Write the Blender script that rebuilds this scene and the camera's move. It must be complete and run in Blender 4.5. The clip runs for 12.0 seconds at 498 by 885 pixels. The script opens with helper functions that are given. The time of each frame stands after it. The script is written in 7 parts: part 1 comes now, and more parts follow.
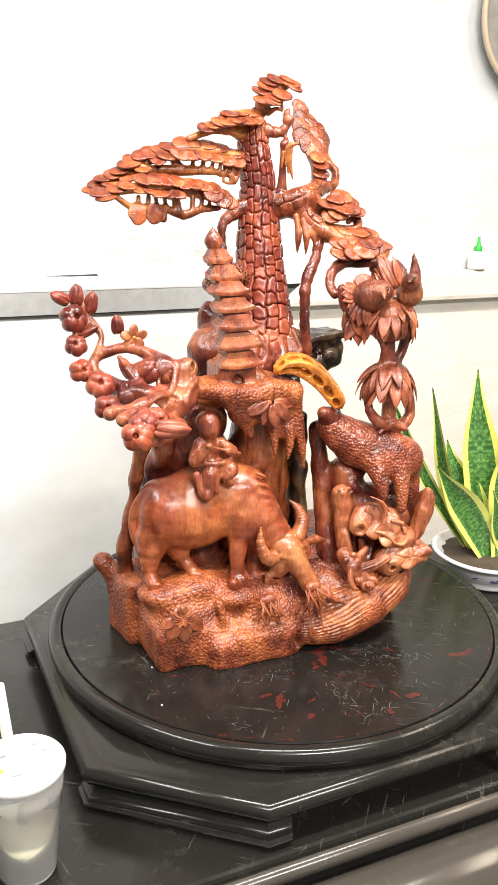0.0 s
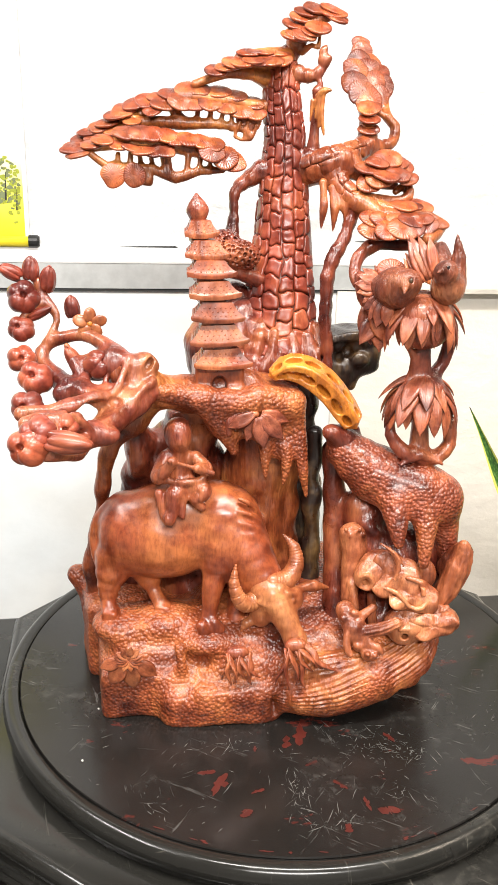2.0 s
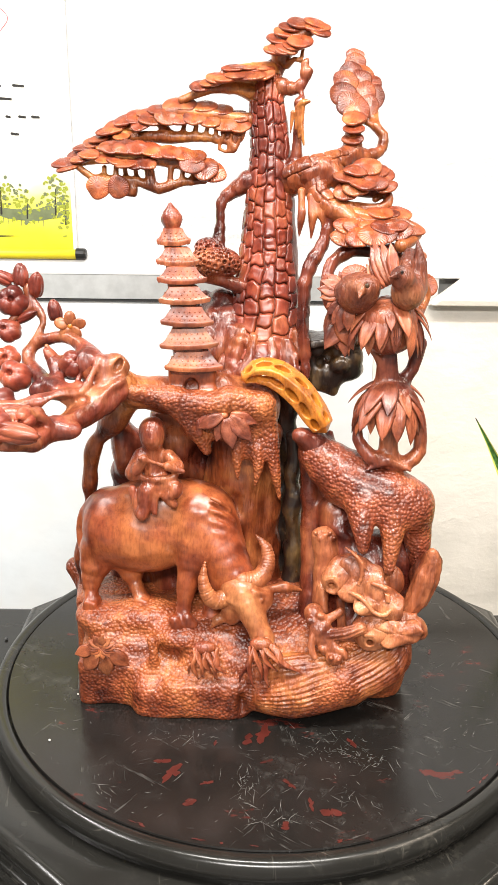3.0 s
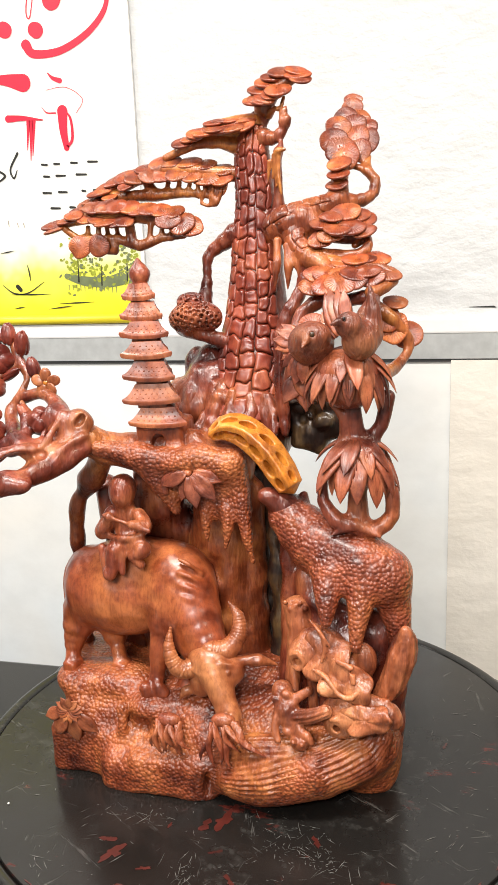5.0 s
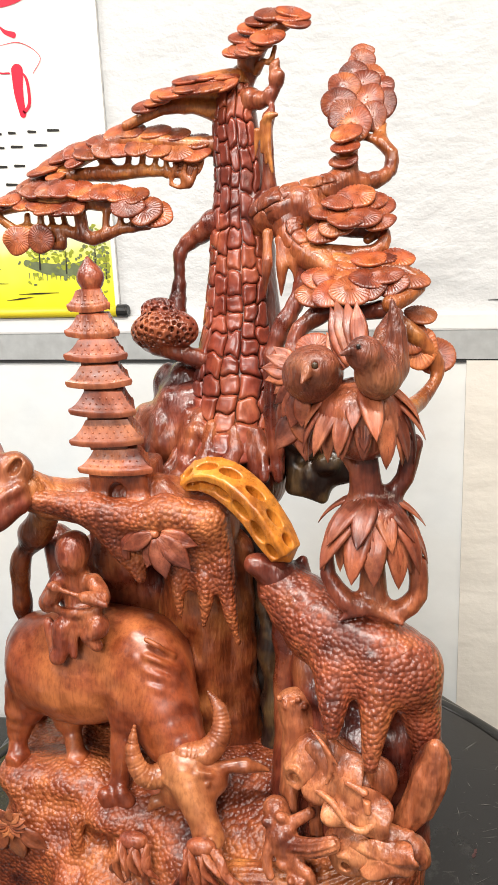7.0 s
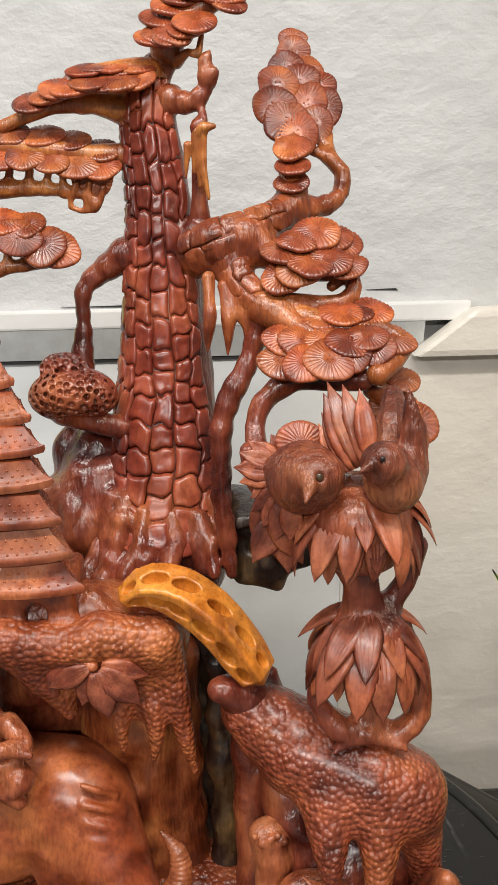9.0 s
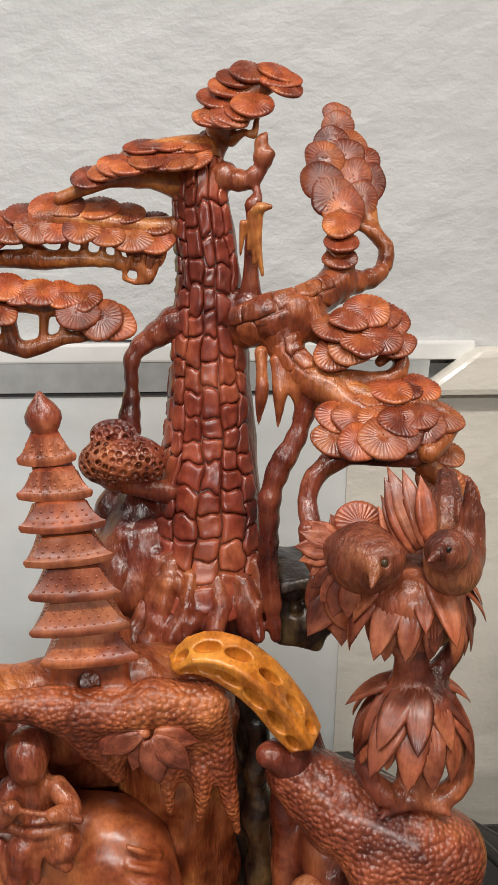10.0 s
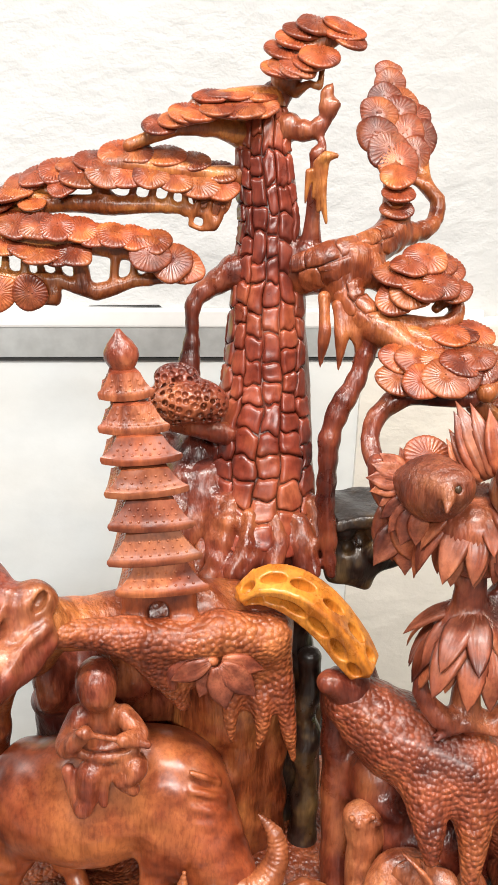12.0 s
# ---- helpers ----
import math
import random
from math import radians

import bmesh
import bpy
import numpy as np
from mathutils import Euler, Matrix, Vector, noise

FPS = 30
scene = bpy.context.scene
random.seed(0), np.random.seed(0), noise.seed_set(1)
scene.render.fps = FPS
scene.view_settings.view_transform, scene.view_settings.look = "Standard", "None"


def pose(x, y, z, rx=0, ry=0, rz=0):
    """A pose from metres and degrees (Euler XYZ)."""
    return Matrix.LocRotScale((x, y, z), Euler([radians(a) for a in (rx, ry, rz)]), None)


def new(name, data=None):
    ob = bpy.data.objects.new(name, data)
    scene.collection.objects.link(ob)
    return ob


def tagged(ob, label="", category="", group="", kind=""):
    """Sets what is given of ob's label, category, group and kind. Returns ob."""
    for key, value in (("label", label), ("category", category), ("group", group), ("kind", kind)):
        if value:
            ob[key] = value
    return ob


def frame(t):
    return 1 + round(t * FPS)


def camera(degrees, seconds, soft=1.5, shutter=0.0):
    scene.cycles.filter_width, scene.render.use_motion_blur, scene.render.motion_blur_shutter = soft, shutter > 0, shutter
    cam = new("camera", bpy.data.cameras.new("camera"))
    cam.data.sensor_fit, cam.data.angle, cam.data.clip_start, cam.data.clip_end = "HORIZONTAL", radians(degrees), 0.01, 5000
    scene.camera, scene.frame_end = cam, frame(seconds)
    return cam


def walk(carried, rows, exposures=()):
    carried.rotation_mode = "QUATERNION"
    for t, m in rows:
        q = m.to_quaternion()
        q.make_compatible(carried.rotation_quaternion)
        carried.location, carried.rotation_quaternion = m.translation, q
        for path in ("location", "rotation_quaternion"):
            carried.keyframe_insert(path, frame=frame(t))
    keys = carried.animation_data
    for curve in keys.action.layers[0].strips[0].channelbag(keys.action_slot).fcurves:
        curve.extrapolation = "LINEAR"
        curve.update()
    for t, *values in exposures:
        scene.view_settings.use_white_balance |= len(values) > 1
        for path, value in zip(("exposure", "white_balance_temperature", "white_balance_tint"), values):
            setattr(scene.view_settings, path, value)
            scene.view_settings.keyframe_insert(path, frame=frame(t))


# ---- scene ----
cam = camera(33.5, 12.0)
METRES, EYE, TILT, LEAN, TURN = 1.5, 1.49, -17.2, -0.93, -23.9
ROWS = [
    (0.0, 0.0, 0.0, 0.0, 0.0, 0.0, -0.0),
    (0.5, 0.0161, 0.0388, 0.0077, 0.73, -0.85, -1.03),
    (1.0, 0.0392, 0.0924, 0.0173, 3.01, -1.73, -2.31),
    (1.5, 0.0877, 0.1368, 0.0308, 7.19, -2.2, -2.9),
    (2.0, 0.176, 0.1694, 0.0415, 15.1, -2.4, -5.34),
    (2.5, 0.2466, 0.1831, 0.0434, 20.52, -2.51, -6.72),
    (2.7, 0.2669, 0.1804, 0.0393, 21.6, -2.233, -6.747),
    (4.3, 0.4011, 0.2466, 0.0544, 33.16, -1.26, -7.395),
    (4.5, 0.409, 0.2624, 0.0524, 34.09, -0.23, -7.56),
    (5.0, 0.4213, 0.3056, 0.0558, 36.75, 0.94, -7.48),
    (5.5, 0.413, 0.3317, 0.0584, 37.92, 0.96, -7.24),
    (6.0, 0.3908, 0.3566, 0.0764, 37.98, 0.72, -7.31),
    (6.5, 0.361, 0.3901, 0.0908, 37.86, 0.11, -7.43),
    (7.0, 0.339, 0.4121, 0.1046, 36.06, -0.92, -7.22),
    (7.2, 0.3221, 0.4238, 0.1118, 34.23, -1.539, -6.704),
    (8.8, 0.22, 0.4577, 0.1652, 22.88, -3.932, -4.729),
    (9.0, 0.2152, 0.4489, 0.1726, 21.84, -4.06, -4.53),
    (9.5, 0.1951, 0.4368, 0.1872, 20.29, -4.15, -4.68),
    (10.0, 0.1794, 0.4269, 0.2022, 19.83, -3.63, -5.38),
    (10.5, 0.1604, 0.4222, 0.21, 19.65, -3.41, -6.31),
    (11.0, 0.1432, 0.4141, 0.2047, 19.36, -3.58, -6.84),
    (11.5, 0.14, 0.4058, 0.1935, 18.58, -4.21, -6.39),
    (12.0, 0.1436, 0.3962, 0.1759, 17.83, -4.36, -5.9),
]
EXPOSURES = [(0.0, 0.05), (0.5, -0.05), (2.5, 0.08), (4.5, -0.2), (5.0, -0.3), (7.0, -0.38), (9.0, -0.98), (9.5, -1.15), (10.0, -1.18), (10.5, -0.76), (11.0, -0.58), (11.5, -0.48), (12.0, -0.40)]
walk(cam, [(t, pose(0, 0, EYE, TILT, LEAN, TURN) @ pose(METRES * x, METRES * y, METRES * z, 90 + pitch, roll, yaw)) for t, x, y, z, yaw, pitch, roll in ROWS], EXPOSURES)

# ---- light: a shop room with ceiling panels ----
world = bpy.data.worlds.new("world")
scene.world = world
world.use_nodes = True
world.node_tree.nodes["Background"].inputs["Color"].default_value = (1.0, 0.98, 0.94, 1)
world.node_tree.nodes["Background"].inputs["Strength"].default_value = 0.45


def panel_lamp(x, y, z, sx, sy, watts, color):
    lamp = bpy.data.lights.new("ceiling_panel_light", "AREA")
    lamp.shape, lamp.size, lamp.size_y = "RECTANGLE", sx, sy
    lamp.energy, lamp.color = watts, color
    ob = new("ceiling_panel_light", lamp)
    ob.location = (x, y, z)
    return ob


panel_lamp(0.55, 0.45, 2.72, 1.2, 0.12, 62, (1.0, 0.96, 0.9))
panel_lamp(-0.9, 0.7, 2.72, 0.12, 1.2, 46, (1.0, 0.97, 0.93))
panel_lamp(1.9, 0.3, 2.72, 0.12, 1.2, 34, (1.0, 0.85, 0.68))
panel_lamp(0.4, -1.4, 2.72, 1.2, 0.2, 135, (1.0, 0.96, 0.92))

# ---- materials ----
def material(name):
    m = bpy.data.materials.new(name)
    m.use_nodes = True
    t = m.node_tree
    return m, t, t.nodes["Principled BSDF"]


def link(t, a, b):
    t.links.new(a, b)


def noise_node(t, coord, scale, detail=3.0, rough=0.55, stretch=None):
    if stretch:
        mp = t.nodes.new("ShaderNodeMapping")
        mp.inputs["Scale"].default_value = stretch
        link(t, coord, mp.inputs["Vector"])
        coord = mp.outputs["Vector"]
    n = t.nodes.new("ShaderNodeTexNoise")
    n.inputs["Scale"].default_value = scale
    n.inputs["Detail"].default_value = detail
    n.inputs["Roughness"].default_value = rough
    link(t, coord, n.inputs["Vector"])
    return n.outputs["Fac"]


def ramp(t, fac, stops):
    r = t.nodes.new("ShaderNodeValToRGB")
    e = r.color_ramp.elements
    while len(e) < len(stops):
        e.new(0.5)
    for k, (p, c) in zip(e, stops):
        k.position, k.color = p, (*c, 1)
    link(t, fac, r.inputs["Fac"])
    return r.outputs["Color"]


def mix(t, fac, a, b, mode="MIX"):
    n = t.nodes.new("ShaderNodeMix")
    n.data_type, n.blend_type = "RGBA", mode
    for sock, v in ((n.inputs[0], fac), (n.inputs[6], a), (n.inputs[7], b)):
        if hasattr(v, "links"):
            link(t, v, sock)
        else:
            sock.default_value = v if isinstance(v, float) else (*v, 1)
    return n.outputs[2]


def bump(t, bsdf, parts):
    """parts: (height socket, distance in metres, strength)"""
    last = None
    for h, dist, strength in parts:
        b = t.nodes.new("ShaderNodeBump")
        b.inputs["Distance"].default_value = dist
        b.inputs["Strength"].default_value = strength
        link(t, h, b.inputs["Height"])
        if last:
            link(t, last, b.inputs["Normal"])
        last = b.outputs["Normal"]
    link(t, last, bsdf.inputs["Normal"])


def object_coord(t):
    return t.nodes.new("ShaderNodeTexCoord").outputs["Object"]


def carved_wood(name, dark, mid, light, rough=0.34, relief="grain", cell=170.0, random_hue=False, coat=0.32, size=1.0, streak=0.75):
    """Oiled and lacquered carving wood: growth bands, mottling, pores, tool marks."""
    m, t, b = material(name)
    co = object_coord(t)
    if size != 1.0:
        # shared pieces are built one unit wide: bring their grain to true size
        unit = t.nodes.new("ShaderNodeMapping")
        unit.inputs["Scale"].default_value = (size, size, size)
        link(t, co, unit.inputs["Vector"])
        co = unit.outputs["Vector"]
    if random_hue:
        info = t.nodes.new("ShaderNodeObjectInfo")
        off = t.nodes.new("ShaderNodeVectorMath")
        off.operation = "ADD"
        sc = t.nodes.new("ShaderNodeVectorMath")
        sc.operation = "SCALE"
        comb = t.nodes.new("ShaderNodeCombineXYZ")
        for k in range(3):
            link(t, info.outputs["Random"], comb.inputs[k])
        link(t, comb.outputs[0], sc.inputs[0])
        sc.inputs["Scale"].default_value = 7.0
        link(t, co, off.inputs[0])
        link(t, sc.outputs[0], off.inputs[1])
        co = off.outputs[0]
    patch = noise_node(t, co, 13.0, 4.0, 0.62)
    grain = noise_node(t, co, 60.0, 4.0, 0.6, (1.0, 1.0, 0.16))
    pores = noise_node(t, co, 420.0, 2.0, 0.6, (1.0, 1.0, 0.2))
    stain = noise_node(t, co, 34.0, 5.0, 0.68)
    col = ramp(t, patch, [(0.34, tuple(0.62 * c for c in dark)), (0.48, mid), (0.66, tuple(1.08 * c for c in light))])
    col = mix(t, 0.75, col, ramp(t, stain, [(0.36, (0.50, 0.36, 0.36)), (0.52, (1.0, 1.0, 1.0)), (0.68, (1.16, 1.22, 1.2))]), "MULTIPLY")
    g = ramp(t, grain, [(0.3, (0.48, 0.40, 0.36)), (0.6, (1.0, 1.0, 1.0))])
    col = mix(t, streak, col, g, "MULTIPLY")
    p = ramp(t, pores, [(0.38, (0.6, 0.52, 0.5)), (0.52, (1.0, 1.0, 1.0))])
    col = mix(t, 0.5, col, p, "MULTIPLY")
    if random_hue:
        col = mix(t, 1.0, col, ramp(t, info.outputs["Random"], [(0.0, (0.72, 0.66, 0.62)), (0.5, (1.0, 1.0, 1.0)), (1.0, (1.35, 1.3, 1.1))]), "MULTIPLY")
    parts = [(grain, 0.0012, 0.35)]
    if relief in ("stipple", "scales"):
        v = t.nodes.new("ShaderNodeTexVoronoi")
        v.feature = "SMOOTH_F1"
        v.inputs["Scale"].default_value = cell
        v.inputs["Smoothness"].default_value = 0.35
        v.inputs["Randomness"].default_value = 1.0 if relief == "stipple" else 0.75
        link(t, co, v.inputs["Vector"])
        h = v.outputs["Distance"]
        inv = t.nodes.new("ShaderNodeMath")
        inv.operation = "SUBTRACT"
        inv.inputs[0].default_value = 1.0
        link(t, h, inv.inputs[1])
        parts.append((inv.outputs[0], 0.0042, 0.55 if relief == "stipple" else 0.65))
        # shade between the bumps is put into the colour: gaps darker, tops paler
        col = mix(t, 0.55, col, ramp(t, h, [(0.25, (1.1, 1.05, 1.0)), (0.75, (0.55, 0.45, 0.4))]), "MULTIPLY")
    else:
        tool = noise_node(t, co, 55.0, 1.0, 0.4)
        parts.append((tool, 0.006, 0.45))
        if relief == "chisel":
            w = noise_node(t, co, cell, 3.0, 0.55, (1.6, 1.6, 0.32))
            parts.append((w, 0.007, 0.5))
            # hollows of the chisel marks are shaded in the colour too
            col = mix(t, 0.5, col, ramp(t, w, [(0.32, (0.5, 0.4, 0.36)), (0.5, (1.0, 1.0, 1.0))]), "MULTIPLY")
    link(t, col, b.inputs["Base Color"])
    b.inputs["Roughness"].default_value = rough
    b.inputs["Coat Weight"].default_value = coat
    b.inputs["Coat Roughness"].default_value = 0.22
    link(t, ramp(t, stain, [(0.35, (rough - 0.08,) * 3), (0.65, (rough + 0.12,) * 3)]), b.inputs["Roughness"])
    bump(t, b, parts)
    return m


WOOD = carved_wood("carved_red_wood", (0.160, 0.026, 0.010), (0.330, 0.078, 0.023), (0.520, 0.185, 0.052), rough=0.38, relief="chisel", cell=85.0)
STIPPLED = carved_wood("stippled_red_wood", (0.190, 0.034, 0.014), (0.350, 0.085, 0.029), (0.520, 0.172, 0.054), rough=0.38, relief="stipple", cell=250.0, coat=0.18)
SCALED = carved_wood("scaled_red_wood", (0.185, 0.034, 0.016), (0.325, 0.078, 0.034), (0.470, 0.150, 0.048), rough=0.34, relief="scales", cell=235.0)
SMOOTH = carved_wood("smooth_red_wood", (0.170, 0.027, 0.011), (0.310, 0.065, 0.021), (0.470, 0.140, 0.042), rough=0.36, streak=0.5)
TAN = carved_wood("tan_rose_wood", (0.270, 0.060, 0.024), (0.430, 0.128, 0.050), (0.570, 0.225, 0.092), rough=0.38, relief="chisel", cell=75.0)
BARK = carved_wood("dark_bark_wood", (0.150, 0.019, 0.012), (0.285, 0.050, 0.025), (0.420, 0.110, 0.046), rough=0.34, coat=0.28)
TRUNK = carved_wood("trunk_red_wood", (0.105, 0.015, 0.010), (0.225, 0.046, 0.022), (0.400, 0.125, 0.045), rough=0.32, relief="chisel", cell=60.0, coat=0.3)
BOUGH = carved_wood("amber_bough_wood", (0.225, 0.042, 0.012), (0.410, 0.118, 0.027), (0.590, 0.240, 0.055), rough=0.36, relief="chisel", cell=85.0)
PAD = carved_wood("pine_pad_wood", (0.170, 0.028, 0.012), (0.295, 0.062, 0.022), (0.450, 0.140, 0.040), rough=0.36, random_hue=True, size=0.02, coat=0.22)
TANLEAF = carved_wood("tan_leaf_wood", (0.240, 0.052, 0.022), (0.390, 0.110, 0.045), (0.530, 0.195, 0.080), rough=0.40, random_hue=True, size=0.035, coat=0.18)
HORN = carved_wood("pale_horn_wood", (0.265, 0.064, 0.022), (0.400, 0.120, 0.043), (0.520, 0.200, 0.074), rough=0.36)
LEAFWOOD = carved_wood("rosy_leaf_wood", (0.190, 0.038, 0.020), (0.320, 0.084, 0.042), (0.450, 0.155, 0.072), rough=0.40, random_hue=True, size=0.055, coat=0.18)
ROSE = carved_wood("rose_brown_wood", (0.150, 0.024, 0.014), (0.290, 0.064, 0.030), (0.430, 0.132, 0.050), rough=0.36, relief="chisel", cell=75.0)
BUDWOOD = carved_wood("bud_wood", (0.170, 0.024, 0.017), (0.270, 0.050, 0.029), (0.400, 0.105, 0.048), rough=0.38, random_hue=True, coat=0.2)
GOLD = carved_wood("golden_heart_wood", (0.43, 0.11, 0.010), (0.64, 0.205, 0.020), (0.78, 0.33, 0.050), rough=0.3, coat=0.3)
KNOT = carved_wood("mottled_knot_wood", (0.13, 0.019, 0.015), (0.27, 0.058, 0.030), (0.44, 0.165, 0.065), rough=0.36, relief="chisel", cell=55.0)
FEATHER = carved_wood("feathered_brown_wood", (0.12, 0.026, 0.015), (0.23, 0.060, 0.028), (0.38, 0.14, 0.058), rough=0.38, relief="chisel", cell=140.0, coat=0.15)
ROOF = carved_wood("pagoda_roof_wood", (0.17, 0.032, 0.015), (0.30, 0.076, 0.032), (0.42, 0.140, 0.056), rough=0.40, random_hue=True, coat=0.16)
BLACKWOOD = carved_wood("black_old_wood", (0.010, 0.006, 0.005), (0.03, 0.017, 0.012), (0.24, 0.14, 0.05), rough=0.34, relief="chisel", cell=60.0)


def scratches(t, co, angle, scale, thresh):
    """Fine straight scratches along one direction, broken up."""
    first = t.nodes.new("ShaderNodeMapping")
    first.inputs["Rotation"].default_value = (0, 0, radians(angle))
    link(t, co, first.inputs["Vector"])
    mp = t.nodes.new("ShaderNodeMapping")
    mp.inputs["Scale"].default_value = (0.8, 9.0, 1.0)
    link(t, first.outputs["Vector"], mp.inputs["Vector"])
    fine = noise_node(t, mp.outputs["Vector"], scale, 4.0, 0.7)
    return ramp(t, fine, [(thresh, (0, 0, 0)), (thresh + 0.06, (1, 1, 1))])


def lacquer(name, base, scuff, red, amount):
    m, t, b = material(name)
    co = object_coord(t)
    cloud = noise_node(t, co, 8.0, 5.0, 0.65)
    f = scratches(t, co, 35, 11.0, 0.645)
    for ang, sc, th in ((-50, 14.0, 0.66), (80, 12.0, 0.66), (12, 15.0, 0.67), (-20, 17.0, 0.67)):
        f = mix(t, 1.0, f, scratches(t, co, ang, sc, th), "ADD")
    f = mix(t, 1.0, f, ramp(t, cloud, [(0.40, (0.05 * amount,) * 3), (0.66, (amount,) * 3)]), "MULTIPLY")
    dust = noise_node(t, co, 45.0, 5.0, 0.75)
    f2 = mix(t, 1.0, ramp(t, dust, [(0.52, (0, 0, 0)), (0.75, (0.45, 0.45, 0.45))]), ramp(t, cloud, [(0.48, (0, 0, 0)), (0.68, (amount,) * 3)]), "MULTIPLY")
    f = mix(t, 1.0, f, f2, "ADD")
    col = mix(t, f, base, scuff)
    wear = noise_node(t, co, 14.0, 5.0, 0.7, (0.8, 1.7, 1.0))
    r = mix(t, 1.0, ramp(t, wear, [(0.63, (0, 0, 0)), (0.68, (1, 1, 1))]), (red,) * 3, "MULTIPLY")
    col = mix(t, r, col, (0.15, 0.016, 0.009))
    link(t, col, b.inputs["Base Color"])
    link(t, ramp(t, cloud, [(0.3, (0.12,) * 3), (0.7, (0.32,) * 3)]), b.inputs["Roughness"])
    b.inputs["Specular IOR Level"].default_value = 0.36
    bump(t, b, [(dust, 0.0006, 0.2)])
    return m


DISC_TOP = lacquer("scratched_black_lacquer", (0.010, 0.0090, 0.0082), (0.16, 0.155, 0.145), 0.35, 0.75)
BLACK = lacquer("black_lacquer", (0.013, 0.0125, 0.0110), (0.16, 0.15, 0.125), 0.0, 0.7)

# light on rail and moulding is put into a base paler than BLACK
RAILWOOD = lacquer("lit_black_rail", (0.055, 0.048, 0.040), (0.22, 0.20, 0.17), 0.0, 0.6)


def plaster(name, a, b_col, rough, bump_d, gloss=0.0):
    m, t, b = material(name)
    co = object_coord(t)
    big = noise_node(t, co, 2.2, 3.0, 0.55)
    fine = noise_node(t, co, 14.0, 5.0, 0.6, (0.8, 1.0, 1.1))
    col = mix(t, ramp(t, big, [(0.3, (0, 0, 0)), (0.7, (1, 1, 1))]), a, b_col)
    col = mix(t, 0.3, col, ramp(t, fine, [(0.35, (0.82,) * 3), (0.6, (1, 1, 1))]), "MULTIPLY")
    link(t, col, b.inputs["Base Color"])
    b.inputs["Roughness"].default_value = rough
    b.inputs["Coat Weight"].default_value = gloss
    crease = noise_node(t, co, 38.0, 4.0, 0.65)
    bump(t, b, [(fine, 0.018, bump_d), (crease, 0.0015, bump_d)])
    return m


WALL_UPPER = plaster("white_sheet_wall", (0.71, 0.72, 0.725), (0.64, 0.65, 0.655), 0.5, 0.5)
# the board's soft blue and yellow reflections are put into its colour
WALL_LOWER = plaster("white_gloss_board", (0.89, 0.87, 0.82), (0.80, 0.86, 0.90), 0.22, 0.05, 0.4)
CREAM = plaster("cream_plastic_sheet", (0.86, 0.82, 0.75), (0.82, 0.77, 0.68), 0.4, 0.3, 0.2)
# unseen room walls, ceiling and floor, kept grey to hold down bounced light
ROOM_WALL = plaster("painted_room_wall", (0.40, 0.40, 0.39), (0.34, 0.34, 0.33), 0.7, 0.1)
FLOOR = plaster("grey_floor_tile", (0.26, 0.25, 0.24), (0.20, 0.19, 0.18), 0.35, 0.1)


def plain(name, color, rough=0.5, metal=0.0, coat=0.0, grain=0.1):
    m, t, b = material(name)
    n = noise_node(t, object_coord(t), 40.0, 3.0, 0.6)
    link(t, mix(t, grain, color, ramp(t, n, [(0.3, tuple(c * 0.6 for c in color)), (0.7, tuple(min(1, c * 1.25) for c in color))])), b.inputs["Base Color"])
    b.inputs["Roughness"].default_value, b.inputs["Metallic"].default_value, b.inputs["Coat Weight"].default_value = rough, metal, coat
    return m


ALU = plain("brushed_aluminium", (0.60, 0.62, 0.62), 0.42, 0.25, 0.0, 0.3)
WHITE_TRIM = plain("white_trim", (0.86, 0.86, 0.85), 0.35)
DARK_GAP = plain("dark_gap", (0.03, 0.03, 0.03), 0.7)


# ---- mesh tools ----
def mesh_object(name, bm, mat, parent=None, smooth=False):
    me = bpy.data.meshes.new(name)
    bm.to_mesh(me)
    bm.free()
    if mat:
        me.materials.append(mat)
    if smooth == "creased":
        # round where faces meet gently, sharp where they meet hard
        me.polygons.foreach_set("use_smooth", [True] * len(me.polygons))
        me.set_sharp_from_angle(angle=radians(38))
    elif smooth:
        me.polygons.foreach_set("use_smooth", [True] * len(me.polygons))
    ob = new(name, me)
    ob.parent = parent
    return ob


def part(name, bm, mat, parent, label="", smooth=True):
    ob = mesh_object(name, bm, mat, parent, smooth)
    return tagged(ob, label) if label else ob


def thing(name, at, label, category, group="", kind=""):
    ob = new(name)
    ob.location = at
    ob.empty_display_size = 0.02
    return tagged(ob, label, category, group, kind)


def add_box(bm, lo, hi, bevel=0.0):
    c = [(a + b) / 2 for a, b in zip(lo, hi)]
    s = [b - a for a, b in zip(lo, hi)]
    r = bmesh.ops.create_cube(bm, size=1, matrix=Matrix.LocRotScale(c, None, s))
    if bevel:
        edges = list({e for v in r["verts"] for e in v.link_edges})
        bmesh.ops.bevel(bm, geom=edges, offset=bevel, segments=2, affect="EDGES", profile=0.6)
    return bm


def boxed(lo, hi, bevel=0.0):
    return add_box(bmesh.new(), lo, hi, bevel)


def lathe(profile, n=48, center=(0, 0), cap_top=False, cap_bottom=False):
    """profile: (radius, z) from bottom to top."""
    bm = bmesh.new()
    rings = []
    for r, z in profile:
        rings.append([bm.verts.new((center[0] + r * math.cos(2 * math.pi * k / n), center[1] + r * math.sin(2 * math.pi * k / n), z)) for k in range(n)])
    for a, b in zip(rings, rings[1:]):
        for k in range(n):
            bm.faces.new((a[k], a[(k + 1) % n], b[(k + 1) % n], b[k]))
    if cap_top:
        bm.faces.new(rings[-1])
    if cap_bottom:
        bm.faces.new(rings[0][::-1])
    return bm


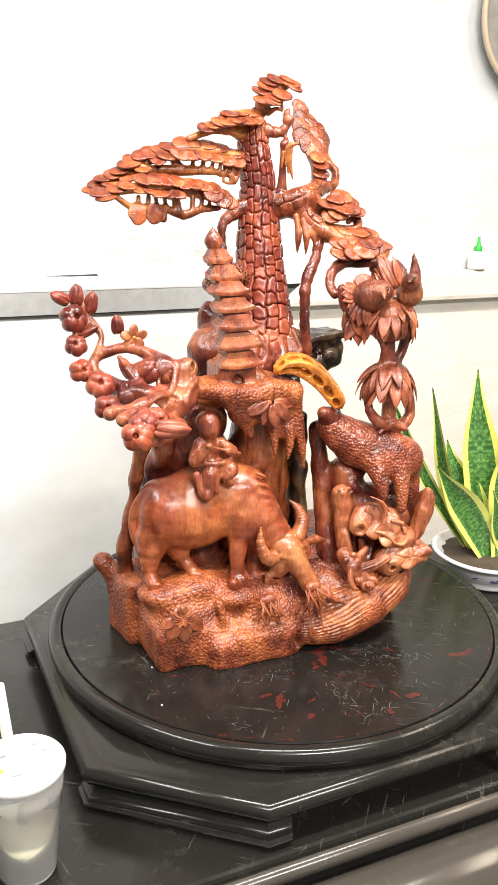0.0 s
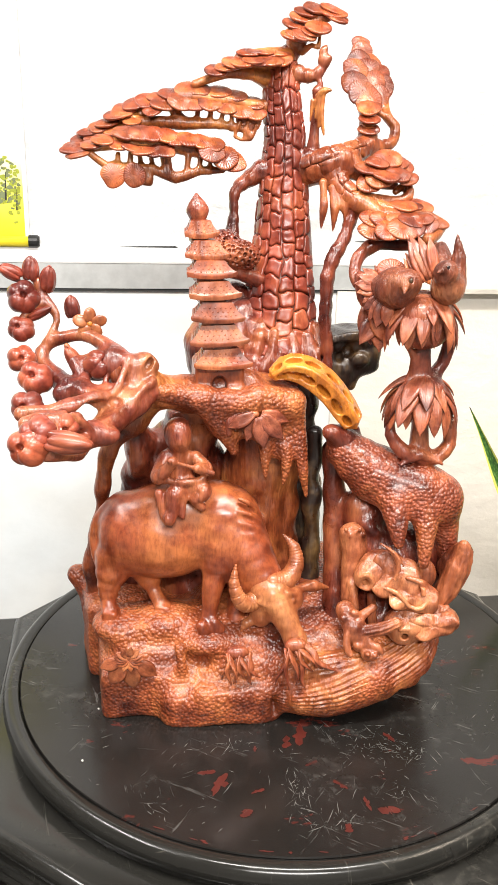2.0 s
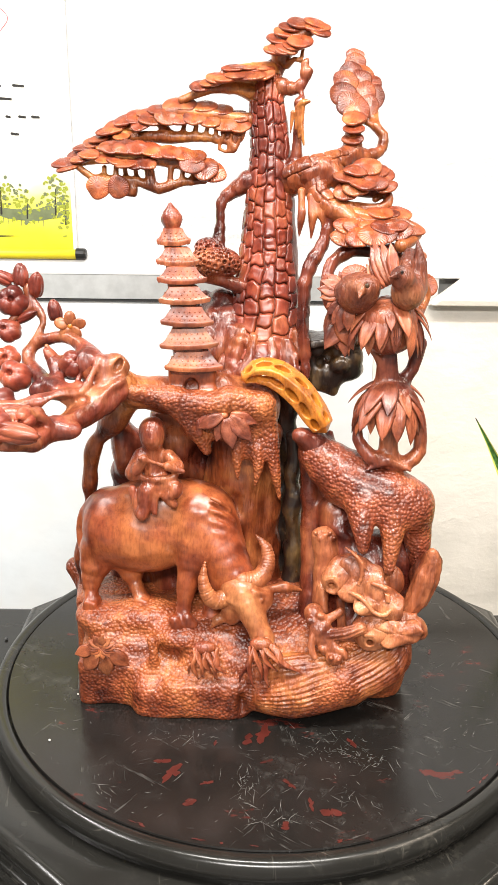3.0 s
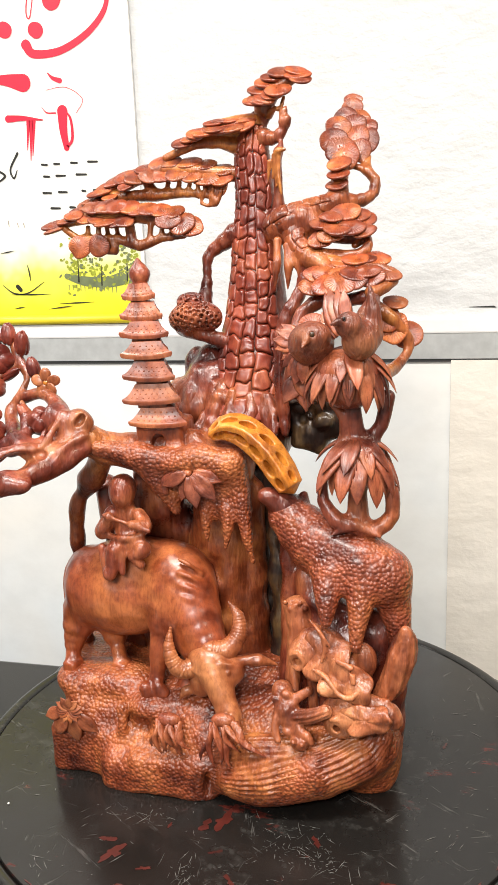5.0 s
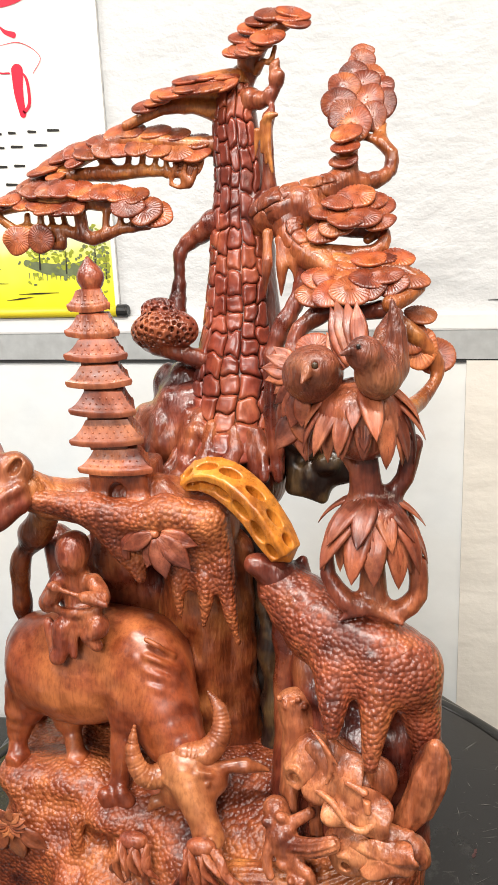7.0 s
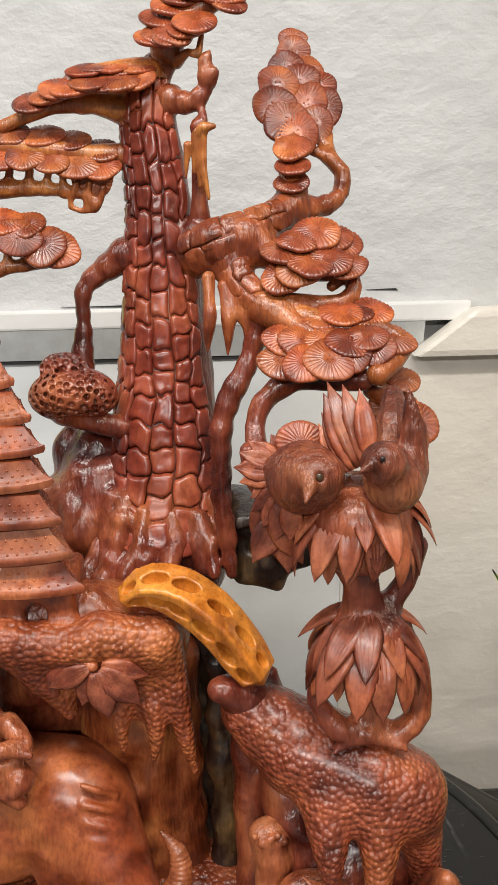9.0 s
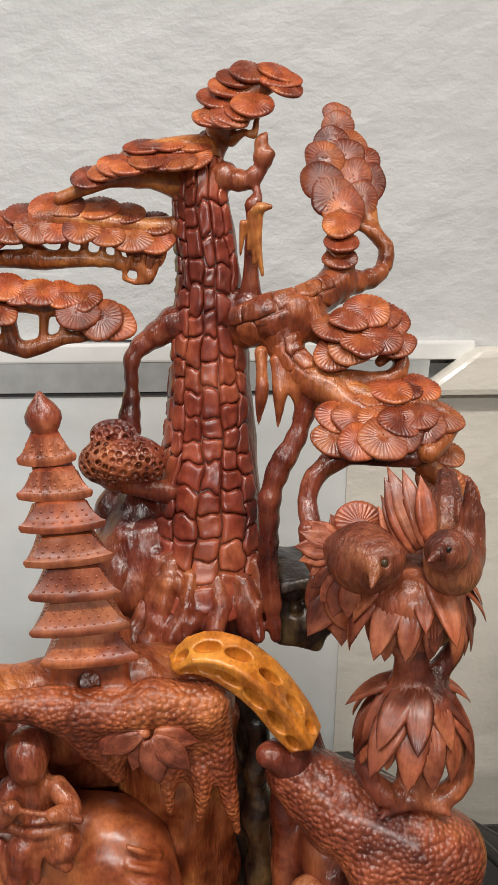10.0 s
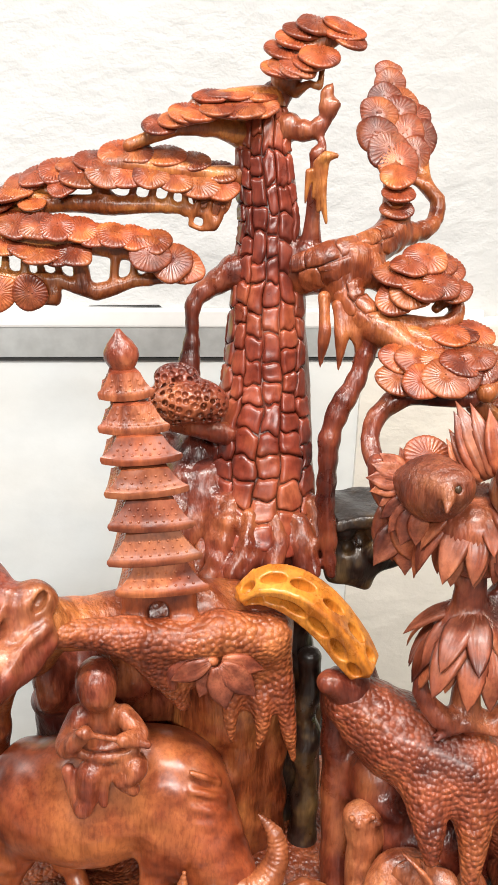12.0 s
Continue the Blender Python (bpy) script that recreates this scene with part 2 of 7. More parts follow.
def sweep(points, radii, n=8, bm=None, flat=1.0):
    """A round (or flattened) bar along a smooth line."""
    bm = bm or bmesh.new()
    pts = [Vector(p) for p in points]
    rings = []
    for i, (p, r) in enumerate(zip(pts, radii)):
        d = (pts[min(i + 1, len(pts) - 1)] - pts[max(i - 1, 0)]).normalized()
        u = d.orthogonal().normalized() if i == 0 else (rings_u - d * rings_u.dot(d)).normalized()
        rings_u = u
        w = d.cross(u)
        rings.append([bm.verts.new(p + (u * math.cos(2 * math.pi * k / n) + w * math.sin(2 * math.pi * k / n) * flat) * r) for k in range(n)])
    for a, b in zip(rings, rings[1:]):
        for k in range(n):
            bm.faces.new((a[k], a[(k + 1) % n], b[(k + 1) % n], b[k]))
    bm.faces.new(rings[0][::-1])
    bm.faces.new(rings[-1])
    return bm


def smooth_line(points, n):
    """Catmull-Rom through control points, n steps a span."""
    p = [Vector(q) for q in points]
    p = [p[0] * 2 - p[1]] + p + [p[-1] * 2 - p[-2]]
    out = []
    for i in range(1, len(p) - 2):
        for k in range(n):
            t = k / n
            out.append(0.5 * (2 * p[i] + (p[i + 1] - p[i - 1]) * t + (2 * p[i - 1] - 5 * p[i] + 4 * p[i + 1] - p[i + 2]) * t * t + (3 * p[i] - p[i - 1] - 3 * p[i + 1] + p[i + 2]) * t ** 3))
    out.append(p[-2])
    return out


# ---- clay: blended solids turned into one skin ----
def tube(*spans, ring=None, flute=None, k=None):
    """Round bar through (point, radius) pairs. ring: (period, depth) of cross rings; flute: (count, depth) of lengthwise grooves."""
    if len(spans) > 2:
        # round off the corners of the run
        fine = smooth_line([Vector(p) for p, _ in spans], 2)
        rad = [r for _, r in spans]
        spans = tuple((tuple(p), rad[i // 2] if i % 2 == 0 else 0.5 * (rad[i // 2] + rad[i // 2 + 1])) for i, p in enumerate(fine))
    return ("tube", spans, ring, flute, k)


def ball(c, r, rot=(0, 0, 0), k=None):
    return ("ball", c, r if hasattr(r, "__len__") else (r, r, r), rot, k)


def block(c, half, rnd, rot=(0, 0, 0), k=None):
    return ("block", c, half, rnd, rot, k)


def bar(spans, roll, rnd, k=None):
    """Square-edged beam through (point, (half height, half width)) pairs, rolled about its run."""
    return ("bar", spans, roll, rnd, k)


def cut(c, r, rot=(0, 0, 0), k=0.006):
    return ("cut", c, r if hasattr(r, "__len__") else (r, r, r), rot, k)


def turn(rot):
    return np.array(Euler([radians(a) for a in rot]).to_matrix(), dtype=np.float32)


def clay_field(prims, res, k, wobble):
    lo, hi = np.full(3, 1e9), np.full(3, -1e9)
    boxes = []
    for p in prims:
        if p[0] == "tube":
            q = np.array([s[0] for s in p[1]])
            r = max(s[1] for s in p[1]) * 1.15
            a, b = q.min(0) - r, q.max(0) + r
        elif p[0] == "bar":
            q = np.array([s[0] for s in p[1]])
            r = 1.5 * max(max(s[1]) for s in p[1])
            a, b = q.min(0) - r, q.max(0) + r
        else:
            r = max(p[2]) * 1.75 if p[0] == "block" else max(p[2])
            a, b = np.array(p[1]) - r, np.array(p[1]) + r
        boxes.append((a, b))
        if p[0] != "cut":
            lo, hi = np.minimum(lo, a), np.maximum(hi, b)
    lo, hi = lo - 3 * res, hi + 3 * res
    n = np.ceil((hi - lo) / res).astype(int) + 1
    axes = [(lo[i] + res * np.arange(n[i])).astype(np.float32) for i in range(3)]
    field = np.full(n, 0.05, np.float32)
    for p, (a, b) in zip(prims, boxes):
        kk = p[-1] if p[-1] is not None else k
        m = kk + 3 * res
        i0 = np.clip(np.floor((a - m - lo) / res).astype(int), 0, n)
        i1 = np.clip(np.ceil((b + m - lo) / res).astype(int) + 1, 0, n)
        if (i1 <= i0).any():
            continue
        sl = tuple(slice(u, v) for u, v in zip(i0, i1))
        X = np.stack(np.meshgrid(*[ax[s] for ax, s in zip(axes, sl)], indexing="ij"), -1)
        if p[0] == "tube":
            d = None
            spans = p[1]
            if len(spans) == 1:
                spans = (spans[0], spans[0])
            run = 0.0
            for (pa, ra), (pb, rb) in zip(spans, spans[1:]):
                pa, ba = np.array(pa, np.float32), np.array(pb, np.float32) - np.array(pa, np.float32)
                L = float(np.linalg.norm(ba)) + 1e-9
                w = X - pa
                h = np.clip((w @ ba) / (L * L), 0, 1)
                off = w - h[..., None] * ba
                dist = np.sqrt((off * off).sum(-1))
                rad = ra + (rb - ra) * h
                if p[2]:
                    rad = rad + p[2][1] * np.sin(2 * math.pi * (run + h * L) / p[2][0])
                if p[3]:
                    e1 = np.cross(ba, (0.13, 0.21, 1.0) if abs(ba[2]) < 0.8 * L else (1.0, 0.2, 0.1))
                    e1 = e1 / np.linalg.norm(e1)
                    e2 = np.cross(ba / L, e1)
                    rad = rad + p[3][1] * np.sin(p[3][0] * np.arctan2(off @ e2.astype(np.float32), off @ e1.astype(np.float32)) + 70 * (run + h * L))
                run += L
                e = dist - rad
                if d is None:
                    d = e
                else:
                    d = np.minimum(d, e)
        elif p[0] == "bar":
            d = None
            for (pa, ha), (pb, hb) in zip(p[1], p[1][1:]):
                pa, ba = np.array(pa, np.float32), np.array(pb, np.float32) - np.array(pa, np.float32)
                L = float(np.linalg.norm(ba))
                e1 = np.cross(ba / L, (0.0, 1.0, 0.0))
                e1 = e1 / np.linalg.norm(e1)
                e2 = np.cross(ba / L, e1)
                c, s_ = math.cos(radians(p[2])), math.sin(radians(p[2]))
                e1, e2 = (c * e1 + s_ * e2).astype(np.float32), (c * e2 - s_ * e1).astype(np.float32)
                w = X - pa
                h = np.clip((w @ ba) / (L * L), 0, 1)
                off = w - h[..., None] * ba
                along = np.maximum(np.abs((w @ ba) / L - L * 0.5) - L * 0.5, 0)
                q1 = np.abs(off @ e1) - (ha[0] + (hb[0] - ha[0]) * h - p[3])
                q2 = np.abs(off @ e2) - (ha[1] + (hb[1] - ha[1]) * h - p[3])
                e = np.sqrt(np.maximum(q1, 0) ** 2 + np.maximum(q2, 0) ** 2 + along ** 2) + np.minimum(np.maximum(q1, q2), 0) - p[3]
                d = e if d is None else np.minimum(d, e)
        else:
            w = (X - np.array(p[1], np.float32)) @ turn(p[-2])
            if p[0] == "block":
                q = np.abs(w) - (np.array(p[2], np.float32) - p[3])
                d = np.sqrt((np.maximum(q, 0) ** 2).sum(-1)) + np.minimum(q.max(-1), 0) - p[3]
            else:
                r = np.array(p[2], np.float32)
                k0 = np.sqrt(((w / r) ** 2).sum(-1))
                k1 = np.sqrt(((w / (r * r)) ** 2).sum(-1)) + 1e-9
                d = k0 * (k0 - 1) / k1
        old = field[sl]
        if p[0] == "cut":
            g = np.maximum(kk - np.abs(old + d), 0) / kk
            field[sl] = np.maximum(old, -d) + g * g * kk * 0.25
        else:
            g = np.maximum(kk - np.abs(old - d), 0) / kk
            field[sl] = np.minimum(old, d) - g * g * kk * 0.25
    if wobble:
        x, y, z = np.meshgrid(*axes, indexing="ij", sparse=True)
        field += wobble * (np.sin(61 * x + 3 * np.sin(37 * z)) * np.sin(53 * z + 2 * np.sin(41 * y)) + 0.6 * np.sin(131 * x + 97 * y) * np.sin(117 * z + 43 * x))
    return field, lo, res


def skin(field, lo, res):
    """Surface net of the zero level: vertices and quads."""
    ins = field < 0
    c = [ins[i:ins.shape[0] - 1 + i, j:ins.shape[1] - 1 + j, k:ins.shape[2] - 1 + k] for i in (0, 1) for j in (0, 1) for k in (0, 1)]
    s = sum(x.astype(np.int8) for x in c)
    cells = np.argwhere((s > 0) & (s < 8))
    idx = np.full(s.shape, -1, np.int64)
    idx[tuple(cells.T)] = np.arange(len(cells))
    acc, cnt = np.zeros((len(cells), 3)), np.zeros(len(cells))
    corners = [(i, j, k) for i in (0, 1) for j in (0, 1) for k in (0, 1)]
    vals = [field[tuple((cells + cc).T)] for cc in corners]
    for ia, a in enumerate(corners):
        for ib in range(ia + 1, 8):
            b = corners[ib]
            if sum(abs(u - v) for u, v in zip(a, b)) != 1:
                continue
            va, vb = vals[ia], vals[ib]
            on = (va < 0) != (vb < 0)
            t = np.where(on, va / np.where(on, va - vb, 1), 0)[:, None]
            acc += on[:, None] * (np.array(a) + t * (np.array(b) - np.array(a)))
            cnt += on
    verts = lo + res * (cells + acc / cnt[:, None])
    quads = []
    for ax in range(3):
        a = [slice(None)] * 3
        b = [slice(None)] * 3
        a[ax], b[ax] = slice(0, -1), slice(1, None)
        u, v = [i for i in range(3) if i != ax]
        for i in (u, v):
            a[i] = b[i] = slice(1, -1)
        fa, fb = ins[tuple(a)], ins[tuple(b)]
        for flip, hits in ((False, fa & ~fb), (True, ~fa & fb)):
            e = np.argwhere(hits)
            e[:, [u, v]] += 1
            du, dv = np.zeros(3, int), np.zeros(3, int)
            du[u] = 1
            dv[v] = 1
            q = np.stack([idx[tuple((e - du - dv).T)], idx[tuple((e - dv).T)], idx[tuple(e.T)], idx[tuple((e - du).T)]], 1)
            if flip != (ax == 1):
                q = q[:, ::-1]
            quads.append(q)
    return verts, np.concatenate(quads)


def clay(name, prims, mat, parent, res=0.003, k=0.02, wobble=0.0, label=""):
    v, q = skin(*clay_field(prims, res, k, wobble))
    me = bpy.data.meshes.new(name)
    me.from_pydata(v.tolist(), [], q.tolist())
    me.materials.append(mat)
    me.polygons.foreach_set("use_smooth", [True] * len(me.polygons))
    ob = new(name, me)
    ob.parent = parent
    return tagged(ob, label) if label else ob

# ---- the room ----
WALL_Y, RAIL_Z = 1.80, 1.217
floor = tagged(mesh_object("floor", boxed((-3.0, -3.0, -0.1), (3.6, 2.0, 0.0)), FLOOR), "plain grey floor of the shop", "floor", kind="structure")
ceiling = tagged(mesh_object("ceiling", boxed((-3.0, -3.0, 2.8), (3.6, 2.0, 2.9)), ROOM_WALL), "unseen grey ceiling closing the room", "ceiling", kind="structure")
wall_north = tagged(mesh_object("wall_north", boxed((-3.0, WALL_Y + 0.02, 0.0), (3.6, 2.0, 2.8)), ROOM_WALL), "white wall behind the table, sheeted above and boarded below", "wall", kind="structure")
part("upper_sheet", boxed((-2.9, WALL_Y, RAIL_Z + 0.06), (3.5, WALL_Y + 0.02, 2.79)), WALL_UPPER, wall_north, "creased white sheet", False)
part("lower_board", boxed((-2.9, WALL_Y, 0.002), (0.769, WALL_Y + 0.02, RAIL_Z - 0.003)), WALL_LOWER, wall_north, "smooth white board", False)
part("side_board", boxed((0.7692, WALL_Y - 0.008, 0.002), (3.5, WALL_Y + 0.02, RAIL_Z)), CREAM, wall_north, "cream plastic-covered board", False)
tagged(mesh_object("wall_west", boxed((-3.1, -3.0, 0.0), (-3.0, 2.0, 2.8)), ROOM_WALL), "plain painted side wall", "wall", kind="structure")
tagged(mesh_object("wall_east", boxed((3.6, -3.0, 0.0), (3.7, 2.0, 2.8)), ROOM_WALL), "plain painted side wall", "wall", kind="structure")
tagged(mesh_object("wall_south", boxed((-3.0, -3.1, 0.0), (3.6, -3.0, 2.8)), ROOM_WALL), "plain painted wall of the shop", "wall", kind="structure")

# aluminium rail along the joint of sheet and board
rail = thing("wall_rail", (0, WALL_Y, RAIL_Z), "grey aluminium rail with a white lip on the wall", "rail", kind="structure")
part("lip", boxed((-2.9, -0.014, 0.052), (0.962, -0.001, 0.082), 0.004), WHITE_TRIM, rail, "white lip", False)
bm = bmesh.new()
for x in (-2.9, 0.892):
    for y, z in ((-0.012, 0.0525), (-0.006, 0.003), (-0.001, 0.003), (-0.001, 0.0525)):
        bm.verts.new((x, y, z))
bm.verts.ensure_lookup_table()
v = list(bm.verts)
for k in range(4):
    bm.faces.new((v[k], v[(k + 1) % 4], v[4 + (k + 1) % 4], v[4 + k]))
bm.faces.new(v[:4][::-1])
bm.faces.new(v[4:])
bmesh.ops.recalc_face_normals(bm, faces=bm.faces)
part("channel", bm, ALU, rail, "brushed aluminium channel", False)
part("shadow_gap", boxed((-2.9, -0.004, -0.003), (0.892, -0.001, 0.002)), DARK_GAP, rail, "dark joint under the channel", False)

# cream ledge that carries on past the rail's end
ledge = thing("wall_ledge", (0.93, WALL_Y, RAIL_Z), "cream ledge wrapped in creased plastic", "ledge", kind="structure")
shelf = boxed((0.0, -0.045, 0.0), (2.5, -0.0085, 0.075), 0.012)
for v in shelf.verts:
    # the wrap is drawn out in a slope at its end
    if v.co.x < 0.1:
        v.co.x += 0.030 - 0.095 * (1 - v.co.z / 0.075)
part("shelf", shelf, CREAM, ledge, "", False)

# hairline slits above the rail
for x0, x1, z in ((0.33, 0.443, 1.302), (0.80, 0.85, 1.318)):
    bm = bmesh.new()
    v = [bm.verts.new(q) for q in ((x0, WALL_Y - 0.002, z - 0.0004), (x1, WALL_Y - 0.002, z - 0.0025), (x1 - 0.004, WALL_Y - 0.002, z + 0.0008))]
    v2 = [bm.verts.new(w.co + Vector((0, 0.0015, 0))) for w in v]
    bm.faces.new(v)
    bm.faces.new(v2[::-1])
    for k in range(3):
        bm.faces.new((v[(k + 1) % 3], v[k], v2[k], v2[(k + 1) % 3]))
    tagged(mesh_object("sheet_slit", bm, DARK_GAP), "dark slit in the white wall sheet", "slit", kind="structure")

# ---- table, octagonal stand, round board ----
table = thing("black_table", (0.5, 1.03, 0.0), "black lacquered table with worn top", "table")
part("tabletop", boxed((-1.3, -0.335, 0.705), (1.5, 0.345, 0.74), 0.006), BLACK, table, "scuffed black top", False)
part("front_moulding", sweep([(-1.3, -0.335, 0.716), (1.5, -0.335, 0.716)], [0.012, 0.012], 16), RAILWOOD, table)
part("apron", boxed((-1.27, -0.32, 0.60), (1.47, 0.30, 0.7045)), BLACK, table, "", False)
part("front_rail", sweep([(-1.3, -0.388, 0.664), (1.5, -0.388, 0.664)], [0.052, 0.052], 32), RAILWOOD, table, "rounded black front rail")
part("drawer_front", boxed((-1.27, -0.345, 0.12), (0.09, -0.321, 0.60), 0.004), BLACK, table, "", False)
part("drawer_front", boxed((0.11, -0.345, 0.12), (1.47, -0.321, 0.60), 0.004), BLACK, table, "", False)
for sx in (-1.24, 1.40):
    for sy in (-0.30, 0.22):
        part("leg", boxed((sx, sy, 0.0), (sx + 0.06, sy + 0.06, 0.60), 0.004), BLACK, table, "", False)

CX, CY = 0.539, 1.08
stand = thing("octagonal_stand", (CX, CY, 0.74), "black lacquered octagonal stand with moulded edge", "stand")
stand.rotation_euler = (0, 0, radians(0.6))
HALF, CHAM = 0.373, 0.192


def octagon(inset):
    h, c, f = HALF - inset, CHAM - inset * 0.4, 0.220 - inset * 0.4
    return [(-h, -f), (-c, -h), (c, -h), (h, -f), (h, c), (c, h), (-c, h), (-h, c)]


def octagon_loft(profile):
    bm = bmesh.new()
    rings = [[bm.verts.new((x, y, z)) for x, y in octagon(i)] for i, z in profile]
    for a, b in zip(rings, rings[1:]):
        for k in range(8):
            bm.faces.new((a[k], a[(k + 1) % 8], b[(k + 1) % 8], b[k]))
    bm.faces.new(rings[0][::-1])
    bm.faces.new(rings[-1])
    return bm


def corner_foot(k, profile, wrap):
    """A moulded foot under a chamfered corner, running a little way round both its ends."""
    bm = bmesh.new()
    rows = []
    for i, z in profile:
        oc = [Vector((*p, z)) for p in octagon(i)]
        a, b = oc[k], oc[(k + 1) % 8]
        rows.append([bm.verts.new(p) for p in (a + (oc[k - 1] - a).normalized() * wrap, a, b, b + (oc[(k + 2) % 8] - b).normalized() * wrap)])
    for p, q in zip(rows, rows[1:] + rows[:1]):
        for n in range(3):
            bm.faces.new((p[n], p[n + 1], q[n + 1], q[n]))
    bm.faces.new([r[0] for r in rows])
    bm.faces.new([r[3] for r in rows][::-1])
    bmesh.ops.recalc_face_normals(bm, faces=bm.faces)
    return bm


edge = [(0.060, 0.0005), (0.060, 0.0335), (0.0160, 0.0335), (0.0150, 0.0370), (0.006, 0.0385)]
edge += [(0.011 - 0.011 * math.sin(a), 0.0515 - 0.0125 * math.cos(a)) for a in [math.pi * k / 14 for k in range(15)]]
edge += [(0.0125, 0.0640), (0.014, 0.0648), (0.05, 0.065)]
part("top_plate", octagon_loft(edge), BLACK, stand, "", "creased")
foot_edge = [(0.045, 0.0005), (0.006, 0.0005), (0.005, 0.0085), (-0.0005, 0.0095), (-0.0012, 0.0115), (-0.0005, 0.0132), (0.0045, 0.0142), (0.0045, 0.0165)]
foot_edge += [(0.0045 + 0.009 * math.sin(a), 0.0165 + 0.011 * (1 - math.cos(a))) for a in [math.pi / 2 * k / 6 for k in range(1, 7)]]
foot_edge += [(0.0140, 0.0333), (0.045, 0.0333)]
for k in (0, 2, 4, 6):
    part("foot", corner_foot(k, foot_edge, 0.032), BLACK, stand, "", "creased")

board = thing("round_board", (CX, CY, 0.805), "round black lacquered board with scratched top and bullnose rim", "board")
part("top", lathe([(0.0, 0.0005), (0.338, 0.0005), (0.3405, 0.0285), (0.3395, 0.03), (0.001, 0.03)], 128), DISC_TOP, board, "scratched black lacquer with red wear", True)
rim = [(0.342, 0.0005), (0.352, 0.0005), (0.3585, 0.004)]
rim += [(0.3515 + 0.0105 * math.cos(a), 0.0180 + 0.0135 * math.sin(a)) for a in [-0.9 + 2.47 * k / 16 for k in range(17)]]
rim += [(0.3455, 0.0305), (0.342, 0.029), (0.342, 0.0005)]
part("rim", lathe(rim, 128), BLACK, board, "glossy black bullnose rim")
SCRATCH = plain("grey_scratch", (0.13, 0.125, 0.115), 0.5, grain=0.7)
RED_WEAR = plain("worn_red_lacquer", (0.060, 0.010, 0.007), 0.35, grain=0.9)
wear = random.Random(21)


def wear_patch(x, y, r, turn_, long=1.6):
    """A worn-through spot with a ragged outline, laid a hair above the lacquer."""
    bm = bmesh.new()
    ring = []
    ph = wear.uniform(0, 6)
    z = 0.0302 + wear.uniform(0.0, 0.0002)
    for k in range(22):
        a = 2 * math.pi * k / 22
        q = max(0.12, 0.55 + 0.28 * math.sin(2 * a + ph) + 0.24 * math.sin(3 * a + 2 * ph) * math.sin(a) + wear.uniform(-0.18, 0.18)) * r
        px, py = q * long * math.cos(a), q * math.sin(a)
        ring.append(bm.verts.new((x + px * math.cos(turn_) - py * math.sin(turn_), y + px * math.sin(turn_) + py * math.cos(turn_), z)))
    mid = bm.verts.new((x, y, z))
    for k in range(22):
        bm.faces.new((mid, ring[k], ring[(k + 1) % 22]))
    return part("worn_spot", bm, RED_WEAR, board, "", False)


for x, y, r, a, ln in ((-0.106, -0.231, 0.017, 0.9, 1.5), (-0.119, -0.212, 0.009, 0.4, 1.6), (-0.066, -0.246, 0.006, 0.1, 1.8), (-0.004, -0.160, 0.017, 1.2, 1.5), (-0.022, -0.172, 0.010, 0.5, 1.8), (0.066, -0.288, 0.012, 1.9, 1.5), (0.046, -0.276, 0.007, 1.5, 2.2), (0.100, -0.176, 0.009, 1.8, 1.4), (0.024, -0.246, 0.007, 2.1, 2.0), (-0.083, -0.276, 0.006, 3.0, 3.2), (0.018, -0.307, 0.007, 0.2, 2.0), (-0.060, -0.180, 0.005, 1.4, 1.6), (0.000, -0.210, 0.005, 0.3, 2.6), (0.230, 0.020, 0.005, 1.0, 2.0)):
    wear_patch(x, y, r * 0.85, a, ln)
bm = bmesh.new()
for x, y, sx, sy, a, count in ((0.075, -0.180, 0.030, 0.022, 2.2, 90), (0.118, -0.205, 0.026, 0.016, 0.5, 60), (-0.024, -0.262, 0.010, 0.034, 1.9, 60), (0.000, -0.300, 0.026, 0.014, 0.9, 34), (-0.098, -0.172, 0.034, 0.014, 0.8, 46), (-0.176, -0.262, 0.010, 0.014, 2.0, 18), (-0.150, -0.292, 0.014, 0.008, 0.8, 16), (0.03, -0.240, 0.06, 0.03, 1.0, 30), (-0.02, -0.22, 0.14, 0.06, 0.6, 46), (0.23, -0.08, 0.05, 0.10, 0.5, 60), (-0.24, -0.08, 0.03, 0.10, 1.2, 26), (0.09, -0.270, 0.020, 0.03, 2.0, 22), (0.25, 0.10, 0.04, 0.06, 2.3, 30)):
    for _ in range(round(count * 0.9)):
        px, py = wear.gauss(x, sx * 0.7), wear.gauss(y, sy * 0.7)
        if math.hypot(px, py) > 0.325:
            continue
        d = a + wear.gauss(0, 0.8)
        ln, wd = wear.uniform(0.0010, 0.0045) * wear.choice((0.5, 0.7, 1.0, 2.4)), wear.uniform(0.00008, 0.00042)
        cx_, sx_ = math.cos(d), math.sin(d)
        bow = wear.uniform(-0.08, 0.08) * ln
        pts = [(-ln, 0, 0.1), (0, bow, 1.0), (ln, 0, 0.1)]
        rows = [[bm.verts.new((px + u * cx_ - (v + q * wd) * sx_, py + u * sx_ + (v + q * wd) * cx_, 0.0305)) for q in (-h, h)] for u, v, h in pts]
        for p, q in zip(rows, rows[1:]):
            bm.faces.new((p[0], q[0], q[1], p[1]))
for f in bm.faces:
    if f.normal.z < 0:
        f.normal_flip()
tagged(part("lacquer_wear", bm, SCRATCH, board, "fine grey scratches in the lacquer", False), kind="stuff")
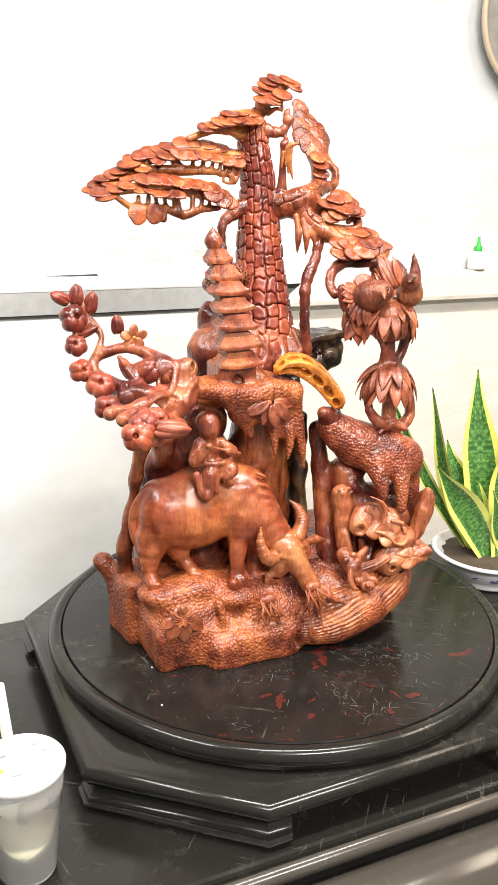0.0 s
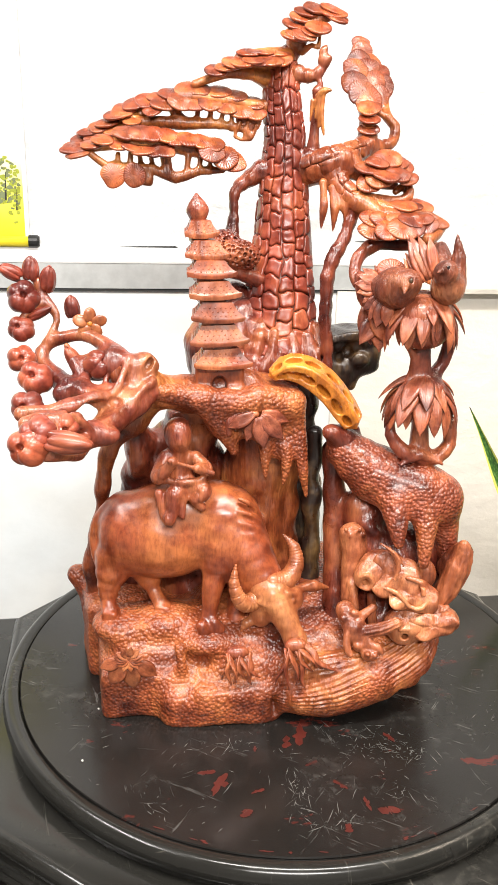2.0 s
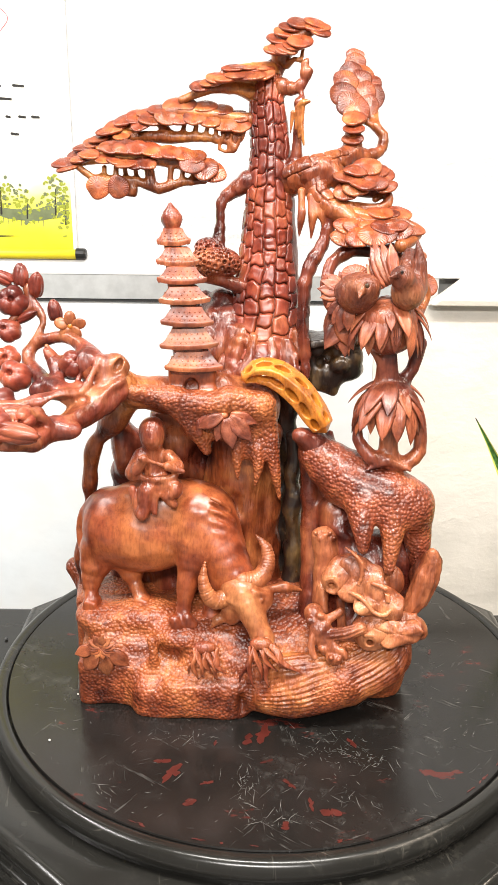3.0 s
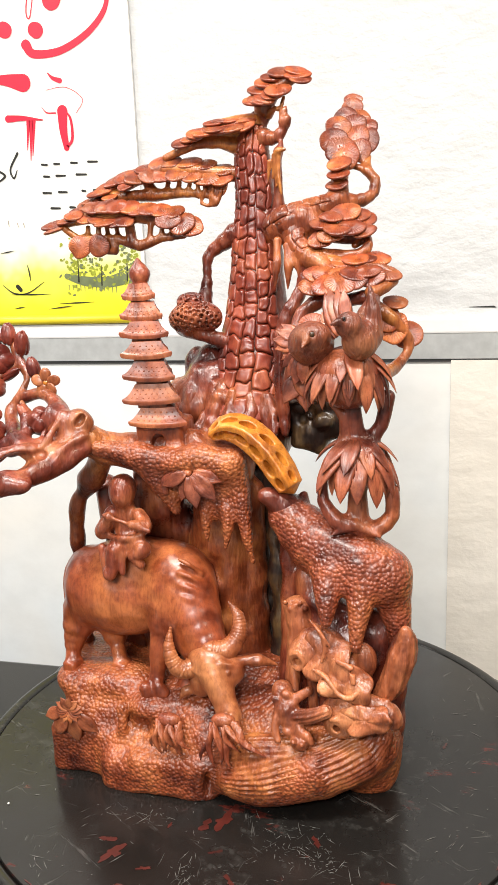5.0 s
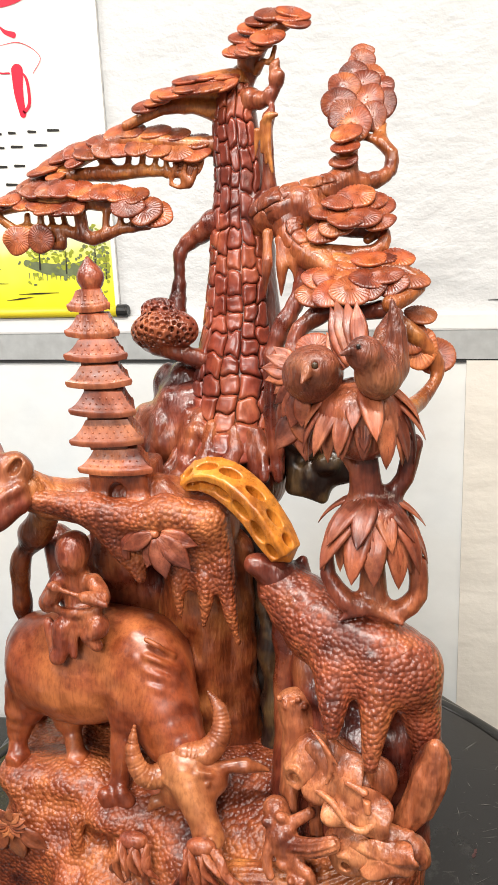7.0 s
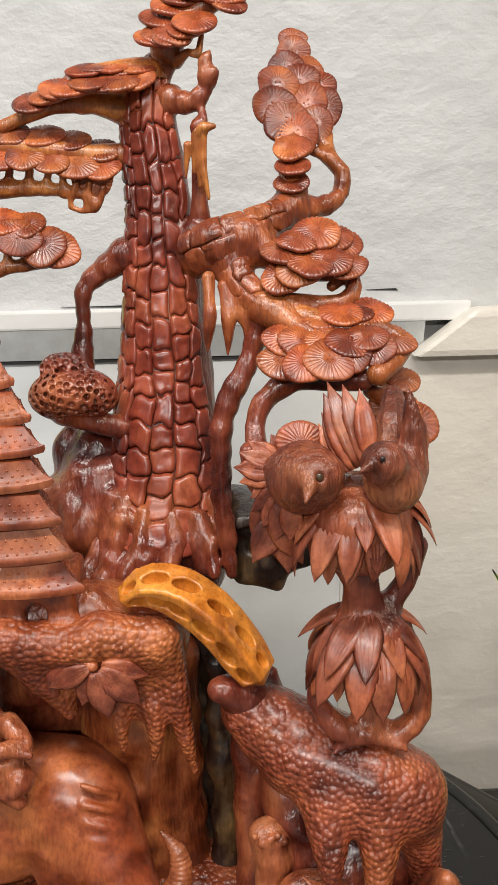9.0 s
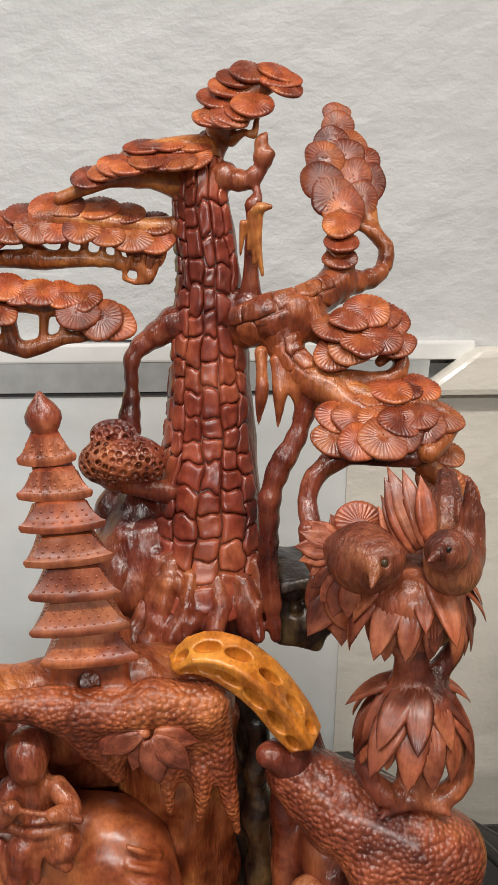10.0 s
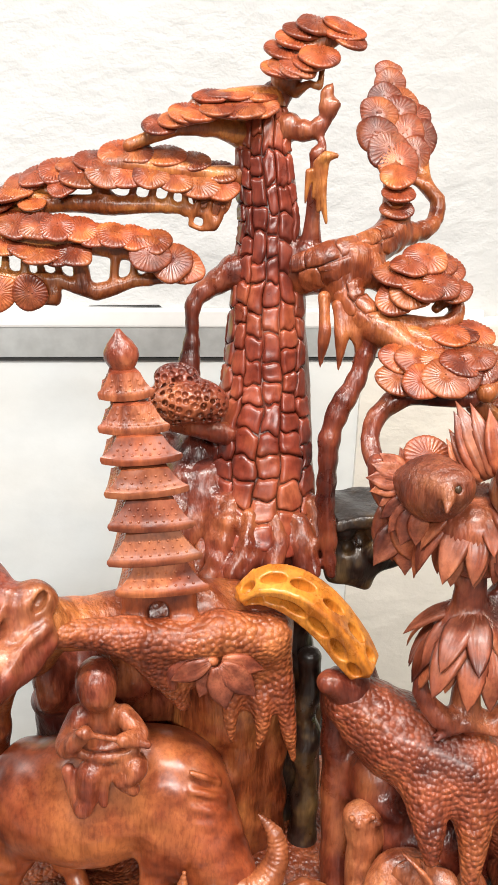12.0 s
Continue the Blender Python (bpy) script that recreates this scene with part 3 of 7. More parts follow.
# rim worn through to red where hands rest
for k in range(18):
    a = wear.uniform(4.1, 5.9)
    wear_patch(0.3345 * math.cos(a), 0.3345 * math.sin(a), wear.uniform(0.0010, 0.0022), a + math.pi / 2, 4.5)
for ob in board.children:
    if ob.name.startswith("top"):
        ob.data.polygons.foreach_set("use_smooth", [False] * len(ob.data.polygons))

# ---- the wood carving: a landscape of pine, pagoda, buffalo and beasts ----
carving = thing("wood_carving", (0.53, 1.06, 0.835), "lacquered red-brown wood carving of pine, pagoda and animals", "carving")

# rock base
clay("rock_base", [
    block((-0.115, 0.025, 0.035), (0.112, 0.105, 0.062), 0.045),
    block((-0.085, -0.045, 0.010), (0.072, 0.068, 0.034), 0.022),
    block((0.03, 0.05, 0.05), (0.15, 0.10, 0.075), 0.05),
    ball((-0.03, -0.03, 0.05), (0.10, 0.075, 0.055)),
    tube(((-0.007, -0.095, 0.025), 0.022), ((0.040, -0.105, 0.032), 0.030), ((0.101, -0.100, 0.053), 0.036), ((0.155, -0.070, 0.069), 0.034), k=0.012),
    ball((0.09, -0.03, 0.055), (0.095, 0.08, 0.055)),
    tube(((0.156, -0.04, 0.01), 0.03), ((0.158, -0.03, 0.11), 0.028)),
    tube(((-0.250, 0.080, 0.092), 0.015), ((-0.222, 0.068, 0.05), 0.026), ((-0.195, 0.05, 0.01), 0.034), k=0.018),
    ball((-0.258, 0.084, 0.104), (0.015, 0.015, 0.013), k=0.006),
    block((-0.156, -0.024, 0.028), (0.070, 0.066, 0.034), 0.012, k=0.010), block((-0.066, -0.050, 0.022), (0.050, 0.066, 0.026), 0.012, k=0.010),

    block((-0.204, 0.046, 0.048), (0.045, 0.044, 0.056), 0.014, (0, 0, 8), k=0.008),
    ball((-0.204, -0.028, 0.094), (0.032, 0.034, 0.018), k=0.016), block((-0.190, 0.012, 0.045), (0.036, 0.040, 0.036), 0.024, k=0.014), ball((-0.150, -0.028, 0.097), (0.050, 0.036, 0.020), k=0.012), ball((-0.097, -0.060, 0.087), (0.034, 0.030, 0.016), k=0.012),
    cut((-0.021, -0.130, 0.021), (0.006, 0.03, 0.02)),
    cut((-0.132, -0.100, 0.066), (0.040, 0.020, 0.010), (0, -4, 0), k=0.008),
    cut((-0.104, -0.092, 0.068), (0.010, 0.016, 0.013), (0, 20, 0), k=0.005),
    cut((-0.150, -0.096, 0.070), (0.016, 0.016, 0.009), (0, -14, 0), k=0.006),
    tube(((-0.132, -0.080, 0.086), 0.008), ((-0.130, -0.086, 0.070), 0.0055), ((-0.131, -0.084, 0.056), 0.007), k=0.004),
    cut((0, 0, -0.1), (3.0, 3.0, 0.0995), k=0.002),
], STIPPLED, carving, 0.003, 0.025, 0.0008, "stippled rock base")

# combed waves on the base's edge
clay("combed_wave", [
    tube(((-0.018, -0.098, 0.033), 0.012), ((0.012, -0.106, 0.032), 0.022), ((0.053, -0.108, 0.040), 0.030), ((0.108, -0.100, 0.057), 0.033), ((0.144, -0.092, 0.072), 0.032), ((0.160, -0.086, 0.090), 0.024), flute=(30, 0.0017)),
    tube(((-0.009, -0.100, 0.053), 0.010), ((0.031, -0.105, 0.068), 0.016), ((0.072, -0.105, 0.072), 0.016), flute=(18, 0.0009)),
], WOOD, carving, 0.0018, 0.012, 0.0004, "combed wave carved along the edge")

# inner mass, columns and the shelf that carries the pagoda
clay("root_mass", [
    tube(((-0.030, 0.050, 0.028), 0.062), ((-0.034, 0.045, 0.184), 0.052), ((-0.026, 0.035, 0.291), 0.042), ((-0.024, 0.020, 0.355), 0.036)),
    tube(((-0.190, -0.045, 0.415), 0.021), ((-0.172, -0.040, 0.403), 0.018), ((-0.150, -0.030, 0.389), 0.017), ((-0.107, -0.005, 0.381), 0.024), ((-0.046, 0.000, 0.378), 0.028), ((-0.005, -0.002, 0.365), 0.026)),
    tube(((0.008, 0.028, 0.323), 0.018), ((0.010, 0.026, 0.216), 0.014), ((0.006, 0.022, 0.066), 0.020)),
    tube(((-0.009, 0.000, 0.084), 0.03), ((0.020, -0.035, 0.084), 0.018)),
    cut((-0.072, -0.030, 0.314), (0.03, 0.03, 0.05)),
    cut((-0.189, -0.066, 0.417), (0.005, 0.01, 0.005), k=0.003),
    tube(((-0.151, -0.020, 0.386), 0.015), ((-0.177, -0.005, 0.350), 0.015), ((-0.205, 0.010, 0.316), 0.011), ((-0.218, 0.020, 0.272), 0.0095), ((-0.223, 0.030, 0.214), 0.010), ((-0.237, 0.034, 0.144), 0.012), ((-0.226, 0.062, 0.05), 0.016), ((-0.205, 0.055, 0.02), 0.018)),
    cut((-0.030, -0.025, 0.239), (0.008, 0.02, 0.035), (0, 8, 0), k=0.01),
], WOOD, carving, 0.0024, 0.012, 0.0021, "twisting carved roots")

# the hollow's shade is put into the colour: darker wood than the roots
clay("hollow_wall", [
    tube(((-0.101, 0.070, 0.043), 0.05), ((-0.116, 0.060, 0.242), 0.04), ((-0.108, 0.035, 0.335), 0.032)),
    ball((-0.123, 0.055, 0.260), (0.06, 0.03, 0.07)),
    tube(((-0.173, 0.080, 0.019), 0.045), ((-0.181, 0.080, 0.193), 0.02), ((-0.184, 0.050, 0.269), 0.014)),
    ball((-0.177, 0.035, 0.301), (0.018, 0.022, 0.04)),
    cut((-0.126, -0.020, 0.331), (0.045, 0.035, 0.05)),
], TRUNK, carving, 0.0024, 0.014, 0.0030, "rough inner wood, the hollow's shade put into its dark colour")

# stippled apron of the shelf
clay("shelf_apron", [
    tube(((-0.153, -0.045, 0.393), 0.010), ((-0.112, -0.035, 0.384), 0.013), ((-0.060, -0.034, 0.375), 0.016), ((-0.040, -0.030, 0.380), 0.018), ((-0.004, -0.028, 0.374), 0.016)),
    tube(((-0.106, -0.035, 0.381), 0.012), ((-0.082, -0.033, 0.348), 0.012), ((-0.066, -0.032, 0.318), 0.006)),
    block((-0.052, -0.022, 0.356), (0.040, 0.014, 0.026), 0.010, (8, 12, 0), k=0.012), block((-0.008, -0.022, 0.345), (0.026, 0.014, 0.040), 0.010, (4, -4, 0), k=0.012),
    tube(((-0.030, -0.030, 0.332), 0.010), ((-0.030, -0.036, 0.306), 0.0065), ((-0.029, -0.037, 0.284), 0.002), k=0.006),
    tube(((-0.006, -0.030, 0.320), 0.010), ((-0.005, -0.036, 0.298), 0.0065), ((-0.008, -0.037, 0.276), 0.0022), k=0.006),
    tube(((0.010, -0.028, 0.330), 0.009), ((0.016, -0.033, 0.292), 0.0065), ((0.022, -0.031, 0.258), 0.0022), k=0.006),
    cut((-0.050, -0.050, 0.352), (0.022, 0.010, 0.016), (0, 20, 0), k=0.004),
], STIPPLED, carving, 0.0022, 0.014, 0.0006, "stippled shelf edge")

# knobby rock between pagoda and trunk
clay("rock_outcrop", [
    ball((-0.059, 0.085, 0.425), (0.034, 0.034, 0.05)), ball((-0.088, 0.085, 0.410), (0.03, 0.03, 0.045)), ball((-0.052, 0.095, 0.467), (0.022, 0.02, 0.026)), ball((-0.077, 0.110, 0.460), (0.016, 0.02, 0.03)),
    tube(((-0.039, 0.050, 0.419), 0.010), ((-0.056, 0.035, 0.401), 0.009), ((-0.060, 0.010, 0.379), 0.008)), tube(((-0.025, 0.045, 0.427), 0.010), ((-0.032, 0.025, 0.396), 0.009)), tube(((-0.067, 0.055, 0.438), 0.007), ((-0.073, 0.045, 0.405), 0.008)),
], TRUNK, carving, 0.0022, 0.01, 0.0022, "knobby dark rock")

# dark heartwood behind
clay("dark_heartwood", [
    # first bar is added to keep the slit dark, with no wall showing through
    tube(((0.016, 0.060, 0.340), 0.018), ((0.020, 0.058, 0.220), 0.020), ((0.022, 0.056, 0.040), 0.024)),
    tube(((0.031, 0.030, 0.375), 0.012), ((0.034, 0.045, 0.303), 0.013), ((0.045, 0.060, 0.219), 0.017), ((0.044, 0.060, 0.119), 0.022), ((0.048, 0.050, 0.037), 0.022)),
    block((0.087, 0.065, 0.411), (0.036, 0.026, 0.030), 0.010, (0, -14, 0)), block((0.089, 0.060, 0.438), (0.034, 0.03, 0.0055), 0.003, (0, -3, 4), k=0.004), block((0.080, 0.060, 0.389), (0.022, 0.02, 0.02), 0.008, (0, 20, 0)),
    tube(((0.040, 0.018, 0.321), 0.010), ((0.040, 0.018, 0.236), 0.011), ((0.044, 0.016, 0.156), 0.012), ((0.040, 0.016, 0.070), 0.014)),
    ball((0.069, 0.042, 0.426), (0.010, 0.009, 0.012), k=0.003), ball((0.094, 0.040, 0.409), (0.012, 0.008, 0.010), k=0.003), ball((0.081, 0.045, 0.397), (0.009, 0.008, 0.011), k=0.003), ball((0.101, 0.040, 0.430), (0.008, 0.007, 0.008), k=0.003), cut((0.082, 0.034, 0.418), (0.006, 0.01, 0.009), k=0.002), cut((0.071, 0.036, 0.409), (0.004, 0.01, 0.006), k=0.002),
], BLACKWOOD, carving, 0.0019, 0.006, 0.0026, "black heartwood")

# ---- pine trunk ----
SPINE = [((-0.002, 0.085, 0.389), 0.058), ((0.004, 0.092, 0.447), 0.047), ((0.007, 0.105, 0.530), 0.0380), ((0.008, 0.115, 0.597), 0.0315), ((0.008, 0.122, 0.663), 0.0255), ((0.003, 0.130, 0.718), 0.0225), ((0.003, 0.133, 0.747), 0.018), ((0.018, 0.133, 0.763), 0.012)]
clay("pine_trunk", [
    tube(*[(p, r - 0.0025) for p, r in SPINE]),
    tube(((-0.025, 0.055, 0.450), 0.010), ((-0.028, 0.042, 0.435), 0.0105), ((-0.035, 0.033, 0.413), 0.0095), ((-0.049, 0.022, 0.391), 0.008), ring=(0.016, 0.0008), k=0.004),
    tube(((0.023, 0.045, 0.435), 0.009), ((0.028, 0.038, 0.422), 0.0095), ((0.031, 0.028, 0.400), 0.008), k=0.004), tube(((0.041, 0.055, 0.444), 0.009), ((0.047, 0.048, 0.431), 0.009), ((0.050, 0.035, 0.402), 0.008), k=0.004),
    tube(((-0.000, 0.042, 0.432), 0.009), ((-0.006, 0.035, 0.419), 0.010), ((-0.017, 0.024, 0.398), 0.009), ring=(0.014, 0.0008), k=0.004), tube(((0.009, 0.042, 0.435), 0.009), ((0.011, 0.030, 0.420), 0.008), ((0.006, 0.018, 0.402), 0.007), k=0.004), tube(((-0.012, 0.040, 0.442), 0.007), ((-0.015, 0.030, 0.424), 0.0065), ((-0.028, 0.020, 0.401), 0.006), k=0.004), tube(((0.030, 0.040, 0.436), 0.007), ((0.038, 0.030, 0.417), 0.006), ((0.040, 0.020, 0.399), 0.005), k=0.004), tube(((-0.034, 0.055, 0.449), 0.008), ((-0.040, 0.045, 0.427), 0.007), ((-0.043, 0.035, 0.408), 0.006), k=0.004),
    tube(((-0.021, 0.115, 0.624), 0.014), ((-0.041, 0.115, 0.611), 0.0085), ((-0.053, 0.110, 0.600), 0.0065), ((-0.056, 0.105, 0.577), 0.0062), ((-0.058, 0.100, 0.543), 0.009), ring=(0.014, 0.0004), k=0.008),
    tube(((-0.045, 0.080, 0.455), 0.022), ((-0.066, 0.060, 0.416), 0.02)),
    tube(((0.018, 0.120, 0.734), 0.011), ((0.033, 0.108, 0.731), 0.0075), ((0.044, 0.105, 0.739), 0.0062), ((0.046, 0.105, 0.750), 0.0066), ((0.044, 0.105, 0.757), 0.0045), ((0.049, 0.105, 0.765), 0.0025), ring=(0.013, 0.0008), k=0.006), tube(((0.038, 0.108, 0.733), 0.004), ((0.043, 0.100, 0.723), 0.003), ((0.040, 0.098, 0.715), 0.004), k=0.004), tube(((0.046, 0.104, 0.746), 0.004), ((0.051, 0.100, 0.750), 0.003), k=0.003),
    tube(((0.037, 0.100, 0.632), 0.017), ((0.038, 0.100, 0.651), 0.008), ((0.038, 0.100, 0.680), 0.005), ((0.038, 0.100, 0.714), 0.006), k=0.008),
    tube(((0.081, 0.055, 0.589), 0.0105), ((0.070, 0.045, 0.557), 0.0068), ((0.055, 0.040, 0.530), 0.0095), ((0.049, 0.035, 0.505), 0.0085), ((0.048, 0.030, 0.459), 0.0075), ((0.051, 0.025, 0.422), 0.0075), ((0.054, 0.020, 0.399), 0.005), ring=(0.0170, 0.0005), k=0.006), tube(((0.051, 0.036, 0.525), 0.0035), ((0.048, 0.026, 0.480), 0.0028), ((0.049, 0.020, 0.413), 0.003), k=0.003),
    tube(((0.092, 0.016, 0.547), 0.006), ((0.078, 0.010, 0.536), 0.007), ((0.072, 0.004, 0.521), 0.0065), ((0.074, -0.010, 0.508), 0.006), k=0.006),
    tube(((0.146, 0.006, 0.552), 0.009), ((0.122, 0.014, 0.548), 0.007), ((0.104, 0.016, 0.551), 0.0075), ((0.091, 0.016, 0.546), 0.006), k=0.006),
], TRUNK, carving, 0.0020, 0.012, 0.0012, "dark red pine trunk")
clay("pine_limb", [
    tube(((0.028, 0.105, 0.622), 0.016), ((0.054, 0.085, 0.635), 0.0185), ((0.074, 0.088, 0.643), 0.015), ((0.095, 0.102, 0.650), 0.014), ((0.107, 0.112, 0.660), 0.013), k=0.010),
    tube(((0.108, 0.112, 0.656), 0.010), ((0.130, 0.120, 0.657), 0.0075), ((0.144, 0.128, 0.663), 0.0065), ((0.147, 0.134, 0.676), 0.006), ring=(0.012, 0.0006), k=0.006),
    tube(((0.056, 0.085, 0.632), 0.017), ((0.064, 0.070, 0.610), 0.0135), ((0.081, 0.055, 0.595), 0.0125), ((0.104, 0.050, 0.593), 0.010), ((0.137, 0.050, 0.596), 0.007), ((0.147, 0.055, 0.606), 0.006), ((0.145, 0.060, 0.616), 0.004), k=0.012),
    tube(((0.072, 0.080, 0.639), 0.014), ((0.099, 0.075, 0.621), 0.010), ((0.134, 0.075, 0.612), 0.005), k=0.01),
    tube(((0.043, 0.060, 0.614), 0.006), ((0.043, 0.052, 0.592), 0.0046), ((0.041, 0.050, 0.563), 0.0016), k=0.003),
    tube(((0.054, 0.060, 0.608), 0.006), ((0.057, 0.052, 0.585), 0.0042), ((0.055, 0.050, 0.560), 0.0016), k=0.003),
    tube(((0.062, 0.058, 0.600), 0.006), ((0.070, 0.050, 0.580), 0.0038), ((0.067, 0.050, 0.566), 0.0018), k=0.003),
    tube(((0.087, 0.050, 0.589), 0.012), ((0.126, 0.020, 0.576), 0.008), ((0.158, 0.020, 0.577), 0.005), k=0.01),
], WOOD, carving, 0.0018, 0.018, 0.0012, "amber limb reaching from the trunk")


def along(path):
    """Evenly readable path: returns a function of length -> (centre, radius, direction), and the whole length."""
    pts = [Vector(p) for p, _ in path]
    rad = [r for _, r in path]
    cum = [0.0]
    for a, b in zip(pts, pts[1:]):
        cum.append(cum[-1] + (b - a).length)

    def at(s):
        s = min(max(s, 0.0), cum[-1] - 1e-6)
        i = max(k for k in range(len(cum) - 1) if cum[k] <= s)
        f = (s - cum[i]) / (cum[i + 1] - cum[i])
        d = (pts[i + 1] - pts[i]).normalized()
        d0 = (pts[i] - pts[i - 1]).normalized() if i else d
        return pts[i].lerp(pts[i + 1], f), rad[i] + (rad[i + 1] - rad[i]) * f, d0.lerp(d, min(1.0, f + 0.5)).normalized()
    return at, cum[-1]


rng = random.Random(5)


def bark(path, start, stop, bounds, tall, depth, wood=BARK, parent=carving, front=(0, -1, 0)):
    """Irregular worn bark plates, packed in columns between the angles given (degrees from the front), with thin grooves."""
    at, _ = along(path)
    n = 12
    wave = [(rng.uniform(0, 6), rng.uniform(30, 70), rng.uniform(1.6, 3.2)) for _ in bounds]

    def edge(c, s):
        ph, fr, am = wave[c]
        return bounds[c] + am * math.sin(fr * s + ph) + 0.7 * am * math.sin(2.9 * fr * s + 2 * ph) + 0.4 * am * math.sin(6.1 * fr * s + 5 * ph)

    for col in range(len(bounds) - 1):
        s = start + rng.uniform(0, 0.7) * tall[0]
        cut_line = [rng.uniform(-0.15, 0.15) for _ in range(3)]
        while s < stop:
            high = rng.uniform(*tall)
            next_line = [rng.uniform(-0.15, 0.15) for _ in range(3)]
            dp = depth * rng.uniform(0.75, 1.2)
            skew = (rng.uniform(-0.35, 0.35), rng.uniform(-0.3, 0.3))
            seed = Vector((rng.uniform(0, 9), rng.uniform(0, 9), 0))
            bm = bmesh.new()
            rows = []
            for j in range(n):
                row = []
                for i in range(n):
                    u, w = math.sin(math.pi * (i / (n - 1) - 0.5)), math.sin(math.pi * (j / (n - 1) - 0.5))
                    # worn outline, held back from the neighbours by a groove
                    k = 1 - 0.07 * u * u * w * w
                    uu, ww = u * k * 0.975, w * k * 0.98
                    f = (ww + 1) / 2
                    low_, top_ = [q[0] * uu + q[1] * (uu * uu - 0.4) + 0.5 * q[2] * math.sin(4.5 * uu + 9 * q[0]) for q in (cut_line, next_line)]
                    sl = s + high * (f + low_ * (1 - f) + top_ * f)
                    c, r, d = at(sl)
                    a = radians(edge(col, sl) * (1 - uu) / 2 + edge(col + 1, sl) * (1 + uu) / 2)
                    fr = (Vector(front) - d * Vector(front).dot(d)).normalized()
                    sd = d.cross(fr)
                    out = fr * math.cos(a) + sd * math.sin(a)
                    worn = noise.noise(seed + Vector((1.7 * u, 1.9 * w, 0))) + 0.5 * noise.noise(seed + Vector((4.1 * u, 4.6 * w, 3)))
                    h = (1 - abs(u) ** 9) * (1 - abs(w) ** 9) * (0.86 - 0.20 * (1 - u * u) * (1 - w * w) + skew[0] * 0.4 * u + skew[1] * 0.4 * w + 0.20 * worn)
                    row.append(bm.verts.new(c + out * (r - 0.0012 + dp * h)))
                rows.append(row)
            for p, q in zip(rows, rows[1:]):
                for k in range(n - 1):
                    bm.faces.new((p[k], p[k + 1], q[k + 1], q[k]))
            bmesh.ops.recalc_face_normals(bm, faces=bm.faces)
            part("bark_plate", bm, wood, parent)
            s += high
            cut_line = next_line


TRUNK_LINE = [(SPINE[0][0], 0.071), (SPINE[1][0], 0.0515)] + SPINE[2:-1]
bark(TRUNK_LINE, 0.014, 0.385, (-112, -86, -61, -39, -14, 9, 33, 52), (0.014, 0.027), 0.0040)
bark([((0.028, 0.105, 0.622), 0.021), ((0.054, 0.085, 0.635), 0.0235), ((0.074, 0.088, 0.643), 0.0190), ((0.095, 0.102, 0.650), 0.0165)], 0.006, 0.075, (-70, -20, 30), (0.014, 0.020), 0.0016, WOOD)
bark([((0.056, 0.085, 0.629), 0.021), ((0.064, 0.070, 0.610), 0.0165), ((0.081, 0.055, 0.595), 0.0148), ((0.104, 0.050, 0.593), 0.012)], 0.012, 0.075, (-62, -4, 56), (0.016, 0.022), 0.0018, WOOD)

# ---- pine pads ----
def pad_mesh(n, wave):
    """A thick round needle pad: domed, with narrow grooves that run from the middle over the edge."""
    bm = bmesh.new()
    prof = [(0.10, 0.150, 0.0), (0.24, 0.165, 0.0), (0.34, 0.168, 0.05), (0.62, 0.150, 0.075), (0.86, 0.100, 0.075), (0.955, 0.055, 0.045), (1.0, -0.03, 0.012), (0.985, -0.13, 0.0), (0.90, -0.22, 0.0), (0.6, -0.26, 0.0), (0.2, -0.30, 0.0)]
    rings = []
    for r, z, rib in prof:
        ring = []
        for k in range(n):
            a = 2 * math.pi * k / n
            groove = k % 3 == 0
            rr = r * (1 - (0.012 if groove and r > 0.8 else 0)) * (1 + wave * math.sin(3 * a + 1.0) + 0.4 * wave * math.sin(5 * a))
            ring.append(bm.verts.new((rr * math.cos(a), rr * math.sin(a), z - (rib if groove else 0.0))))
        rings.append(ring)
    top = bm.verts.new((0, 0, 0.135))
    bot = bm.verts.new((0, 0, -0.31))
    for k in range(n):
        bm.faces.new((top, rings[0][k], rings[0][(k + 1) % n]))
        bm.faces.new((bot, rings[-1][(k + 1) % n], rings[-1][k]))
    for a, b in zip(rings, rings[1:]):
        for k in range(n):
            bm.faces.new((a[k], b[k], b[(k + 1) % n], a[(k + 1) % n]))
    for k in range(3):
        a = 2.1 * k + 0.4
        bmesh.ops.create_icosphere(bm, subdivisions=1, radius=0.05, matrix=Matrix.Translation((0.13 * math.cos(a), 0.13 * math.sin(a), 0.155)))
    for f in bm.faces:
        f.smooth = True
    return bm


PADS = []
for w in (0.03, 0.05, 0.07):
    me = bpy.data.meshes.new("pine_pad")
    b_ = pad_mesh(84, w)
    bmesh.ops.recalc_face_normals(b_, faces=b_.faces)
    b_.to_mesh(me)
    b_.free()
    me.materials.append(PAD)
    PADS.append(me)


def pine_pad(at, r, parent, tilt=28.0, side=0.0):
    """A needle pad that leans towards the viewer's side by tilt and to the right by side."""
    ob = new("pine_pad", rng.choice(PADS))
    ob.parent = parent
    ob.matrix_basis = Matrix.Translation(at) @ pose(0, 0, 0, tilt + rng.uniform(-7, 7), side + rng.uniform(-7, 7), 0) @ pose(0, 0, 0, 0, 0, rng.uniform(0, 360)) @ Matrix.Diagonal((r * 1.03, r * 0.95, r * 0.80, 1))
    return ob


def pad_row(points, n, r, parent, tilt=28.0, side=0.0):
    line = smooth_line(points, 12)
    for k in range(n):
        p = line[round(k * (len(line) - 1) / max(1, n - 1))]
        pine_pad(p + Vector((rng.uniform(-1, 1), rng.uniform(-1, 1), rng.uniform(-1, 1))) * 0.0018, r * 0.86 * rng.uniform(0.9, 1.12), parent, tilt, side)


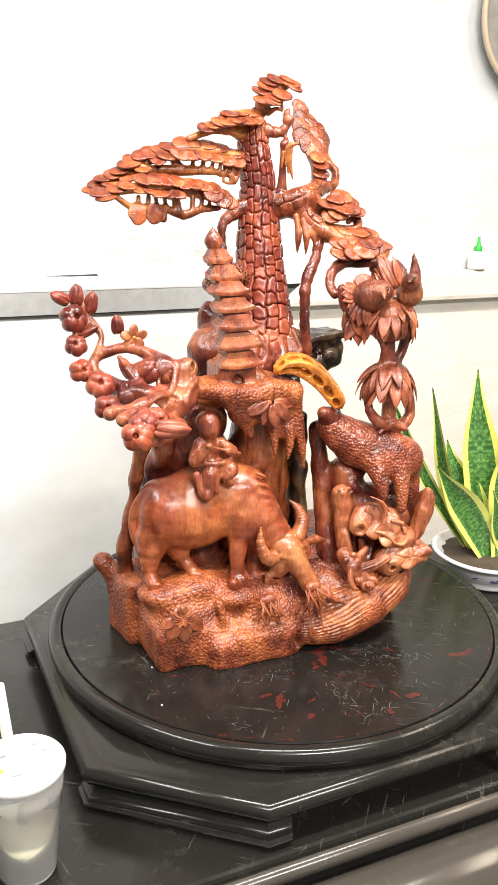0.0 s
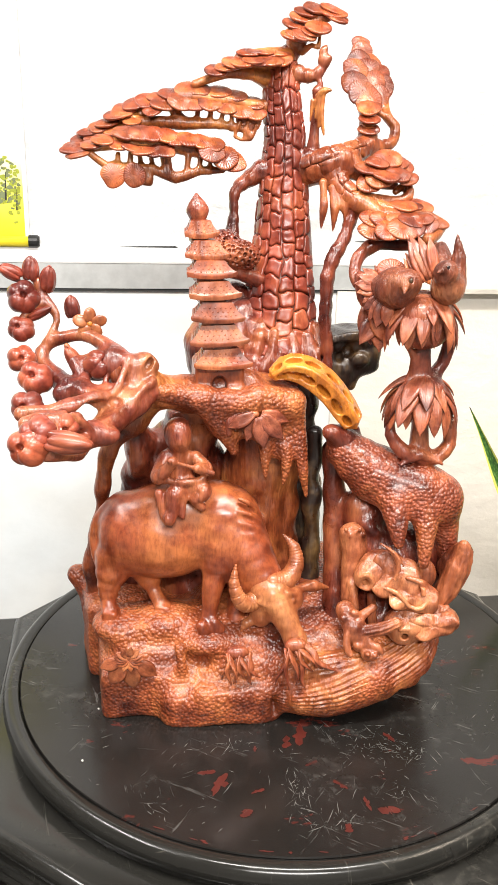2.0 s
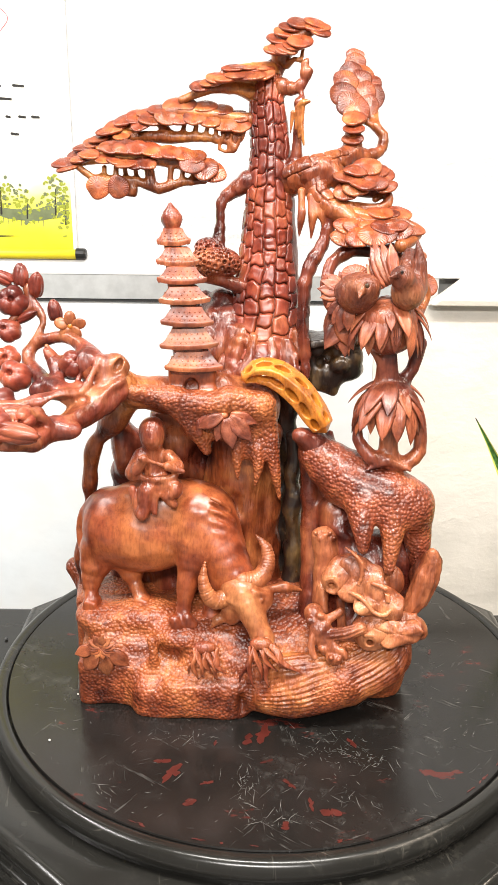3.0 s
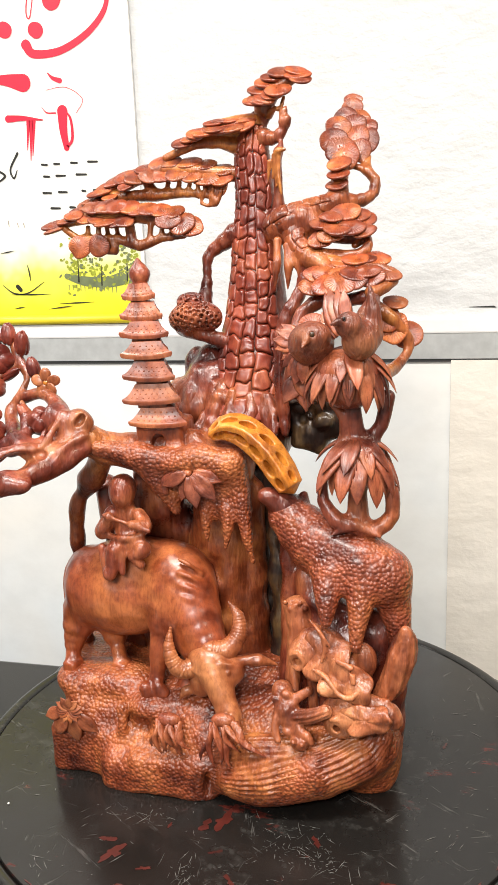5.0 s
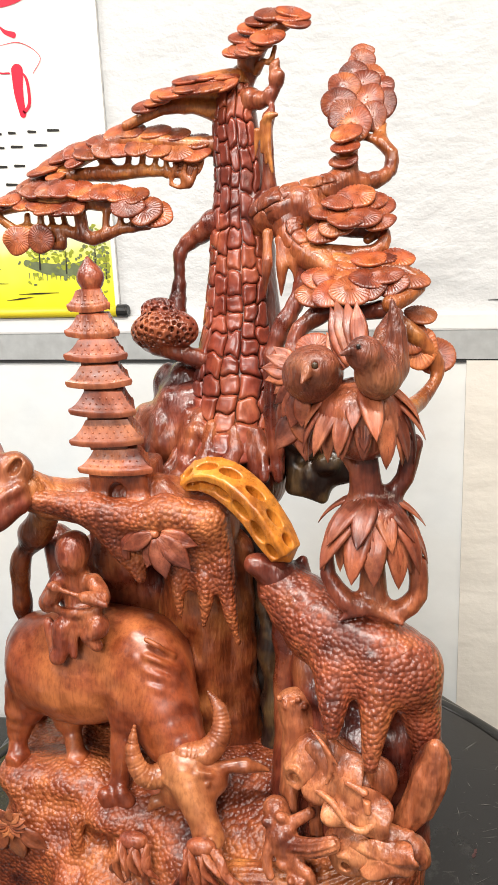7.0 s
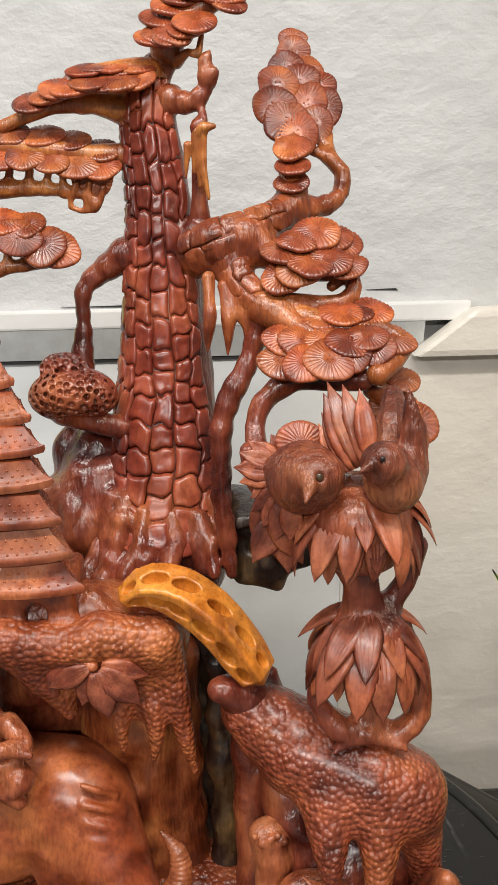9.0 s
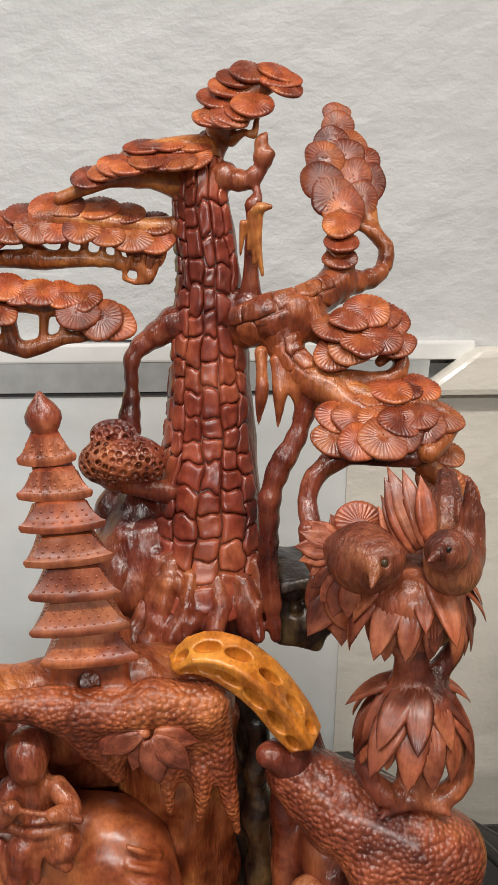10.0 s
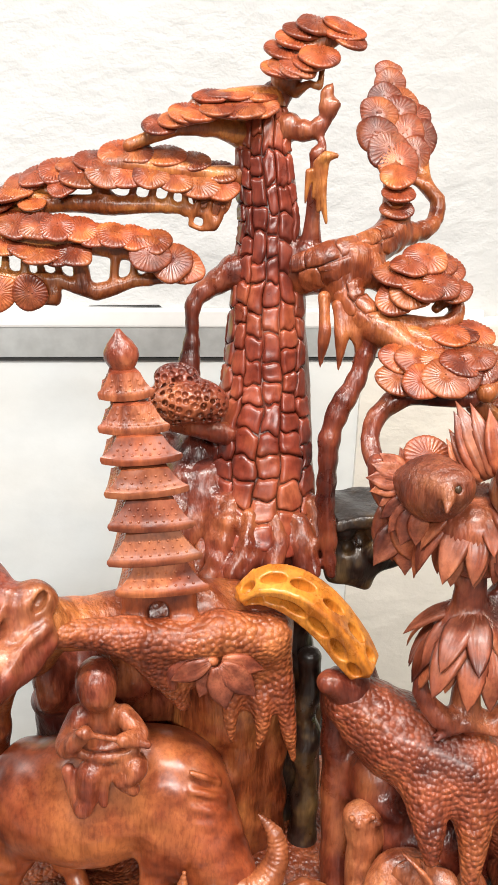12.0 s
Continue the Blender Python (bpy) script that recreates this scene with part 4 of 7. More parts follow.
bough = clay("pine_bough", [
    tube(((-0.015, 0.125, 0.695), 0.010), ((-0.042, 0.115, 0.697), 0.008), ((-0.076, 0.112, 0.702), 0.008), ((-0.117, 0.115, 0.703), 0.008), ((-0.158, 0.120, 0.688), 0.006), ((-0.199, 0.125, 0.670), 0.006), ((-0.235, 0.130, 0.650), 0.004)),
    tube(((-0.039, 0.100, 0.662), 0.0035), ((-0.046, 0.102, 0.670), 0.004), ((-0.076, 0.105, 0.675), 0.0055), ((-0.123, 0.108, 0.675), 0.0075), ((-0.164, 0.112, 0.674), 0.0065), ((-0.206, 0.120, 0.658), 0.006)),
    tube(((-0.116, 0.108, 0.675), 0.006), ((-0.130, 0.112, 0.692), 0.006)), tube(((-0.164, 0.112, 0.674), 0.006), ((-0.181, 0.118, 0.681), 0.006)),
    *[tube(((-0.100, 0.108, 0.689), 0.003), ((-0.103, 0.106, 0.674), 0.003)), tube(((-0.085, 0.106, 0.688), 0.003), ((-0.088, 0.105, 0.674), 0.003)), tube(((-0.071, 0.104, 0.687), 0.003), ((-0.075, 0.104, 0.673), 0.003)), tube(((-0.061, 0.102, 0.684), 0.003), ((-0.061, 0.102, 0.670), 0.003))],
    tube(((-0.051, 0.100, 0.679), 0.0024), ((-0.057, 0.100, 0.662), 0.0024), ((-0.039, 0.100, 0.659), 0.0024), ((-0.032, 0.100, 0.675), 0.0024)), tube(((-0.042, 0.100, 0.678), 0.0022), ((-0.046, 0.100, 0.662), 0.0022)),
    tube(((-0.012, 0.130, 0.727), 0.012), ((-0.036, 0.120, 0.732), 0.007), ((-0.067, 0.118, 0.731), 0.006), ((-0.103, 0.116, 0.718), 0.005)),
    tube(((-0.046, 0.120, 0.732), 0.006), ((-0.050, 0.120, 0.750), 0.006)), tube(((0.004, 0.130, 0.750), 0.014), ((-0.037, 0.122, 0.748), 0.010), ((-0.073, 0.120, 0.736), 0.005)),
    tube(((0.017, 0.130, 0.768), 0.012), ((0.030, 0.128, 0.787), 0.010), ((0.056, 0.128, 0.799), 0.006)), tube(((0.043, 0.120, 0.777), 0.003), ((0.040, 0.112, 0.763), 0.003), ((0.033, 0.115, 0.765), 0.003), ((0.024, 0.125, 0.759), 0.005)),
], BOUGH, carving, 0.0016, 0.0032, 0.0005, "upper pine bough")
pad_row([(-0.004, 0.108, 0.748), (-0.044, 0.104, 0.745), (-0.078, 0.110, 0.733)], 8, 0.0170, bough, 24)
pad_row([(-0.003, 0.122, 0.756), (-0.040, 0.118, 0.756)], 5, 0.0165, bough, 18)
pad_row([(-0.034, 0.116, 0.702), (-0.062, 0.116, 0.709), (-0.094, 0.117, 0.714), (-0.116, 0.118, 0.712), (-0.140, 0.119, 0.706), (-0.158, 0.120, 0.699)], 8, 0.0170, bough, 28)
pad_row([(-0.034, 0.106, 0.691), (-0.060, 0.102, 0.692), (-0.086, 0.101, 0.698), (-0.113, 0.104, 0.699), (-0.137, 0.108, 0.695)], 7, 0.0175, bough, 34)
pad_row([(-0.159, 0.118, 0.696), (-0.183, 0.120, 0.691), (-0.191, 0.115, 0.683), (-0.210, 0.118, 0.673), (-0.226, 0.122, 0.662), (-0.244, 0.126, 0.648)], 10, 0.0165, bough, 24, -8)
pad_row([(-0.155, 0.105, 0.688), (-0.177, 0.105, 0.676), (-0.197, 0.108, 0.665), (-0.218, 0.110, 0.655)], 4, 0.014, bough, 28, -8)
pine_pad((-0.040, 0.104, 0.680), 0.0150, bough, 72)
pad_row([(0.063, 0.118, 0.796), (0.054, 0.128, 0.806), (0.032, 0.130, 0.804), (0.015, 0.128, 0.790)], 8, 0.0175, bough, 26, 10)
pad_row([(0.038, 0.108, 0.785), (0.022, 0.110, 0.776), (0.010, 0.115, 0.774)], 6, 0.0170, bough, 28, 6)

low = clay("pine_bough", [
    tube(((-0.064, 0.060, 0.635), 0.006), ((-0.102, 0.062, 0.646), 0.008), ((-0.148, 0.066, 0.651), 0.008), ((-0.194, 0.072, 0.650), 0.007), ((-0.227, 0.078, 0.643), 0.005)),
    tube(((-0.070, 0.055, 0.625), 0.004), ((-0.098, 0.056, 0.623), 0.005), ((-0.125, 0.058, 0.615), 0.0065), ((-0.151, 0.060, 0.624), 0.0055), ((-0.170, 0.062, 0.624), 0.005), ((-0.194, 0.066, 0.627), 0.005)),
    tube(((-0.161, 0.060, 0.624), 0.004), ((-0.155, 0.058, 0.614), 0.005)), tube(((-0.155, 0.058, 0.609), 0.004), ((-0.170, 0.058, 0.612), 0.006)),
    *[tube(((-0.189, 0.066, 0.639), 0.003), ((-0.190, 0.065, 0.626), 0.003)), tube(((-0.175, 0.064, 0.640), 0.0032), ((-0.176, 0.063, 0.625), 0.0032)), tube(((-0.165, 0.063, 0.640), 0.003), ((-0.163, 0.062, 0.625), 0.003)), tube(((-0.153, 0.061, 0.639), 0.003), ((-0.150, 0.060, 0.625), 0.003)), tube(((-0.136, 0.060, 0.637), 0.006), ((-0.134, 0.058, 0.621), 0.006)), tube(((-0.110, 0.058, 0.638), 0.0035), ((-0.112, 0.057, 0.621), 0.0035)), tube(((-0.096, 0.057, 0.635), 0.003), ((-0.098, 0.056, 0.623), 0.003)), tube(((-0.084, 0.056, 0.634), 0.003), ((-0.086, 0.056, 0.623), 0.003))],
    tube(((-0.220, 0.070, 0.639), 0.004), ((-0.203, 0.066, 0.627), 0.004), ((-0.184, 0.063, 0.621), 0.007)),
], BOUGH, carving, 0.0016, 0.0032, 0.0005, "lower pine bough")
pad_row([(-0.081, 0.055, 0.653), (-0.099, 0.055, 0.657), (-0.120, 0.056, 0.657), (-0.137, 0.060, 0.661), (-0.159, 0.064, 0.662), (-0.179, 0.068, 0.662)], 8, 0.0170, low, 30)
pad_row([(-0.060, 0.048, 0.636), (-0.071, 0.045, 0.641), (-0.087, 0.043, 0.644)], 3, 0.019, low, 52)
pad_row([(-0.139, 0.050, 0.644), (-0.167, 0.055, 0.647), (-0.206, 0.066, 0.654)], 6, 0.0165, low, 26)
pad_row([(-0.217, 0.074, 0.649), (-0.233, 0.072, 0.637), (-0.238, 0.082, 0.643)], 3, 0.017, low, 14, -12)
pine_pad((-0.196, 0.052, 0.617), 0.0145, low, 84)
pine_pad((-0.173, 0.050, 0.617), 0.0135, low, 84)
pivot = Vector((-0.19, 0.06, 0.63))
low.matrix_basis = Matrix.Translation(pivot + Vector((-0.003, 0.004, 0.0))) @ pose(0, 0, 0, 0, 0, 8) @ Matrix.Translation(-pivot)

# the upright pine on the right limb: pads laid like shingles on a slope that leans back
upright = clay("pine_bough", [
    tube(((0.104, 0.110, 0.652), 0.013), ((0.107, 0.112, 0.668), 0.012), ((0.108, 0.128, 0.692), 0.009), ((0.113, 0.172, 0.727), 0.010), ((0.115, 0.208, 0.765), 0.006)),
    tube(((0.146, 0.132, 0.666), 0.007), ((0.147, 0.135, 0.681), 0.006), ((0.131, 0.140, 0.694), 0.004), ((0.117, 0.140, 0.699), 0.004)), tube(((0.143, 0.140, 0.686), 0.004), ((0.130, 0.148, 0.706), 0.004)), tube(((0.138, 0.138, 0.692), 0.003), ((0.139, 0.150, 0.708), 0.003)),
], BOUGH, carving, 0.0018, 0.006, 0.0003, "upright pine bough")
for x, z, r in ((0.114, 0.780, 0.0115), (0.114, 0.770, 0.0140), (0.107, 0.758, 0.0150), (0.122, 0.757, 0.0155), (0.100, 0.745, 0.0165), (0.131, 0.743, 0.0165), (0.117, 0.746, 0.0180), (0.096, 0.730, 0.0170), (0.135, 0.728, 0.0165), (0.122, 0.731, 0.0175), (0.106, 0.718, 0.0195), (0.128, 0.716, 0.0150), (0.112, 0.709, 0.0185)):
    pine_pad((x, 0.090 + 0.91 * (z - 0.657) + 0.35 * (x - 0.112), z), r, upright, 62 + rng.uniform(-4, 4))
for x, y, z, r in ((0.107, 0.116, 0.700, 0.0155), (0.107, 0.110, 0.688, 0.0145), (0.106, 0.106, 0.676, 0.0135)):
    pine_pad((x, y, z), r, upright, 30)
pad_row([(0.094, 0.058, 0.632), (0.110, 0.060, 0.640), (0.128, 0.068, 0.642), (0.140, 0.070, 0.636)], 5, 0.0180, upright, 30)
pad_row([(0.093, 0.050, 0.615), (0.108, 0.046, 0.624), (0.124, 0.046, 0.626), (0.141, 0.052, 0.622)], 5, 0.0180, upright, 30)
right = clay("pine_bough", [
    tube(((0.103, 0.045, 0.589), 0.010), ((0.134, 0.030, 0.582), 0.008), ((0.164, 0.030, 0.580), 0.006), ((0.176, 0.020, 0.568), 0.006), ((0.155, 0.000, 0.557), 0.008)),
    tube(((0.131, 0.060, 0.606), 0.004), ((0.142, 0.065, 0.612), 0.005), ((0.146, 0.060, 0.603), 0.005), ((0.138, 0.055, 0.595), 0.006)),
    tube(((0.156, 0.020, 0.541), 0.008), ((0.176, 0.020, 0.526), 0.008), ((0.191, 0.025, 0.505), 0.007), ((0.191, 0.020, 0.490), 0.005), ((0.178, 0.000, 0.476), 0.007), ((0.167, -0.030, 0.475), 0.008)),
], BOUGH, carving, 0.0018, 0.008, 0.0003, "right pine bough")
pad_row([(0.113, 0.035, 0.588), (0.134, 0.035, 0.591), (0.158, 0.040, 0.590)], 5, 0.0175, right, 24)
pad_row([(0.093, 0.022, 0.577), (0.117, 0.012, 0.577), (0.138, 0.010, 0.579), (0.166, 0.020, 0.578)], 6, 0.0185, right, 28, 4)
pad_row([(0.092, 0.008, 0.566), (0.110, -0.004, 0.567), (0.132, 0.000, 0.570), (0.153, 0.010, 0.573)], 5, 0.0185, right, 36)
for p, r, tl in (((0.178, 0.030, 0.545), 0.014, 20), ((0.191, 0.035, 0.509), 0.018, 50), ((0.176, 0.020, 0.517), 0.018, 66), ((0.169, 0.020, 0.528), 0.016, 60)):
    pine_pad(p, r, right, tl)

# ---- pagoda ----
def roof_bmesh(half, neck, high, lift):
    """A square roof, hollow-sloped, with swept-up corners, a thick rounded eave and rows of beads."""
    bm = bmesh.new()
    n, m = 15, 8
    for side in range(4):
        rot = Matrix.Rotation(side * math.pi / 2, 3, "Z")

        def at(u, v):
            s = half + (neck - half) * v ** 0.80
            return Vector((u * s, -s, high * v ** 1.12 + lift * abs(u) ** 2.6 * (1 - v) ** 2))

        us = [math.sin(math.pi / 2 * (2 * i / (n - 1) - 1)) for i in range(n)]
        grid = [[bm.verts.new(rot @ at(u, j / (m - 1))) for u in us] for j in range(m)]
        lip = [bm.verts.new(rot @ (at(u, 0) * 1.012 + Vector((0, 0, -0.0022)))) for u in us]
        under = [bm.verts.new(rot @ Vector((at(u, 0).x * 0.975, at(u, 0).y * 0.975, at(u, 0).z - 0.0052))) for u in us]
        inner = [bm.verts.new(rot @ Vector((u * neck * 0.9, -neck * 0.9, 0.001))) for u in us]
        top = [bm.verts.new(rot @ Vector((u * 0.0005, -0.0005, high + 0.0005))) for u in us]
        rows = [inner, under, lip] + grid + [top]
        for a, b in zip(rows, rows[1:]):
            for k in range(n - 1):
                bm.faces.new((a[k], a[k + 1], b[k + 1], b[k]))
        for j in range(3):
            v = 0.20 + 0.25 * j
            count = max(4, round(half / 0.0040) - j)
            for i in range(count):
                u = ((i + 0.5) / count * 2 - 1) * 0.88
                bmesh.ops.create_icosphere(bm, subdivisions=2, radius=0.0013, matrix=Matrix.Translation(rot @ (at(u, v) + Vector((0, 0.0004, -0.0005)))))
    bmesh.ops.remove_doubles(bm, verts=bm.verts, dist=0.00003)
    for v in bm.verts:
        # the side towards the trunk draws in to the back
        if v.co.x > 0:
            v.co.x *= 1 - 0.42 * min(1.0, (v.co.y + half) / (2 * half))
        else:
            v.co.x *= 1 - 0.24 * min(1.0, (v.co.y + half) / (2 * half))
        v.co.y = -half + 0.62 * (v.co.y + half)
    bmesh.ops.recalc_face_normals(bm, faces=bm.faces)
    return bm


pagoda = new("pagoda")
pagoda.parent = carving
tagged(pagoda, "seven-tiered pagoda with beaded roofs")
# each tier: middle, eave height, half width
TIERS = [((-0.084, -0.003), 0.4215, 0.0335), ((-0.088, -0.005), 0.4480, 0.0335), ((-0.090, -0.007), 0.4740, 0.0300), ((-0.094, -0.004), 0.4985, 0.0292), ((-0.0975, 0.001), 0.5190, 0.0280), ((-0.101, 0.006), 0.5395, 0.0245), ((-0.1065, 0.010), 0.5610, 0.0192)]
for k, ((x, y), z, half) in enumerate(TIERS):
    up = TIERS[k + 1][1] - z if k < 6 else 0.020
    neck = half * 0.61
    wall = part("storey", boxed((-neck * 0.92, -half * 0.5 - neck * 0.45, -0.010), (neck * 0.75, 0.0, 0.004), 0.0015), TRUNK, pagoda, "", False)
    wall.location = (x, y, z)
    r = part("roof", roof_bmesh(half, neck, up * 0.68, 0.0030), ROSE if k > 4 else ROOF, pagoda, "", "creased")
    r.location = (x, y, z)
    r.rotation_euler = (radians(2 + rng.uniform(-2, 2)), radians(rng.uniform(-2, 3)), radians(6 + rng.uniform(-2, 2)))
    wall.rotation_euler = r.rotation_euler
finial = part("finial", lathe([(0.0, -0.008), (0.009, -0.006), (0.0075, 0.000), (0.0105, 0.004), (0.0135, 0.011), (0.0132, 0.016), (0.0095, 0.023), (0.0045, 0.029), (0.0015, 0.0335), (0.0, 0.034)], 28), ROSE, pagoda)
finial.location = (-0.1065, 0.009, 0.5720)
finial.scale = (0.92, 0.92, 0.88)
finial.rotation_euler = (0, radians(-5), 0)
foot = Vector((-0.084, -0.003, 0.40))
clay("ground_storey", [
    block((foot.x, foot.y + 0.002, 0.398), (0.028, 0.027, 0.022), 0.006), block((foot.x, foot.y - 0.004, 0.380), (0.033, 0.031, 0.012), 0.010, k=0.010),
    cut((foot.x, foot.y - 0.030, 0.396), (0.0085, 0.018, 0.0105), k=0.002),
], WOOD, pagoda, 0.0014, 0.006, 0.0005)

# honeycombed bush beside the trunk
holes = []
MOUND = ((Vector((-0.060, 0.066, 0.531)), Vector((0.030, 0.022, 0.018))), (Vector((-0.073, 0.070, 0.527)), Vector((0.023, 0.020, 0.018))), (Vector((-0.044, 0.064, 0.527)), Vector((0.016, 0.015, 0.014))), (Vector((-0.069, 0.076, 0.547)), Vector((0.018, 0.015, 0.012))))
for c0, r0 in MOUND:
    placed = []
    for _ in range(1400):
        e = math.asin(rng.uniform(-0.75, 0.95))
        a = radians(rng.uniform(-180, 0))
        o = Vector((math.cos(a) * math.cos(e), math.sin(a) * math.cos(e), math.sin(e)))
        p = c0 + Vector((o.x * r0.x, o.y * r0.y, o.z * r0.z))
        if len(placed) < 90 and all((p - q).length > 0.0050 for q in placed):
            placed.append(p)
            holes.append(cut(c0 + (p - c0) * rng.uniform(0.93, 0.96), rng.uniform(0.0019, 0.0025), k=0.0005))
clay("honeycomb_bush", [
    *[ball(c0, tuple(r0), k=0.004) for c0, r0 in MOUND], ball((-0.077, 0.085, 0.517), (0.018, 0.016, 0.014)),
    tube(((-0.026, 0.075, 0.498), 0.010), ((-0.050, 0.066, 0.507), 0.008), ((-0.071, 0.070, 0.512), 0.009)),
    *holes], TRUNK, carving, 0.0009, 0.005, 0.0003, "bored honeycomb bush")

# ---- golden fretted arch ----
ARC = [Vector((-0.022, -0.022, 0.406)), Vector((-0.004, -0.022, 0.414)), Vector((0.018, -0.026, 0.410)), Vector((0.042, -0.033, 0.392)), Vector((0.060, -0.040, 0.369)), Vector((0.072, -0.044, 0.351))]
line = smooth_line(ARC, 5)
ARCH_ROLL = 25
sizes = ((0.006, 0.0075), (0.0115, 0.0125), (0.0130, 0.0145), (0.0130, 0.0145), (0.0122, 0.014), (0.010, 0.0115))
cuts = []
for k in range(6):
    i = 2 + k * 4
    d = (line[min(i + 1, len(line) - 1)] - line[i - 1]).normalized()
    up = Vector((0, 1, 0)).cross(d)
    up = -up if up.z < 0 else up
    ang = -math.degrees(math.atan2(d.z, d.x))
    small = 0.72 if k in (0, 5) else 1.0
    front, top = Vector((0, -0.906, 0)) - up * 0.42, Vector((0, -0.42, 0)) + up * 0.906
    tip = 25.0
    cuts.append(cut(line[i] + top * 0.0135 + front * 0.001, (0.0102 * small, 0.0046, 0.0125), (tip, ang, 0), k=0.001))
    cuts.append(cut(line[i] + front * 0.0150 - top * 0.001, (0.0104 * small, 0.0135, 0.0048), (tip, ang, 0), k=0.001))
clay("fretted_arch", [bar(tuple((line[i], tuple(float(np.interp(i / (len(line) - 1), np.linspace(0, 1, len(sizes)), [q[j] for q in sizes])) for j in (0, 1))) for i in range(0, len(line), 2)), ARCH_ROLL, 0.0025), *cuts], GOLD, carving, 0.0010, 0.004, 0.0002, "golden heartwood arch with oval piercings")

# ---- buffalo and rider ----
clay("buffalo", [
    ball((-0.145, -0.008, 0.204), (0.070, 0.048, 0.056)), ball((-0.193, 0.000, 0.204), (0.034, 0.042, 0.052)), ball((-0.082, -0.012, 0.214), (0.046, 0.043, 0.056)),
    ball((-0.127, -0.008, 0.243), (0.06, 0.034, 0.030)),
    tube(((-0.068, -0.018, 0.225), 0.038), ((-0.049, -0.038, 0.190), 0.032), ((-0.032, -0.054, 0.166), 0.024)), tube(((-0.074, -0.034, 0.190), 0.026), ((-0.050, -0.050, 0.160), 0.018)),
    tube(((-0.061, -0.046, 0.263), 0.0022), ((-0.050, -0.046, 0.257), 0.0030), ((-0.038, -0.037, 0.243), 0.002), k=0.005), tube(((-0.060, -0.050, 0.248), 0.0022), ((-0.048, -0.050, 0.244), 0.0032), ((-0.034, -0.040, 0.229), 0.002), k=0.005), tube(((-0.059, -0.053, 0.235), 0.0022), ((-0.047, -0.054, 0.231), 0.0032), ((-0.031, -0.044, 0.218), 0.002), k=0.005), tube(((-0.057, -0.056, 0.222), 0.0022), ((-0.045, -0.056, 0.219), 0.0032), ((-0.028, -0.048, 0.207), 0.002), k=0.005),
    tube(((-0.080, -0.035, 0.198), 0.026), ((-0.089, -0.046, 0.158), 0.0145), ((-0.092, -0.050, 0.141), 0.0125), ((-0.094, -0.054, 0.123), 0.0092), ((-0.097, -0.058, 0.107), 0.0100), k=0.006), block((-0.098, -0.062, 0.101), (0.0105, 0.0115, 0.0070), 0.004, (0, 0, 10), k=0.005),
    tube(((-0.090, -0.066, 0.111), 0.007), ((-0.084, -0.066, 0.102), 0.008), k=0.004), tube(((-0.105, -0.068, 0.108), 0.008), ((-0.102, -0.068, 0.100), 0.008), k=0.004),
    tube(((-0.053, -0.030, 0.165), 0.02), ((-0.058, -0.035, 0.128), 0.012), ((-0.062, -0.045, 0.102), 0.012), k=0.01),
    tube(((-0.206, -0.008, 0.173), 0.026), ((-0.214, -0.018, 0.143), 0.015), ((-0.216, -0.024, 0.126), 0.0095), ((-0.215, -0.030, 0.116), 0.0092), k=0.008), block((-0.213, -0.034, 0.110), (0.0095, 0.0110, 0.0080), 0.004, (0, 0, -15), k=0.005),
    tube(((-0.171, 0.000, 0.157), 0.022), ((-0.161, -0.014, 0.131), 0.0095), ((-0.153, -0.026, 0.119), 0.0090), k=0.008), block((-0.150, -0.030, 0.113), (0.0100, 0.0105, 0.0075), 0.004, (0, 10, -10), k=0.005),
    tube(((-0.210, 0.000, 0.239), 0.008), ((-0.226, 0.004, 0.222), 0.0055), ((-0.233, 0.006, 0.197), 0.0045), ((-0.231, 0.004, 0.171), 0.0045), ((-0.221, -0.004, 0.151), 0.006), k=0.006),
    cut((-0.084, -0.062, 0.237), (0.012, 0.006, 0.008), k=0.008),
], SMOOTH, carving, 0.002, 0.014, 0.0003, "smooth water buffalo with lowered head")
head = clay("buffalo_head", [
    ball((-0.023, -0.068, 0.151), (0.025, 0.016, 0.021), (0, 25, 0)), tube(((-0.022, -0.074, 0.150), 0.0185), ((-0.013, -0.083, 0.134), 0.0155), ((-0.004, -0.091, 0.116), 0.0120), ((0.001, -0.095, 0.105), 0.0125), k=0.008),
    ball((-0.033, -0.072, 0.127), (0.012, 0.012, 0.016)), ball((0.002, -0.070, 0.143), (0.010, 0.012, 0.014)),
    tube(((-0.037, -0.084, 0.147), 0.0028), ((-0.028, -0.089, 0.146), 0.0025), k=0.004), tube(((-0.008, -0.084, 0.157), 0.0028), ((0.000, -0.080, 0.154), 0.0025), k=0.004),
    ball((-0.031, -0.086, 0.139), 0.0026, k=0.0015), ball((-0.001, -0.084, 0.148), 0.0026, k=0.0015), tube(((-0.009, -0.105, 0.102), 0.0026), ((0.009, -0.104, 0.104), 0.0026), k=0.003),
    tube(((0.008, -0.066, 0.153), 0.004), ((0.025, -0.060, 0.152), 0.007), ((0.043, -0.055, 0.146), 0.0015), k=0.004), tube(((-0.036, -0.070, 0.121), 0.004), ((-0.049, -0.075, 0.117), 0.006), ((-0.055, -0.078, 0.109), 0.0015), k=0.004),
    cut((-0.006, -0.108, 0.112), (0.0022, 0.005, 0.0016), k=0.0015), cut((0.004, -0.108, 0.113), (0.0022, 0.005, 0.0016), k=0.0015), cut((0.026, -0.069, 0.157), (0.008, 0.004, 0.003), k=0.002),
], HORN, carving, 0.0014, 0.009, 0.0005, "buffalo head with ears")
poll = Vector((-0.022, -0.068, 0.160))
